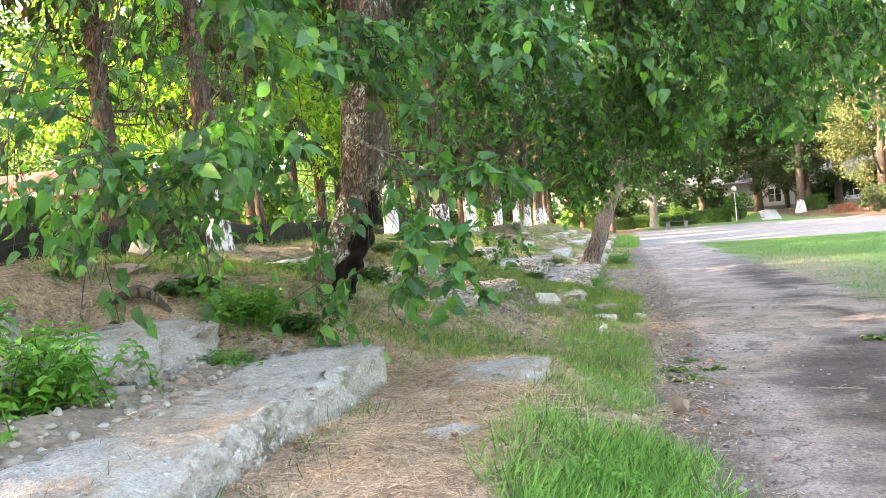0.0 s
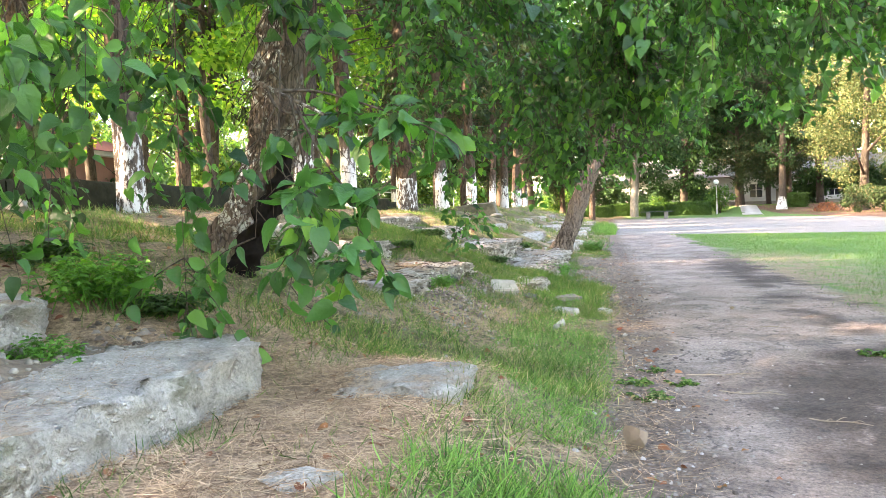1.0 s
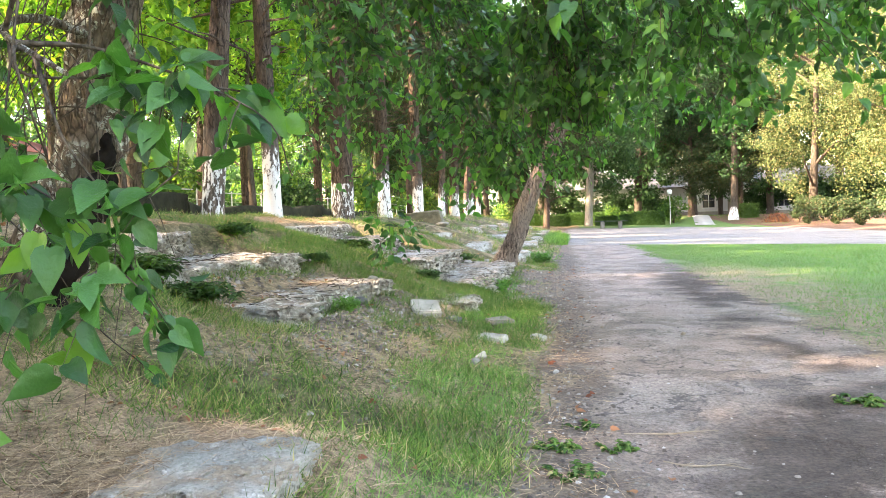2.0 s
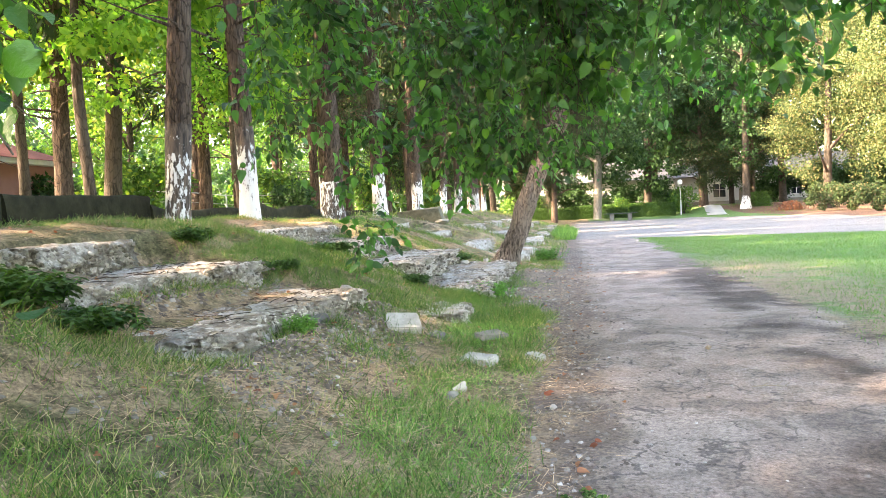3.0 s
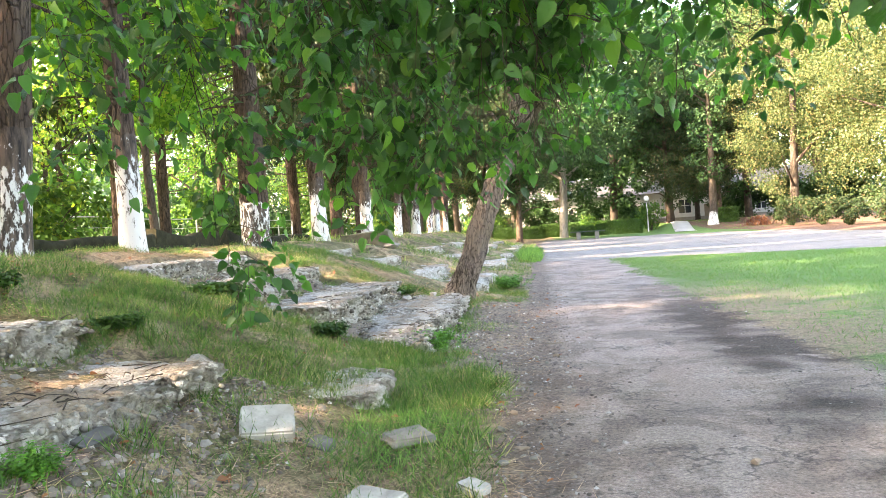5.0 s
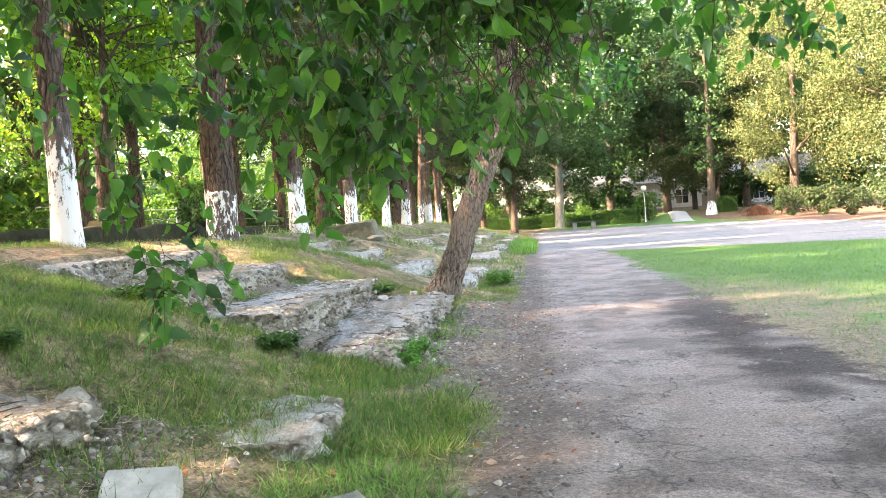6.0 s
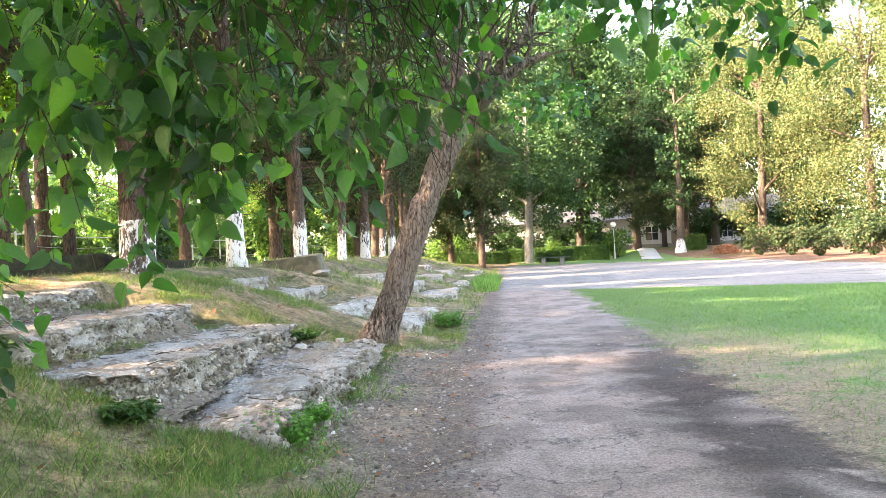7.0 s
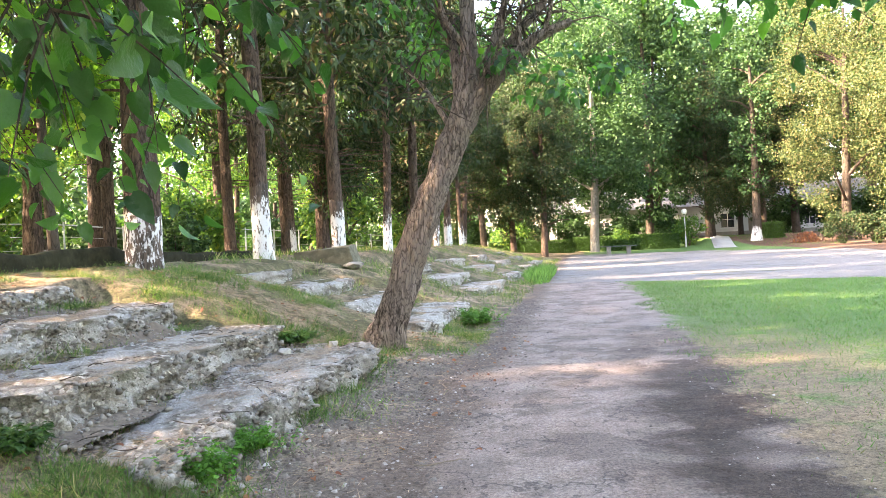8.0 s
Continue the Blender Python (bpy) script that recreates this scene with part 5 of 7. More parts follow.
# ---- the mulberry that hangs over the walk
def mulberry():
    r = np.random.default_rng(77)
    root = empty("mulberry_tree", (-3.42, 5.0, float(zg(-3.42, 5.0))), "old mulberry with a hollow trunk and low drooping leafy branches", "tree")
    o = np.array(root.location)
    ctl = [(-3.62, 4.98, 0.6), (-3.44, 5.0, 1.0), (-3.24, 5.0, 1.36), (-3.06, 5.0, 1.85), (-3.0, 5.0, 2.3), (-2.9, 5.0, 2.9), (-2.8, 5.0, 3.5), (-2.7, 5.05, 4.3)]
    rad = [0.36, 0.23, 0.19, 0.185, 0.185, 0.17, 0.16, 0.13]
    make("trunk", tubes_tri([tube(np.array(ctl) - o, rad, 150, 60, 0.085, 4)]), BARK_GREY, root, smooth_shade=True)
    # charred hollow down the near side
    hp = np.array([(-3.32, 4.86, 0.85), (-3.17, 4.86, 1.12), (-3.03, 4.88, 1.4), (-2.93, 4.89, 1.64), (-2.91, 4.9, 1.8)]) - o
    make("hollow", tubes_tri([tube(hp, [0.11, 0.09, 0.075, 0.06, 0.015], 60, 18, 0.3, 9)]), HOLLOW, root, "black charred hollow in the bark", True)
    lv = []
    tw = []
    tips = (
        # drooping to the near side
        (-2.95, 3.5, 0.72), (-2.66, 4.5, 0.66), (-3.3, 2.3, 1.3), (-3.05, 1.95, 1.6), (-3.3, 1.7, 1.75), (-2.85, 2.2, 1.9), (-3.7, 1.9, 1.5),  (-4.3, 2.9, 1.2), (-5.0, 3.4, 1.35), (-4.7, 3.0, 2.6),
        (-5.2, 2.8, 1.95), (-4.9, 4.6, 1.45), (-3.9, 3.6, 1.5), (-4.2, 3.4, 2.2), (-4.4, 5.4, 1.75), (-4.6, 2.6, 1.6), (-2.6, 1.9, 2.75),
        # over the walk and the steps ahead
        (-2.85, 11.1, 0.92), (-2.7, 11.0, 1.25), (-2.45, 10.2, 2.15), (-1.3, 10.6, 1.95), (-0.7, 9.7, 1.95), (-3.2, 9.6, 2.1), (-2.0, 11.1, 2.3),
        (-1.0, 11.6, 2.1), (-0.3, 10.9, 2.15), (-3.6, 10.6, 2.5), (-2.8, 11.6, 2.6), (0.2, 9.6, 2.3), (0.72, 9.35, 2.05),
        (1.4, 8.75, 2.15), (1.9, 8.0, 2.5), (0.6, 7.4, 2.6), (1.3, 6.6, 2.7), (2.2, 7.0, 2.75), (2.5, 8.6, 2.8), (-0.2, 5.4, 2.8), (0.9, 5.2, 3.1), (-1.2, 3.8, 2.7), (1.6, 9.9, 3.0),
        # higher mass
        (-1.6, 9.6, 3.3), (-0.4, 8.8, 3.4), (-2.6, 9.3, 3.2), (-0.8, 7.0, 3.5), (-2.2, 7.2, 3.1), (0.4, 6.2, 3.7), (-1.8, 5.0, 3.6), (-2.9, 3.0, 3.0), (-1.0, 11.0, 3.5), (-2.8, 11.0, 3.7), (1.5, 7.6, 3.7), (0.5, 10.3, 3.4), (-3.4, 3.6, 4.3), (-1.6, 3.4, 3.9),
        (3.2, 9.4, 3.0), (2.7, 10.4, 3.4), (3.6, 8.2, 3.2), (2.9, 6.6, 3.3), (3.8, 9.9, 3.9), (1.9, 10.8, 3.9), (2.3, 9.2, 3.6), (3.1, 7.6, 4.0), (1.0, 9.4, 3.0), (2.0, 6.0, 3.6), (0.0, 10.0, 3.0), (4.3, 8.8, 4.4), (0.9, 11.2, 4.2), (3.4, 10.8, 4.6), (1.6, 8.2, 4.4),
        (-0.4, 10.2, 2.02), (-0.1, 10.5, 2.05), (-0.8, 10.3, 1.95), (-0.2, 10.9, 2.1), (0.15, 10.2, 2.2), (-1.1, 10.4, 1.85), (-1.3, 11.0, 1.8), (-0.6, 10.6, 2.3), (-1.5, 10.1, 2.0), (-0.9, 10.9, 2.5), (-0.2, 10.0, 2.5), (-1.7, 10.8, 2.5))
    tips += ((-2.3, 3.9, 1.3), (-2.45, 3.75, 1.6), (-2.55, 3.6, 1.15), (-2.7, 4.1, 1.9), (-4.0, 2.3, 2.3), (-4.6, 3.6, 2.4), (-3.7, 3.4, 2.7), (-3.2, 3.0, 2.2), (-3.35, 2.9, 1.6), (-3.9, 4.6, 2.3), (-5.3, 3.6, 2.6), (-2.75, 3.6, 2.6))
    tips += ((0.1, 9.7, 1.86), (-0.1, 9.9, 1.9), (0.2, 9.5, 2.0), (-0.3, 9.8, 1.8), (-0.5, 9.6, 1.86), (0.0, 9.5, 1.95), (-0.2, 9.6, 2.05))
    tips += ((1.95, 12.6, 2.75), (1.6, 12.9, 2.9), (2.2, 12.3, 2.8), (1.8, 12.4, 3.1), (2.5, 12.6, 3.2))
    tips += tuple((1.2 + 0.75 * (k % 6) + r.uniform(-0.3, 0.3), 8.2 + 0.9 * (k // 6) + r.uniform(-0.3, 0.3), 2.75 + 0.2 * (k % 6) + r.uniform(0, 0.9)) for k in range(30))
    near_tips = ((-1.95, 3.0, 1.4), (-1.62, 3.3, 1.45), (-1.25, 3.4, 1.43), (-2.05, 3.0, 1.05), (-1.74, 3.1, 1.12))
    tips += near_tips
    low_bough = [(-2.97, 5.0, 2.35), (-2.85, 4.3, 2.3), (-2.5, 3.6, 2.05), (-1.95, 3.2, 1.78)]
    top = (-2.72, 5.05, 4.15)
    boughs = (
        [top, (-3.2, 3.9, 4.2), (-3.8, 2.9, 4.1)], [(-2.76, 5.0, 3.7), (-2.4, 3.8, 4.2), (-2.1, 2.6, 3.9)], [top, (-1.7, 6.1, 4.4), (-0.7, 8.0, 4.7), (0.1, 9.4, 4.4)],
        [top, (-2.7, 7.0, 4.4), (-2.4, 9.2, 4.5)], [(-2.78, 5.0, 3.6), (-4.1, 5.4, 4.2), (-5.0, 5.8, 4.2)], [top, (-1.3, 5.2, 5.0), (0.6, 6.3, 5.0), (2.6, 8.6, 4.9)], [top, (-2.7, 5.2, 5.0), (-2.6, 5.3, 6.4)], [(-2.76, 5.0, 3.7), (-2.1, 4.7, 4.0), (-1.5, 4.7, 3.7)], low_bough)
    bp = []
    for k, b in enumerate(boughs):
        make("bough", tubes_tri([tube(np.array(b) - o, [0.03, 0.022, 0.015, 0.008] if b is low_bough else [0.115, 0.085, 0.06, 0.03] if len(b) == 4 else [0.1, 0.07, 0.03], 22, 10, 0.06, k + 3)]), BARK_GREY, root, smooth_shade=True)
        bp.append(curve_pts(b, 24)[5:])
    low_pts = bp.pop()[8:]
    bp = np.concatenate(bp)
    for k, tip in enumerate(tips):
        tip = np.array(tip)
        want = np.array((-2.85, 5.02, 3.2)) * 0.4 + tip * 0.6 + np.array([0, 0, 1.0])
        near_tip = tuple(tip) in near_tips
        s = low_pts[k % len(low_pts)] if near_tip else bp[np.argmin(np.linalg.norm((bp - want) * np.array([1, 1, 0.5]), axis=1))]
        reach = np.linalg.norm(tip[:2] - s[:2])
        lift = 0.05 if near_tip else 0.2 + 0.2 * reach
        far = tip[1] > 7.0
        if far:
            lift += 0.15
        m1 = s + (tip - s) * 0.33 + np.array([0, 0, lift]) + r.normal(size=3) * 0.1
        m2 = s + (tip - s) * 0.72 + np.array([0, 0, lift * (0.8 if far else 0.5)]) + r.normal(size=3) * 0.12
        m2[2] = max(m2[2], tip[2] + (0.1 if near_tip else 0.2))
        rad = 0.008 + 0.004 * reach
        c = [s, m1, m2, tip]
        make("branch", tubes_tri([tube(np.array(c) - o, [rad, rad * 0.55, rad * 0.25, 0.002], 16, 6, 0.05, k)]), BARK_DARK, root, smooth_shade=True)
        pts = curve_pts(c, 60)
        dirs = unit(np.gradient(pts, axis=0))
        for q in range(5 if near_tip else int(20 + (4.0 if tip[1] < 5 else 4.5) * reach)):
            i = int(np.clip(60 * r.uniform(0.35 if near_tip else 0.12, 1.0) ** 0.75, 0, 59))
            side = unit(np.cross(dirs[i], (0, 0, 1)) * r.choice((-1, 1)) + r.normal(size=3) * 0.35)
            d = unit(dirs[i] * 0.7 + side * 0.8 + np.array([0, 0, r.uniform(-0.35, 0.3)]))
            L = r.uniform(0.12, 0.32) if near_tip else r.uniform(0.25, 0.75)
            e = pts[i] + d * L + np.array([0, 0, -0.25 * L * L - 0.04])
            mm = pts[i] + d * L * 0.5
            low = min(pts[i][2], e[2])
            if (e[0] > -1.08 and low < 2.0 and e[1] < 9.4) or (e[0] > -0.9 and low < 1.85 and not (e[0] < 0.4 and e[1] > 9.3 and low > 1.55)):
                continue
            tw.append(tube(np.array([pts[i], mm, e]) - o, [0.004, 0.003, 0.001], 5, 4, 0, q, False))
            tp = curve_pts([pts[i], mm, e], 12)[2:]
            n = len(tp)
            td = unit(np.gradient(tp, axis=0))
            sd = unit(np.cross(td, (0, 0, 1))) * np.where(np.arange(n) % 2, 1, -1)[:, None]
            D = td * 0.55 + sd * 0.75 + np.array([0, 0, -0.5]) + r.normal(size=(n, 3)) * 0.6
            lv.append(np.concatenate([tp + D * 0.015, D, (0.1 * r.uniform(0.5, 1.4, n))[:, None], np.array([0.0, -0.25, 0.7]) + r.normal(size=(n, 3)) * 0.6], 1))
    A = np.concatenate(lv)
    over = (A[:, 0] > -1.05) & (A[:, 2] < 2.08) & (A[:, 1] < 9.3)
    A = A[~over]
    A = A[~((A[:, 0] > -0.8) & (A[:, 2] < 1.9) & ~((A[:, 0] < 0.4) & (A[:, 1] > 9.25) & (A[:, 2] > 1.5)))]
    # leaves gather in sprays with gaps between them
    gap = wave(A[:, 0] + 0.6 * A[:, 2], A[:, 2] * 1.5 - 0.3 * A[:, 1], 3.4, 51) + 0.6 * wave(A[:, 1] + 0.5 * A[:, 0], A[:, 2] * 1.7, 5.0, 52)
    thin = np.where(A[:, 1] < 5.0, sstep(gap, -0.75, 0.15), sstep(gap, -1.7, -0.3))
    thin = thin * np.where((A[:, 1] < 5.0) & (A[:, 2] > 2.0 + 0.25 * (A[:, 0] + 4.0)) & (A[:, 0] < -3.4), 0.35, 1.0)
    thin = np.where((A[:, 0] > -2.5) & (A[:, 1] < 3.9) & (A[:, 2] < 1.85), 1.0, thin)
    A = A[r.uniform(0, 1, len(A)) < thin]
    # the trunk's open side towards the walk is nearly bare
    for ex, ey in ((-0.7, -1.6), (-0.64, -1.0), (-0.6, -0.4)):
        dx, dy = ex + 3.05, ey - 5.0
        u = ((A[:, 0] + 3.05) * dx + (A[:, 1] - 5.0) * dy) / (dx * dx + dy * dy)
        side = np.abs((A[:, 0] + 3.05) * dy - (A[:, 1] - 5.0) * dx) / math.hypot(dx, dy)
        A = A[~((u > 0) & (u < 1) & (side < 0.24) & (A[:, 2] < 2.5) & (A[:, 1] > 3.6 - 2.0 * (A[:, 2] > 1.7)) & (r.uniform(0, 1, len(A)) < 0.8))]
    A[:, 6] *= np.where((A[:, 0] > -0.9) & (A[:, 1] > 9.0) & (A[:, 2] < 2.4), 0.75, 1.0)
    tagged(make("twig_mass", tw, BARK_DARK, root), kind="stuff")
    close = (A[:, 0] > -2.6) & (A[:, 2] < 2.9)
    B, C = A[close], A[~close]
    make("leaves", [leaves(B[:, :3] - o, B[:, 3:6], B[:, 6], "mulberry_fine", B[:, 7:10], r), leaves(C[:, :3] - o, C[:, 3:6], C[:, 6], "mulberry", C[:, 7:10], r)], LEAF_MUL, root, "large glossy green leaves", True)
    return root


mulberry()


# ---- the leaning tree beside the walk
def leaning_tree():
    r = np.random.default_rng(91)
    at = (-1.6, 18.05, float(zg(-1.6, 18.05)))
    root = empty("leaning_tree", at, "leaning tree with furrowed bark and broken bare branches", "tree")
    o = np.array(at)
    ctl = np.array([(-1.75, 18.1, 0.05), (-1.56, 18.05, 0.45), (-1.27, 18.0, 1.2), (-1.0, 18.0, 1.9), (-0.7, 18.0, 2.55), (-0.38, 18.0, 3.2)])
    make("trunk", tubes_tri([tube(ctl - o, [0.31, 0.225, 0.2, 0.185, 0.18, 0.172], 90, 48, 0.085, 3)]), BARK_FURROW, root, smooth_shade=True)
    br = [
        ([(-0.5, 18, 3.0), (-0.41, 18.0, 3.47), (-0.35, 18.0, 3.97), (-0.35, 18.0, 4.54), (-0.3, 18.1, 6.2)], [0.165, 0.13, 0.11, 0.095, 0.05]),
        ([(-0.45, 18, 3.05), (-0.14, 17.95, 3.38), (0.21, 17.9, 3.7), (0.51, 17.9, 3.95), (0.93, 17.9, 4.11)], [0.13, 0.11, 0.085, 0.07, 0.045]),
        ([(-0.1, 17.95, 3.42), (0.27, 18.0, 4.05), (0.6, 18.1, 4.44), (0.85, 18.2, 5.3)], [0.075, 0.06, 0.05, 0.025]),
        ([(-0.45, 18, 3.3), (-0.2, 18.1, 3.62), (-0.02, 18.2, 4.15), (0.11, 18.3, 4.6), (0.2, 18.4, 5.6)], [0.09, 0.07, 0.055, 0.045, 0.02]),
        ([(-0.3, 18.0, 3.4), (0.05, 17.7, 3.8), (0.2, 17.5, 4.5)], [0.05, 0.04, 0.015]),
        ([(-0.5, 18, 3.2), (-0.57, 18.1, 3.99), (-0.76, 18.2, 4.58), (-0.9, 18.2, 5.4)], [0.075, 0.06, 0.05, 0.025]),
        ([(-0.65, 18, 2.95), (-1.0, 18.2, 3.52), (-1.32, 18.3, 3.84)], [0.035, 0.025, 0.01]),
        ([(-0.36, 18, 3.9), (-0.62, 17.8, 4.3), (-0.72, 17.7, 5.0)], [0.045, 0.035, 0.015]),
        ([(0.3, 17.9, 3.8), (0.32, 17.8, 4.2), (0.5, 17.8, 4.8)], [0.04, 0.03, 0.012]),
        ([(0.6, 17.9, 4.0), (0.72, 17.8, 4.35), (0.7, 17.7, 4.8)], [0.03, 0.022, 0.01]),
    ]
    tips = []
    for k, (c, rad) in enumerate(br):
        make("branch", tubes_tri([tube(np.array(c) - o, rad, 18, 12, 0.08, k)]), BARK_FURROW, root, smooth_shade=True)
        tips.append(np.array(c[-1]) - o)
    tw = []
    for k in range(190):
        c, rad = br[k % 10]
        p = curve_pts(c, 20)[int(r.integers(5, 20))] - o
        d = unit(r.normal(size=3) + np.array([0, -0.2, 0.2]))
        L = r.uniform(0.2, 0.9)
        tw.append(tube([p, p + d * L * 0.5 + r.normal(size=3) * 0.05, p + d * L + np.array([0, 0, -0.1])], [0.014, 0.009, 0.003], 5, 5, 0, k, False))
    tagged(make("twig_mass", tw, BARK_DARK, root), kind="stuff")
    cc = [t + r.normal(size=3) * np.array([0.9, 0.9, 0.6]) + np.array([0, 0, 0.9]) for t in tips for _ in range(7)]
    cc += [np.array((x, y, z)) - o for x, y, z in ((0.9, 17.8, 3.5), (0.6, 17.6, 3.3), (1.3, 18.0, 4.9), (-0.9, 17.8, 4.7), (0.1, 17.8, 4.9))]
    make("crown", [clump_leaves(r, cc, r.uniform(0.25, 0.6, len(cc)), 60, 0.11, "mulberry", 0.8, 0.5)], LEAF_MUL, root)
    return root


leaning_tree()

# ---------------------------------------------------------------- far end of the lawn
bench_tree = broad_tree(41, 24, 0.42, 3.6, 6.6, 150, 330, 0.26, BARK_PALE, LEAF_DARK, "broad dark-leaved tree with pale trunk by the table", (0.01, 0.0), rag=0.6)
put(bench_tree, 2.1, 78.4)
white_tree = broad_tree(43, 21, 0.36, 4.2, 3.4, 60, 90, 0.3, BARK_DARK, LEAF_DARK, "thin-crowned tree with limewashed foot beyond the road", (0.0, 0.0))
put(white_tree, 16.4, 80.0)
lime_foot = tube([(0, 0, -0.2), (0, 0, 0.7), (0, 0, 1.3)], [0.56, 0.41, 0.385], 8, 14, 0.05, 43, False)
make("limewash", [lime_foot], LIME, white_tree, "white limewash band", True)
yellow = broad_tree(45, 24, 0.40, 2.6, 7.0, 180, 340, 0.175, BARK_DARK, LEAF_YELLOW, "large sunlit tree with yellowing leaves", (0.02, 0.0), rag=0.7)
put(yellow, 22.6, 76.0)
again(yellow, 27.5, 66.0, 120, 0.95)
again(yellow, 30, 54, 200, 0.85)
dark_tree = broad_tree(47, 15, 0.28, 2.0, 3.3, 150, 280, 0.24, BARK_RED, LEAF_CON, "dense dark evergreen at the end of the steps", (0.0, 0.0), shape="spray", rag=0.5)
put(dark_tree, -1.85, 66.6)
again(dark_tree, -4.6, 71.0, 90, 0.95)
again(dark_tree, -8.0, 66.0, 30, 0.9)
again(dark_tree, -7.6, 46.5, 140, 1.0)
again(dark_tree, -8.6, 35.5, 250, 0.95)
again(dark_tree, -8.4, 56.0, 10, 1.1)
again(dark_tree, 13.6, 88.0, 200, 1.15, "dense dark evergreen beside the white building")
again(dark_tree, 18.6, 87.0, 20, 1.05, "dense dark evergreen beside the white building")
big_a = broad_tree(51, 30, 0.45, 3.5, 7.0, 120, 190, 0.42, BARK_DARK, LEAF_DARK, "tall dark green tree at the end of the park", (0.0, 0.0), rag=0.4)
big_b = broad_tree(53, 32, 0.45, 4.5, 6.6, 120, 190, 0.42, BARK_DARK, LEAF_DARK, "tall green tree at the end of the park", (0.0, 0.0), rag=0.4)
put(big_a, 8.0, 90)
put(big_b, -3, 94)
FAR = ((-9, 86, 1), (3, 104, 1), (-13, 104, 0), (15, 140, 1), (6, 140, 1), (16.5, 104, 1), (11, 109, 1), (21, 110, 0), (25, 100, 0), (31, 94, 1), (37, 102, 0), (42, 86, 1), (-22, 100, 0), (2, 134, 0), (23, 136, 1), (33, 132, 0), (44, 120, 1), (-10, 130, 1), (-30, 114, 1), (-24, 136, 0), (50, 76, 1), (-42, 110, 0), (46, 60, 0), (52, 40, 1), (54, 18, 0), (50, -6, 1), (34, -36, 1), (4, -48, 0))
for k, (x, y, b) in enumerate(FAR):
    again((big_a, big_b)[b], x, y, 71 * k, 0.85 + 0.3 * ((k * 3) % 7) / 7 + (0.4 if y > 131 else 0))


def far_woods():
    """A belt of leaf masses far behind everything on the wooded side and past the end of the park."""
    r = np.random.default_rng(64)
    n = 900
    t = r.uniform(0, 1, n)
    x = np.where(t < 0.62, r.uniform(-85, -48, n), r.uniform(-85, 80, n))
    y = np.where(t < 0.62, r.uniform(-10, 150, n), r.uniform(142, 175, n))
    z = 1 + r.uniform(0, 1, n) ** 1.3 * 16
    c = np.stack([x, y, z], -1)
    ob = make("far_woods", [clump_leaves(r, c, r.uniform(2.0, 3.8, n), 50, 1.1, "rhomb")], LEAF_DARK)
    return tagged(ob, "leafy distant woods closing the park", "woods", kind="stuff")


far_woods()
dark_bush = shrub(61, 3.4, 2.6, 34, 120, 0.17, LEAF_CON, "dark rounded evergreen bush at the lawn's end")
put(dark_bush, 20.2, 69)
for x, y, s in ((20.6, 64, 0.9), (20.4, 58.5, 0.85), (21.6, 54, 0.9), (22.4, 49, 0.95), (24.0, 61, 1.2)):
    again(dark_bush, x, y, 40 * x, s)
young = shrub(63, 3.0, 3.2, 30, 80, 0.2, LEAF_MID, "young leafy tree by the lamp post")
put(young, 11.0, 83)
again(young, 5.0, 84, 50, 0.7, "leafy bush behind the hedge")


def hedge(x0, x1, y, h, d, seed):
    r = np.random.default_rng(seed)
    root = empty("hedge", ((x0 + x1) / 2, y, float(zg((x0 + x1) / 2, y))), "clipped green box hedge", "hedge", "clipped hedges")
    bm = boxed(-(x1 - x0) / 2 + 0.12, (x1 - x0) / 2 - 0.12, -d / 2 + 0.12, d / 2 - 0.12, -0.1, h - 0.12, bev=0.08)
    part("core", bm, LEAF_HEDGE, root)
    n = int(1400 * (x1 - x0) * h)
    P = np.stack([r.uniform(-1, 1, n) * (x1 - x0) / 2, r.uniform(-1, 1, n) * d / 2, r.uniform(0, h, n)], -1)
    face = r.integers(0, 3, n)
    P[face == 0, 1] = -d / 2
    P[face == 1, 2] = h
    P[face == 2, 0] = np.sign(P[face == 2, 0]) * (x1 - x0) / 2
    P += r.normal(size=P.shape) * 0.05
    make("foliage", [leaves(P, r.normal(size=P.shape) + np.array([0, -0.3, 0.4]), 0.12 * r.uniform(0.6, 1.3, n), "rhomb", None, r)], LEAF_HEDGE, root)
    return root


hedge(-2.6, 0.2, 80.5, 1.1, 1.0, 1)
hedge(2.9, 5.0, 80.0, 0.9, 0.9, 2)
hedge(5.4, 6.5, 80.2, 1.0, 0.9, 3)
hedge(7.0, 9.6, 80.0, 1.2, 1.1, 4)
hedge(-8.0, -3.0, 83.0, 1.1, 1.0, 5)
hedge(17.6, 19.2, 82.5, 1.3, 1.2, 6)
hedge(0.2, 10.0, 86.5, 1.3, 1.0, 7)
screen = shrub(65, 6.0, 5.0, 44, 110, 0.32, LEAF_DARK, "dense dark shrubs in front of the white building")
put(screen, -6, 100)
for x, y, s in ((0, 104, 1.0), (6, 106, 0.9), (10.5, 103, 1.0), (-12, 92, 0.9), (26, 108, 1.0), (31, 106, 1.1), (36, 100, 1.1), (29, 90, 0.9)):
    again(screen, x, y, 33 * x, s)


def park_table():
    z = float(zg(3.8, 70))
    root = empty("park_table", (3.8, 70.0, z), "dark plank table on two pale concrete legs", "table")
    for dx in (-0.75, 0.8):
        part("leg", boxed(dx - 0.17, dx + 0.17, -0.25, 0.25, -0.1, 0.62, bev=0.02), STONE_G, root, "pale concrete leg")
    for k in range(3):
        part("plank", boxed(-1.45, 1.45, -0.36 + 0.25 * k, -0.13 + 0.25 * k, 0.62, 0.69, bev=0.01), PAINT_D, root)


park_table()


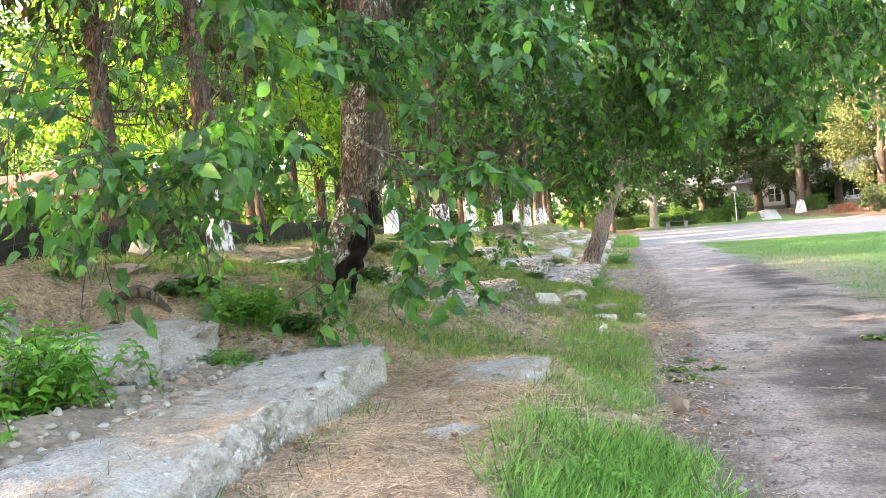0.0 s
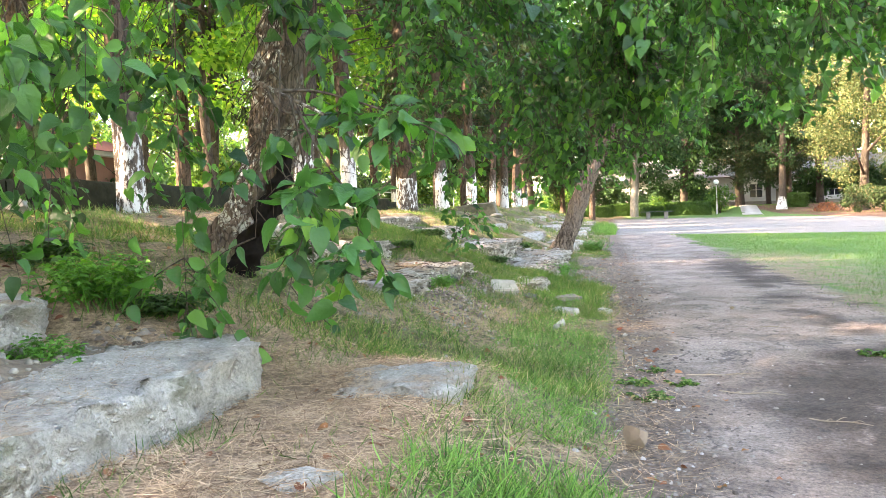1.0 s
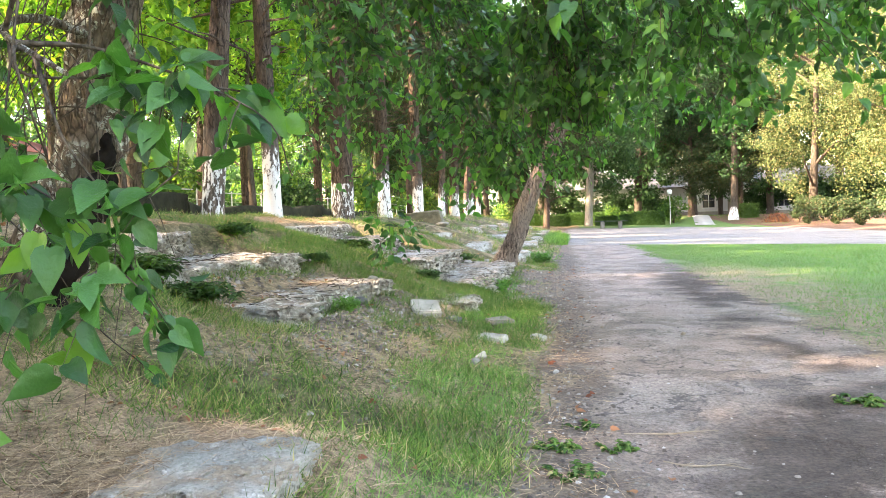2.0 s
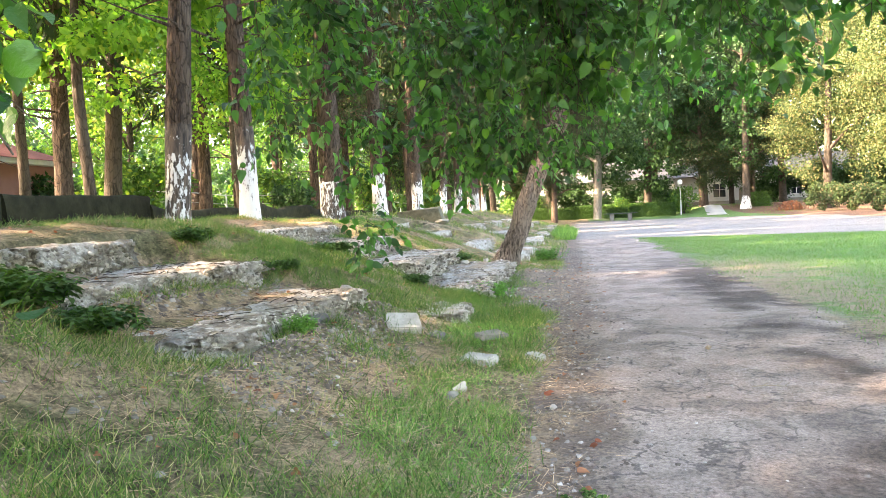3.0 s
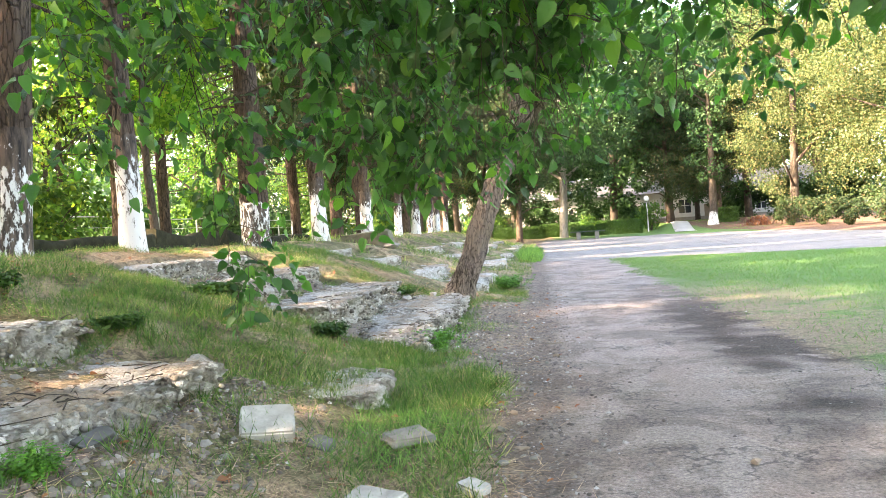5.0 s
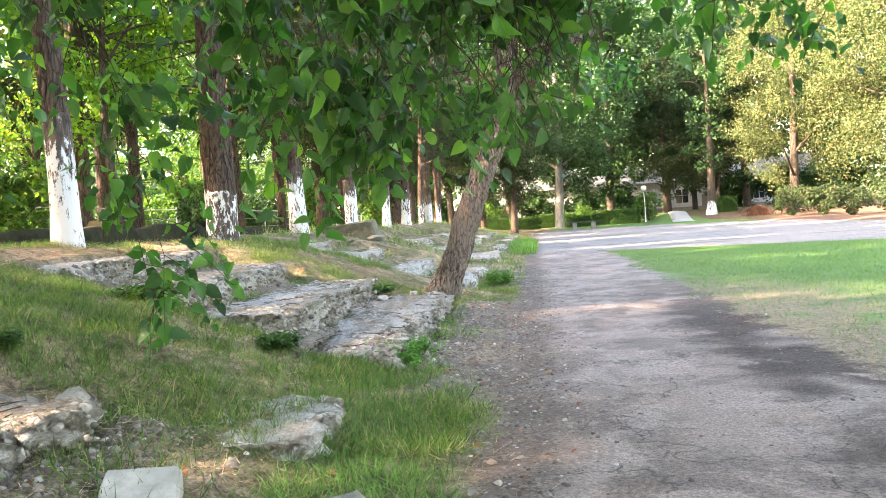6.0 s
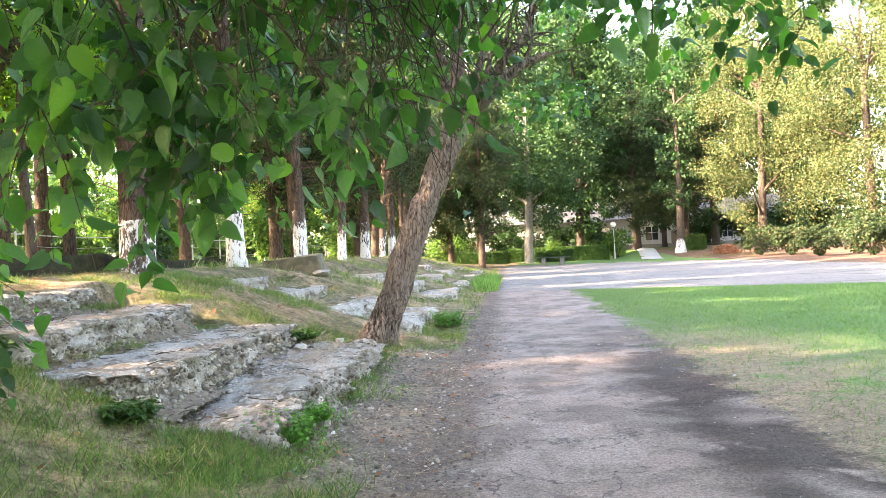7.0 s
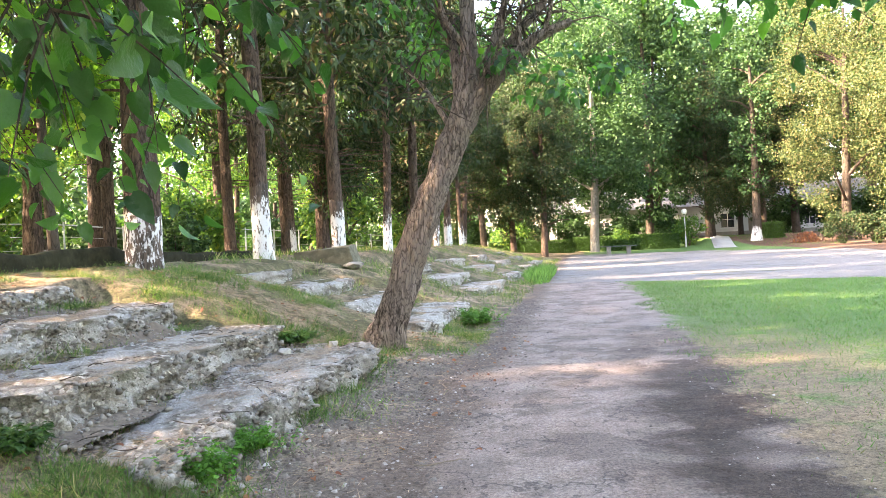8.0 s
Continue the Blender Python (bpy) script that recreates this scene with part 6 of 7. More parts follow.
def lamp_post():
    z = float(zg(10.5, 82))
    root = empty("street_lamp", (10.55, 82.0, z), "white park lamp post with a milk-glass globe", "lamp")
    make("pole", tubes_tri([tube([(0, 0, -0.2), (0, 0, 1.6), (-0.05, 0, 3.05)], [0.07, 0.045, 0.035], 8, 10)]), PAINT_W, root, smooth_shade=True)
    part("collar", boxed(-0.13, 0.03, -0.08, 0.08, 3.03, 3.13, bev=0.02), PAINT_D, root)
    bm = bmesh.new()
    bmesh.ops.create_uvsphere(bm, u_segments=20, v_segments=14, radius=0.26)
    bmesh.ops.translate(bm, verts=bm.verts, vec=(-0.05, 0, 3.35))
    part("globe", bm, GLOBE, root, "milk-glass globe", True)


lamp_post()


def window(root, x, y, z, w, h, name="window", out=-1):
    win = empty(name, (x, y, z), "", "")
    for key in ("label", "category"):
        if key in win:
            del win[key]
    win.parent = root
    o = out
    part("pane", boxed(-w / 2, w / 2, 0.06 * o - 0.01, 0.06 * o + 0.01, 0, h), GLASS, win)
    bm = bmesh.new()
    for a, b, c, d in ((-w / 2 - 0.08, -w / 2, -0.08, h + 0.08), (w / 2, w / 2 + 0.08, -0.08, h + 0.08), (-w / 2, w / 2, h, h + 0.08), (-w / 2, w / 2, -0.08, 0), (-0.04, 0.04, 0, h), (-w / 2, -0.04, h * 0.55, h * 0.55 + 0.05), (0.04, w / 2, h * 0.55, h * 0.55 + 0.05)):
        box(bm, a, b, min(0.02 * o, 0.12 * o), max(0.02 * o, 0.12 * o), c, d)
    part("window_frame", bm, PAINT_W, win, "white painted frame")
    part("sill", boxed(-w / 2 - 0.15, w / 2 + 0.15, min(0, 0.25 * o), max(0, 0.25 * o), -0.16, -0.08), PAINT_W, win)
    return win


def long_house():
    x0, x1, y0, y1, h = -4.0, 40.0, 118.0, 128.0, 4.2
    z = float(zg(18, 118))
    root = empty("long_house", (0, 0, z), "low white plastered building with grey roof at the park's end", "house")
    holes = [(1.2, 1.4, 1.5), (4.2, 1.4, 1.5), (8.5, 1.4, 1.5), (12.5, 1.4, 1.5), (27.5, 1.4, 1.5), (31.5, 1.4, 1.5), (36, 1.4, 1.5), (20.9, 1.7, 1.9)]
    bm = bmesh.new()
    xs = sorted([x0] + [a - w / 2 for a, w, _ in holes] + [a + w / 2 for a, w, _ in holes] + [x1])
    solid = list(zip(xs[0::2], xs[1::2]))
    for a, b in solid:
        box(bm, a, b, y0, y0 + 0.4, -0.3, h)
    for a, w, hh in holes:
        box(bm, a - w / 2, a + w / 2, y0, y0 + 0.4, -0.3, 1.1)
        box(bm, a - w / 2, a + w / 2, y0, y0 + 0.4, 1.1 + hh, h)
    box(bm, x0, x0 + 0.4, y0 + 0.4, y1, -0.3, h)
    box(bm, x1 - 0.4, x1, y0 + 0.4, y1, -0.3, h)
    box(bm, x0, x1, y1, y1 + 0.4, -0.3, h)
    part("wall", bm, PLASTER, root)
    for a, w, hh in holes:
        window(root, a, y0 + 0.15, 1.1, w, hh)
    bm = bmesh.new()
    vs = [bm.verts.new(p) for p in ((x0 - 0.6, y0 - 0.8, h), (x1 + 0.6, y0 - 0.8, h), (x1 + 0.6, (y0 + y1) / 2, h + 3.0), (x0 - 0.6, (y0 + y1) / 2, h + 3.0), (x0 - 0.6, y1 + 0.8, h), (x1 + 0.6, y1 + 0.8, h))]
    for f in ((0, 1, 2, 3), (3, 2, 5, 4), (0, 3, 4), (1, 5, 2), (0, 4, 5, 1)):
        bm.faces.new([vs[i] for i in f])
    part("roof", bm, ROOF_GREY, root, "grey sheet roof")
    part("door", boxed(23.6, 24.7, y0 - 0.05, y0 - 0.01, 0.0, 2.2), WOOD, root, "brown door")
    part("plinth", boxed(x0 - 0.1, x1 + 0.1, y0 - 0.12, y0 - 0.004, -0.3, 0.5), STONE_G, root, "grey plinth")


long_house()


def footpath():
    """A strip of paving that follows the rise of the ground."""
    n = 24
    ys = np.linspace(70.6, 117.5, n)
    xs = np.interp(ys, [70.6, 84, 117.5], [12.1, 14.0, 18.6])
    row = [np.stack([xs + dx, ys, zg(xs + dx, ys) + dz], -1) for dx, dz in ((-0.85, -0.1), (-0.85, 0.05), (0.85, 0.05), (0.85, -0.1))]
    V = np.stack(row, 1).reshape(-1, 3)
    i = np.arange(n * 4).reshape(n, 4)
    F = np.stack([i[:-1, :-1], i[:-1, 1:], i[1:, 1:], i[1:, :-1]], -1).reshape(-1, 4)
    return tagged(make("pale_footpath", [(V, F)], PAVE), "pale concrete footpath leading to the white building", "path", kind="structure")


footpath()


def brush_heap():
    r = np.random.default_rng(5)
    z = float(zg(20, 74.5))
    root = empty("brushwood_heap", (19.3, 75.6, z), "heap of cut reddish-brown branches and dead leaves", "heap")
    ch = []
    for k in range(80):
        a = np.array([r.normal() * 0.7, r.normal() * 0.5, 0])
        az = r.uniform(0, 6.28)
        L = r.uniform(0.5, 1.4)
        e = a + np.array([math.cos(az) * L * 0.6, math.sin(az) * L * 0.6, r.uniform(0.1, 1.0)])
        ch.append(tube([a, (a + e) / 2 + np.array([0, 0, 0.25]), e], [0.03, 0.025, 0.01], 5, 5, 0, k, False))
    make("branches", ch, WOOD_CUT, root)
    n = 2200
    d = unit(r.normal(size=(n, 3)))
    P = d * r.uniform(0.5, 1, (n, 1)) * np.array([1.1, 0.8, 0.85])
    P[:, 2] = np.abs(P[:, 2])
    make("dead_leaves", [leaves(P, r.normal(size=(n, 3)), 0.16 * r.uniform(0.6, 1.3, n), "rhomb", None, r)], DRYLEAF, root)


brush_heap()


# ---------------------------------------------------------------- red house and picket fence behind the wall
def red_house():
    x0, x1, y0, y1 = -36.0, -23.8, 26.0, 34.0
    z = 1.35
    root = empty("red_house", (0, 0, z), "small red plastered house with white eaves behind the wood", "house")
    bm = bmesh.new()
    h = 3.0
    for a, b in ((x0, -30.6), (-29.4, -26.4), (-25.2, x1)):
        box(bm, a, b, y0, y0 + 0.35, -0.3, h)
    for a, b in ((-30.6, -29.4), (-26.4, -25.2)):
        box(bm, a, b, y0, y0 + 0.35, -0.3, 1.0)
        box(bm, a, b, y0, y0 + 0.35, 2.3, h)
    box(bm, x1 - 0.35, x1, y0 + 0.35, y1, -0.3, h)
    box(bm, x0, x0 + 0.35, y0 + 0.35, y1, -0.3, h)
    box(bm, x0, x1, y1, y1 + 0.35, -0.3, h)
    part("wall", bm, PINK, root)
    for a in (-30.0, -25.8):
        window(root, a, y0 + 0.15, 1.0, 1.2, 1.3)
    part("eaves", boxed(x0 - 0.5, x1 + 0.5, y0 - 0.5, y1 + 0.5, h, h + 0.22, bev=0.02), PAINT_W, root, "white painted eaves")
    bm = bmesh.new()
    vs = [bm.verts.new(p) for p in ((x0 - 0.6, y0 - 0.6, h + 0.22), (x1 + 0.6, y0 - 0.6, h + 0.22), (x1 - 2.5, (y0 + y1) / 2, h + 1.7), (x0 + 2.5, (y0 + y1) / 2, h + 1.7), (x0 - 0.6, y1 + 0.6, h + 0.22), (x1 + 0.6, y1 + 0.6, h + 0.22))]
    for f in ((0, 1, 2, 3), (3, 2, 5, 4), (0, 3, 4), (1, 5, 2)):
        bm.faces.new([vs[i] for i in f])
    part("roof", bm, ROOF_RED, root, "red tiled roof")


red_house()


def picket_fence():
    root = empty("picket_fence", (0, 0, 1.4), "weathered white picket fence behind the wall", "fence")
    a, b = np.array([-26.0, 16.3]), np.array([-18.0, 21.1])
    n = 36
    bm0 = boxed(-0.05, 0.05, -0.012, 0.012, -0.1, 1.15)
    me = bpy.data.meshes.new("picket")
    bm0.to_mesh(me)
    bm0.free()
    me.materials.append(PAINT_W)
    ang = math.atan2(b[1] - a[1], b[0] - a[0])
    for k in range(n):
        p = a + (b - a) * k / (n - 1)
        ob = new("picket", me)
        ob.parent = root
        ob.matrix_basis = pose(p[0], p[1], 0.05 * math.sin(k * 2.1), 0, 2.5 * math.sin(k * 1.7), math.degrees(ang))
    L = float(np.linalg.norm(b - a))
    for zz in (0.3, 0.85):
        rail = part("rail", boxed(0, L, 0.014, 0.05, zz, zz + 0.07), WOOD, root)
        rail.matrix_basis = pose(a[0], a[1], 0, 0, 0, math.degrees(ang))


picket_fence()


def wire_fence():
    """Thin posts with two wires and a top rail, far back among the trunks."""
    a, b = np.array([-15.5, 24.0]), np.array([-12.5, 70.0])
    n = 17
    root = empty("wire_fence", (a[0], a[1], float(zg(*a))), "thin pale wire fence on posts among the trees", "fence")
    o = np.array(root.location)
    at = [a + (b - a) * k / (n - 1) for k in range(n)]
    feet = [np.array([p[0], p[1], float(zg(p[0], p[1]))]) - o for p in at]
    for k, p in enumerate(feet):
        make("post", tubes_tri([tube([p + np.array([0, 0, -0.1]), p + np.array([0, 0, 0.6]), p + np.array([0, 0, 1.32])], [0.035, 0.035, 0.03], 4, 8, 0.02, k)]), STEEL, root)
    for h in (0.5, 0.9, 1.25):
        make("wire" if h < 1.2 else "rail", [tube([p + np.array([0, 0, h - (0.03 if h < 1.2 else 0)]) for p in feet], [0.008 if h < 1.2 else 0.022] * 2, 60, 6, 0, 1, False)], STEEL, root)
    return root


wire_fence()


# ---------------------------------------------------------------- grass, needles, weeds
def cover(n, xr, yr, seed, where, near=1.0):
    """Points on the ground kept where the chance says so."""
    r = np.random.default_rng(seed)
    x = r.uniform(*xr, n)
    y = yr[0] + (yr[1] - yr[0]) * r.uniform(0, 1, n) ** near
    keep = r.uniform(0, 1, n) < where(x, y)
    x, y = x[keep], y[keep]
    return np.stack([x, y, zg(x, y) - 0.008], -1), r


def off_slab(x, y):
    k = np.ones_like(x)
    for bay, (a, b) in enumerate(BAYS):
        for row, rx in enumerate(ROW_X):
            if bay == 1 and row == 0:
                continue
            if bay == 0 and row == 0:
                k = np.where((y > 2.7) & (y < 4.0) & (x < rx - 0.05) & (x > rx - 0.8), 0, k)
                continue
            k = np.where((y > a + 0.1) & (y < b - 0.1) & (x < rx - 0.04) & (x > rx - 0.92), 0.0, k)
    return k


def blades(name, pts, r, h, shape, mat, label, lean=0.45, tuft=None):
    n = len(pts)
    hh = h * r.uniform(0.5, 1.4, n)
    if tuft is not None:
        hh = hh * tuft
    D = r.normal(size=(n, 3)) * lean * np.array([1, 1, 0.1]) + np.array([0, 0, 1])
    az = r.uniform(0, 6.28, n)
    up = np.stack([np.cos(az), np.sin(az), np.zeros(n)], -1)
    return tagged(make(name, [leaves(pts, D, hh, shape, up, r)], mat), label, "grass", kind="stuff")


def patchy(x, y, seed, f=1.4, lo=-0.3, hi=0.7):
    return sstep(wave(x, y, f, seed) + 0.5 * wave(x, y, f * 3, seed + 1), lo, hi)


def verge(x, y):
    g = patchy(x, y, 21, 1.6, -0.65, 0.55) * patchy(x, y, 25, 4.2, -1.1, 0.3) * 0.92 + 0.08
    edge = sstep(x, -0.42, -0.7)
    straw = np.where((y < 4.2) & (x < -1.35), 0.12, 1.0)                  # bare needles round the first steps
    straw = np.where((y < 3.3) & (x > -1.35) & (x < -1.05), 0.35, straw)
    straw = np.where((y > 5.7) & (y < 9.6) & (x < -1.75) & (x > -2.9), 0.22, straw)
    straw = np.where((y > 4.2) & (y < 6.6) & (x < -1.3), 0.6, straw)
    lush = np.where((x > -1.35), 1.0, 0.75)
    bare = np.where((y > 11.6) & (y < 18.5) & (x > -1.25), 0.18, 1.0)
    g = np.where((y > 9.7) & (y < 12.7) & (x > -4.2), np.maximum(g, 0.55), g)
    g = np.where((y > 3.4) & (y < 11.5) & (x > -1.25 + 0.3 * wave(x, y, 1.3, 95) + 0.2 * wave(x, y, 5.0, 96)), np.maximum(g, 0.55), g)
    return g * edge * straw * lush * bare * off_slab(x, y)


pts, r_ = cover(430000, (-6.3, -0.4), (-1.0, 22.0), 5, verge, 1.2)
blades("grass", pts, r_, 0.066, "blade", GRASS, "uneven trampled grass on the terraced bank", 0.75, 0.6 + 1.0 * patchy(pts[:, 0], pts[:, 1], 23, 2.4, -0.5, 0.9))
pts, r_ = cover(60000, (-6.3, -0.2), (22.0, 62.0), 6, verge, 1.2)
blades("grass", pts, r_, 0.16, "blade", GRASS, "grass on the far terraced bank", 0.5)
pts, r_ = cover(30000, (-1.75, -0.25), (0.6, 3.6), 7, lambda x, y: sstep(((x + 0.82) / 0.6) ** 2 + ((y - 1.75) / 1.1) ** 2, 1.1, 0.3) * (0.25 + 0.75 * patchy(x, y, 61, 5.0, -0.6, 0.6)), 1.0)
blades("tall_grass", pts, r_, 0.15, "thin", GRASS_FRESH, "tall fresh green grass tuft beside the walk", 0.72)
pts, r_ = cover(9000, (-1.5, -0.2), (31, 45), 8, lambda x, y: sstep(((x + 0.55) / 0.7) ** 2 + ((y - 38) / 5.0) ** 2, 1.1, 0.4), 1.0)
blades("tall_grass", pts, r_, 0.35, "blade", GRASS_FRESH, "tall fresh green grass tuft at the walk's far end", 0.3)
pts, r_ = cover(36000, (-3.3, -0.9), (4.2, 7.6), 15, lambda x, y: (0.05 + 0.8 * patchy(x, y, 27, 2.6, -0.2, 0.9)) * off_slab(x, y) * sstep(x, -3.3, -2.9), 1.0)
blades("grass", pts, r_, 0.085, "blade", GRASS, "longer green grass below the old mulberry", 0.7)
pts, r_ = cover(42000, (-4.4, -0.65), (9.5, 12.8), 17, lambda x, y: (0.1 + 0.9 * patchy(x, y, 29, 2.2, -0.6, 0.5)) * off_slab(x, y) * sstep(y, 9.5, 10.1) * sstep(y, 12.8, 12.3), 1.0)
blades("grass", pts, r_, 0.09, "thin", GRASS_LUSH, "lush green grass between the broken rows", 0.7)
pts, r_ = cover(52000, (-6.4, -2.9), (8.6, 17.0), 19, lambda x, y: (0.08 + 0.8 * patchy(x, y, 37, 1.7, -0.3, 0.6)) * off_slab(x, y) * sstep(x, -2.9, -3.5), 1.0)
blades("grass", pts, r_, 0.085, "thin", GRASS_LUSH, "lush green grass on the upper terrace", 0.7)
pts, r_ = cover(26000, (-1.5, -0.5), (3.2, 9.8), 18, lambda x, y: (0.05 + 0.8 * patchy(x, y, 33, 2.6, -0.4, 0.8)) * sstep(x + 0.3 * wave(x, y, 1.3, 95), -1.6, -0.95) * sstep(x, -0.5, -0.7), 1.0)
blades("grass", pts, r_, 0.085, "thin", GRASS_FRESH, "fresh green grass along the walk's edge", 0.75)
# tufts along step fronts
TUFTS = [(-1.33, 16.2), (-1.3, 15.2), (-1.3, 14.4), (-1.28, 13.5), (-1.36, 12.9), (-1.5, 12.3), (-2.2, 12.4), (-2.7, 12.4), (-3.3, 12.4), (-2.2, 0.9), (-2.2, 1.6), (-2.25, 2.3), (-2.3, -0.1), (-2.42, 14.2), (-2.4, 16.6), (-1.5, 17.5), (-2.0, 17.6), (-1.0, 17.9), (-0.9, 18.4), (-1.2, 18.6),
         (-2.38, 3.7), (-3.4, 3.6), (-3.6, 3.9), (-2.9, 3.7), (-1.3, 9.4), (-1.25, 9.9), (-1.1, 10.6), (-1.6, 11.1), (-2.3, 10.8), (-3.0, 10.6), (-0.75, 11.0), (-0.8, 10.4), (-0.85, 11.8), (-1.0, 9.5), (-1.4, 8.7), (-1.15, 7.8), (-2.6, 11.6), (-3.4, 11.4), (-2.1, 5.6), (-1.5, 5.0), (-1.9, 4.6), (-2.35, 7.4), (-3.4, 6.2), (-4.0, 11.2), (-1.35, 20.5), (-1.2, 22.5), (-1.3, 19.6)]
tr = np.random.default_rng(31)
while len(TUFTS) < 380:
    tx, ty = tr.uniform(-5.6, -0.6), tr.uniform(3.6, 21.0)
    if off_slab(np.array([tx]), np.array([ty]))[0] > 0.5 and patchy(np.array([tx]), np.array([ty]), 91, 1.1, -0.9, 0.3)[0] > tr.uniform(0, 1) and not (ty > 11.6 and ty < 18 and tx > -1.3):
        TUFTS.append((tx, ty))

tp = np.concatenate([np.stack([np.full(120, x), np.full(120, y)], -1) + tr.normal(size=(120, 2)) * np.array([0.1, 0.14]) for x, y in TUFTS])
blades("grass_tufts", np.column_stack([tp, zg(tp[:, 0], tp[:, 1]) - 0.01]), tr, 0.095, "thin", GRASS_LUSH, "fresh green grass tufts along the steps", 0.6, np.repeat(tr.uniform(0.6, 1.35, len(TUFTS)), 120))


def lawn_chance(x, y):
    edge = sstep(x + 0.2 * wave(x, y, 0.9, 15) + 0.2 * wave(x, y, 4, 16), 2.15, 2.15 + 0.25 + 0.9 * sstep(y, 19, 15))
    edge = edge * (1 - 0.75 * np.exp(-((x - 3.0) / 1.3) ** 2 - ((y - 15.5) / 3.5) ** 2))
    far = sstep(y + 0.35 * x + 0.25 * wave(x, y, 0.8, 17), 33.9, 33.3)
    worn = 1 - 0.75 * patchy(x, y, 19, 1.0, 0.0, 0.9) * sstep(x, 6.5, 2.5) * sstep(y, 22, 17)
    return edge * far * worn


pts, r_ = cover(340000, (1.8, 16.0), (3.0, 36.0), 9, lawn_chance, 1.15)
blades("lawn", pts, r_, 0.05, "short", LAWN, "short green lawn beside the walk", 0.6)
pts, r_ = cover(45000, (-20.0, 40.0), (62.0, 118.0), 10, lambda x, y: sstep(np.minimum(y + 0.2 * x - 73.2, y + 1.1 * x - 80.4), 0, 1) * sstep(20, 17, x + 0.02 * y) * (np.abs(x - np.interp(y, [70.6, 84, 117.5], [12.1, 14.0, 18.6])) > 0.95), 1.6)
blades("lawn", pts, r_, 0.13, "short", LAWN, "lawn in front of the white building", 0.6)
pts, r_ = cover(26000, (-24.0, -6.7), (2.0, 60.0), 11, lambda x, y: patchy(x, y, 41, 0.8, -0.5, 0.6), 1.0)
blades("grass", pts, r_, 0.2, "short", GRASS, "sparse grass on the woodland floor", 0.5)


def straw_chance(x, y):
    base = 0.2 + 0.75 * (1 - patchy(x, y, 21, 1.6, -0.6, 0.6))
    base = np.where((y < 4.4) & (x < -1.2), 1.0, base)
    base = np.where((y > 6.4) & (y < 10.3) & (x < -1.7), 0.4, base)
    base = np.where((y > 9.7) & (y < 12.6) & (x > -4.2), base * 0.35, base)
    base = np.where((y > 11.4) & (y < 18.5) & (x > -1.4), 0.12, base)
    return base * sstep(x, 0.05, -0.6)


pts, r_ = cover(240000, (-6.2, 0.1), (-1.0, 19.0), 12, straw_chance, 1.1)
bed_pts, _ = cover(26000, (-2.6, -1.0), (-0.6, 4.2), 14, lambda x, y: sstep(x, -0.95, -1.35) * sstep(y, 4.2, 3.7), 1.0)
pts = np.concatenate([pts, bed_pts])
n_ = len(pts)
az_ = r_.uniform(0, 6.28, n_)
pts[:, 2] = pts[:, 2] + r_.uniform(0.006, 0.04, n_)
D_ = np.stack([np.cos(az_), np.sin(az_), r_.normal(0, 0.12, n_)], -1)
tagged(make("dry_needles", [leaves(pts, D_, r_.uniform(0.05, 0.17, n_), "needle", np.tile((0.0, 0.0, 1.0), (n_, 1)) + r_.normal(size=(n_, 3)) * 0.3, r_)], STRAW), "fallen pine needles and dry straw on the bank", "needles", kind="stuff")
pts, r_ = cover(1300, (-6.0, 0.2), (-1.0, 20.0), 13, lambda x, y: np.full_like(x, 0.8), 1.0)
n_ = len(pts)
pts[:, 2] += 0.02
tagged(make("fallen_leaves", [leaves(pts, r_.normal(size=(n_, 3)) * np.array([1, 1, 0.2]), 0.05 * r_.uniform(0.5, 1.3, n_), "mulberry", np.tile((0.0, 0.0, 1.0), (n_, 1)) + r_.normal(size=(n_, 3)) * 0.4, r_)], DRYLEAF), "scattered brown fallen leaves", "leaves", kind="stuff")


def twig_litter():
    """Short dead twigs lying about on the broken steps."""
    r = np.random.default_rng(83)
    ch = []
    for k in range(170):
        x0, x1, y0, y1, z = TOPS[int(r.choice((5, 6, 8, 9, 10), p=(0.35, 0.3, 0.15, 0.1, 0.1)))]
        p = np.array([r.uniform(x0, x1), r.uniform(y0 + 0.3, y1 - 0.1), z + 0.012])
        az, L = r.uniform(0, 6.28), r.uniform(0.06, 0.3)
        d = np.array([math.cos(az), math.sin(az), 0.0]) * L
        ch.append(tube([p, p + d * 0.5 + np.array([0, 0, 0.008]) + r.normal(size=3) * 0.012, p + d], [0.0045, 0.0035, 0.002], 5, 4, 0, k, False))
    return tagged(make("dead_twigs", ch, BARK_DARK), "short dead twigs lying on the broken steps", "twigs", kind="stuff")


twig_litter()
rs = np.random.default_rng(77)
lit_p = []
for x0, x1, y0, y1, z in TOPS:
    if y0 > 18:
        continue
    k = int(1900 * (x1 - x0) * (y1 - y0) / 2)
    q = np.stack([rs.uniform(x0, x1, k), rs.uniform(y0, y1, k), np.full(k, z + 0.004)], -1)
    lit_p.append(q[rs.uniform(0, 1, k) < patchy(q[:, 0], q[:, 1], 71, 2.2, -0.6, 0.6)])
lit = np.concatenate(lit_p)
az_ = rs.uniform(0, 6.28, len(lit))
tagged(make("dry_needles", [leaves(lit, np.stack([np.cos(az_), np.sin(az_), rs.normal(0, 0.06, len(lit))], -1), rs.uniform(0.04, 0.15, len(lit)), "needle", np.tile((0.0, 0.0, 1.0), (len(lit), 1)), rs)], STRAW), "dry needles and straw lying on the steps", "needles", kind="stuff")


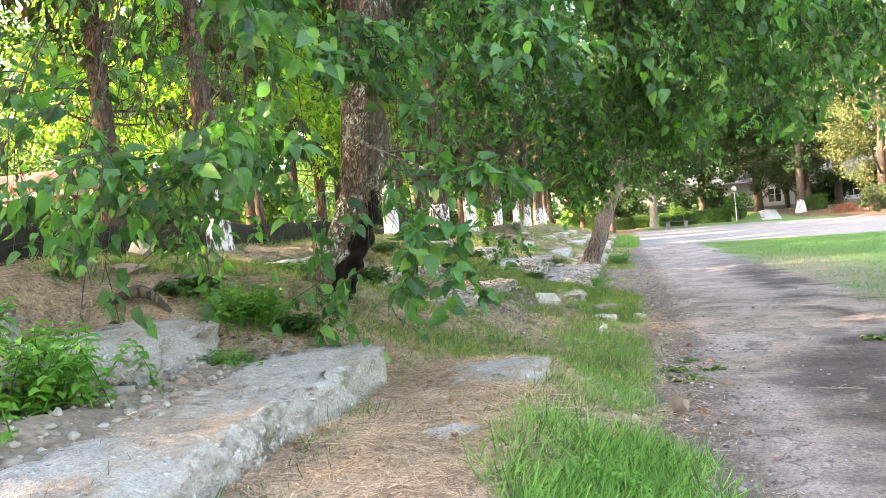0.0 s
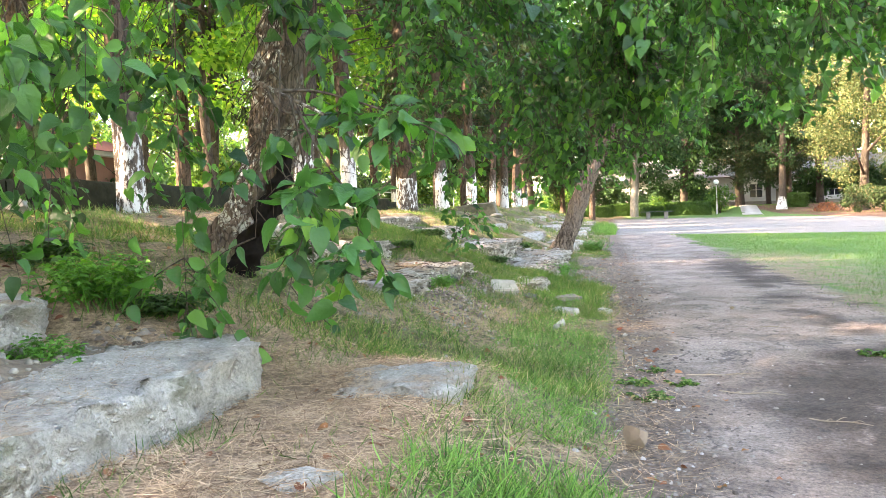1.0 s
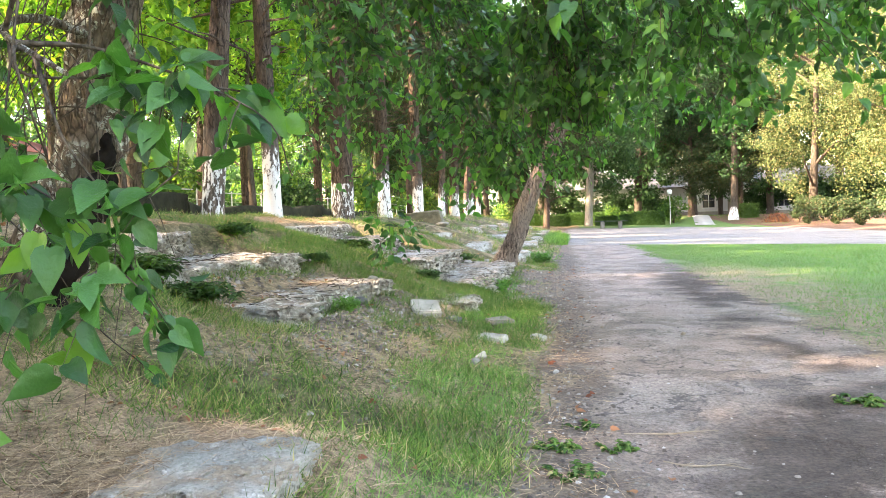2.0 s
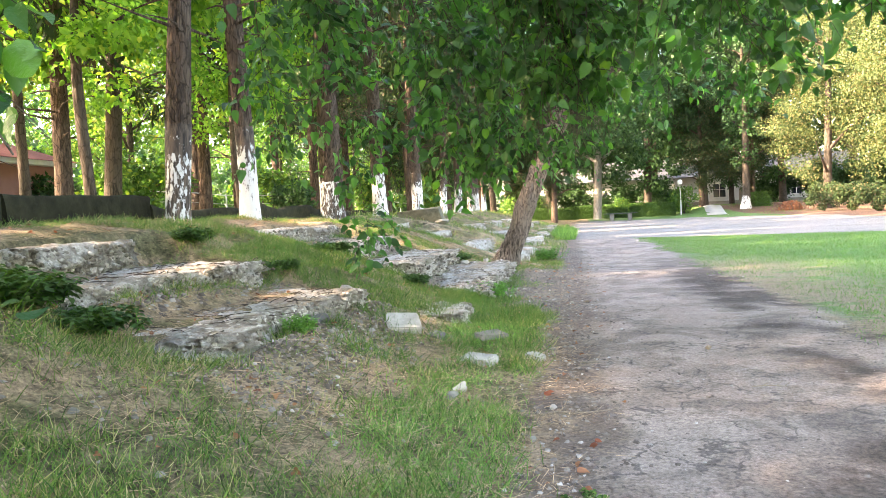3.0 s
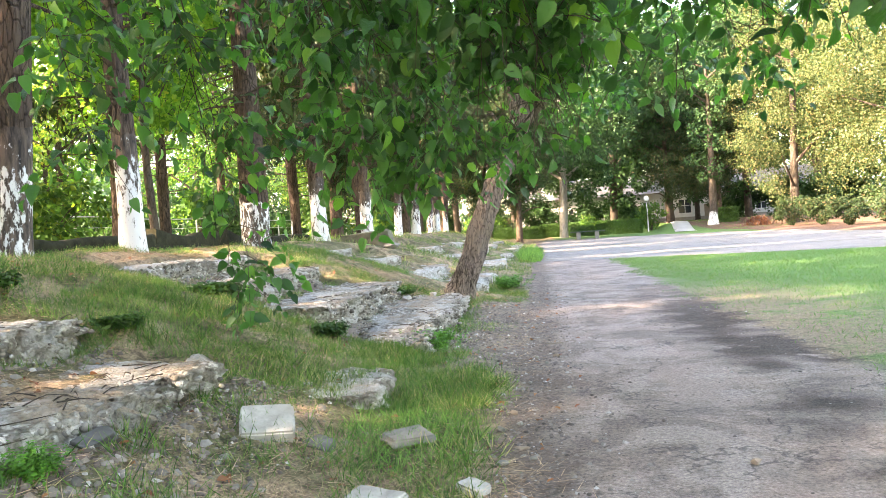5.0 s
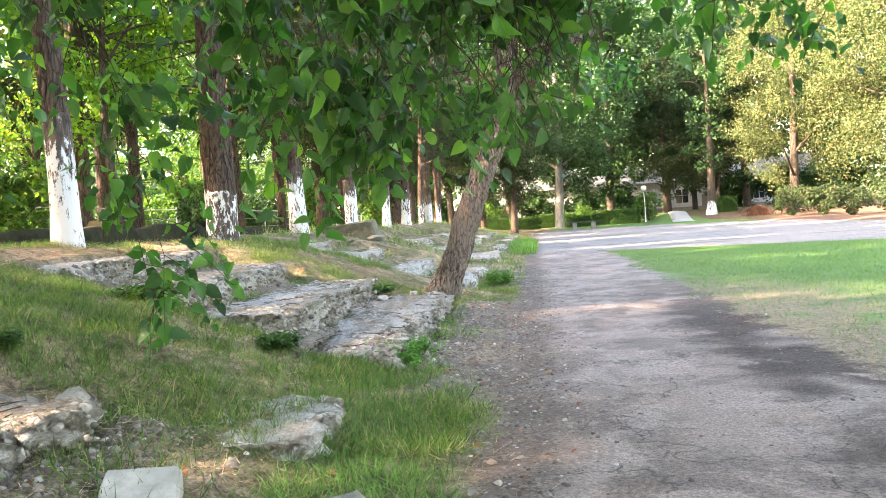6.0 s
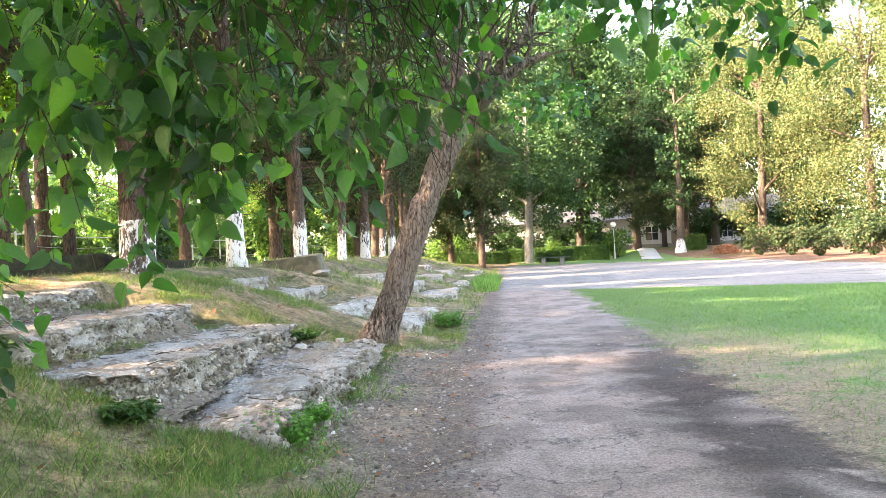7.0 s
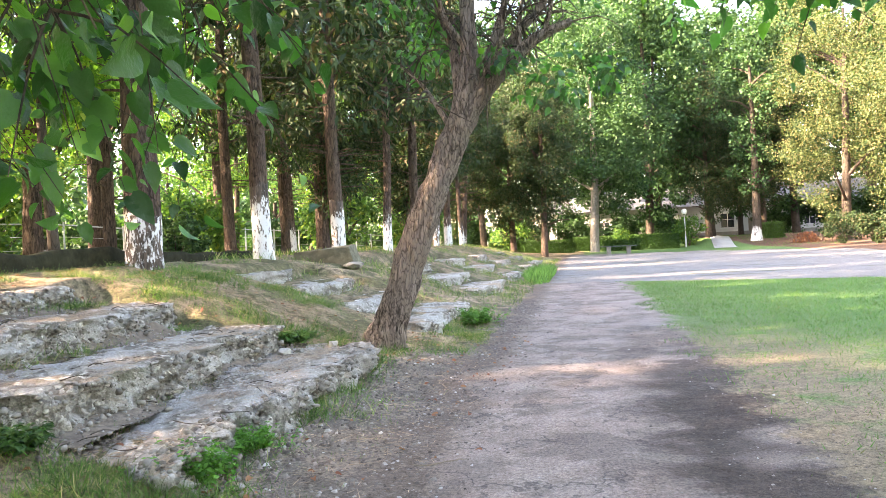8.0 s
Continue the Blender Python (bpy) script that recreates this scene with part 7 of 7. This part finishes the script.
def herb(seed, w, h, n, size, label, mat=None):
    r = np.random.default_rng(seed)
    root = empty("herb_plant", (0, 0, 0), label, "plant")
    st, lv = [], []
    for k in range(n):
        b = np.array([r.normal() * w * 0.22, r.normal() * w * 0.22, -0.02])
        az = r.uniform(0, 6.28)
        e = b + np.array([math.cos(az) * w * 0.25, math.sin(az) * w * 0.25, h * r.uniform(0.55, 1.0)])
        m = (b + e) / 2 + np.array([0, 0, 0.06 * h])
        st.append(tube([b, m, e], [0.005, 0.004, 0.002], 6, 4, 0, k, False))
        p = curve_pts([b, m, e], 9)[2:]
        for j, q in enumerate(p):
            for s in (0, math.pi):
                a2 = j * 1.57 + s + az
                d = np.array([math.cos(a2), math.sin(a2), r.uniform(-0.3, 0.25)])
                lv.append((*q, *d, size * r.uniform(0.6, 1.2) * (1.15 - 0.06 * j)))
    tagged(make("stem_mass", st, HERB, root), kind="stuff")
    A = np.array(lv)
    make("leaves", [leaves(A[:, :3], A[:, 3:6], A[:, 6], "mulberry", np.tile((0.0, 0.0, 1.0), (len(A), 1)) + r.normal(size=(len(A), 3)) * 0.3, r)], mat or HERB, root)
    return root


bush = herb(3, 0.9, 0.5, 70, 0.07, "bright green leafy herb bush growing behind the step")
put(bush, -3.55, 1.35, 0, 1.0)
again(bush, -4.0, 0.6, 80, 1.0)
again(bush, -3.3, 2.75, 30, 0.45, "small green herb in the rubble")
again(bush, -3.55, 3.55, 60, 0.7, "low green herb at the step's end")
again(bush, -1.45, 12.75, 20, 0.55, "green nettles at the foot of the step")
again(bush, -1.4, 13.4, 70, 0.4, "green nettles at the foot of the step")
again(bush, -0.95, 21.8, 70, 0.7, "dark green weed at the walk's edge")
again(bush, -2.32, 7.6, 10, 0.3, "small green weed below the step")
again(bush, -3.7, 7.5, 0, 0.4, "small green weed on the step")
nettle = herb(7, 0.4, 0.34, 16, 0.065, "young bright green nettles in the grass")
put(nettle, -0.9, 1.75, 0, 0.55)
again(nettle, -0.8, 1.6, 100, 0.5)
ivy = herb(15, 0.55, 0.2, 60, 0.075, "dark green creeping weeds at the end of the steps", LEAF_HEDGE)
put(ivy, -3.55, 6.25, 0)
for k, (x, y, s) in enumerate(((-4.0, 6.45, 1.1), (-3.1, 6.2, 0.8), (-4.6, 6.5, 1.0), (-3.75, 6.9, 0.7), (-5.0, 6.9, 1.0), (-4.3, 4.0, 0.9), (-3.3, 3.75, 0.7), (-2.45, 12.35, 0.7), (-3.6, 12.4, 0.9), (-3.5, 10.3, 0.6), (-4.7, 10.4, 0.8), (-2.5, 17.0, 0.7))):
    again(ivy, x, y, 77 * k, s)
weed = herb(9, 0.26, 0.06, 14, 0.045, "flat green weed rosette on the asphalt", GRASS_LUSH)
put(weed, 1.62, 6.15, 0, 1.0)
again(weed, -0.02, 5.05, 50, 0.7, "pile of wilted cut weeds on the walk's edge")
again(weed, -0.25, 4.6, 50, 0.9, "pile of wilted cut weeds on the walk's edge")
for k, (x, y, q) in enumerate(((-0.34, 5.0, 0.8), (-0.2, 5.5, 0.6))):
    again(weed, x, y, 70 * k, q, "pile of wilted cut weeds on the walk's edge")


def stick(ctl, rad, label, mat=WOOD):
    c = np.array(ctl, dtype=float)
    c[:, 2] += zg(c[:, 0], c[:, 1])
    return tagged(make("fallen_twig", tubes_tri([tube(c, rad, 14, 6, 0.12, 2)]), mat, smooth_shade=True), label, "twig")


for k, (x, y, az, L) in enumerate(((0.0, 5.25, 0.25, 0.55), (0.15, 4.75, 0.0, 0.4), (-0.5, 6.7, 0.3, 0.5), (0.55, 4.1, -0.4, 0.3), (-0.3, 8.1, 0.9, 0.35), (0.9, 7.4, 0.2, 0.3), (-0.2, 13.2, 0.5, 0.4))):
    r_ = random.Random(k)
    c, q = math.cos(az), math.sin(az)
    ctl = [(x + c * L * u - q * r_.uniform(-0.04, 0.04), y + q * L * u + c * r_.uniform(-0.04, 0.04), 0.006 + r_.uniform(0, 0.02)) for u in (0, 0.25, 0.5, 0.75, 1.0)]
    twig = stick(ctl, [0.0045, 0.004, 0.002], "thin dry crooked twig lying on the asphalt walk")
    for j in (1, 2, 3):
        a2 = az + r_.choice((-1, 1)) * r_.uniform(0.5, 1.0)
        p = np.array(ctl[j])
        e = p + np.array([math.cos(a2), math.sin(a2), 0.0]) * L * r_.uniform(0.15, 0.3) + np.array([0, 0, 0.015])
        br_c = np.array([p, (p + e) / 2 + np.array([0.01, 0.005, 0.01]), e])
        br_c[:, 2] += zg(br_c[:, 0], br_c[:, 1])
        make("side_twig", tubes_tri([tube(br_c, [0.0028, 0.002, 0.001], 6, 5, 0.1, j)]), WOOD, twig)
stick([(-4.6, 3.3, 0.02), (-4.35, 3.4, 0.09), (-4.05, 3.3, 0.02)], [0.04, 0.055, 0.02], "rotten brown piece of wood on the bank", BARK_DARK)
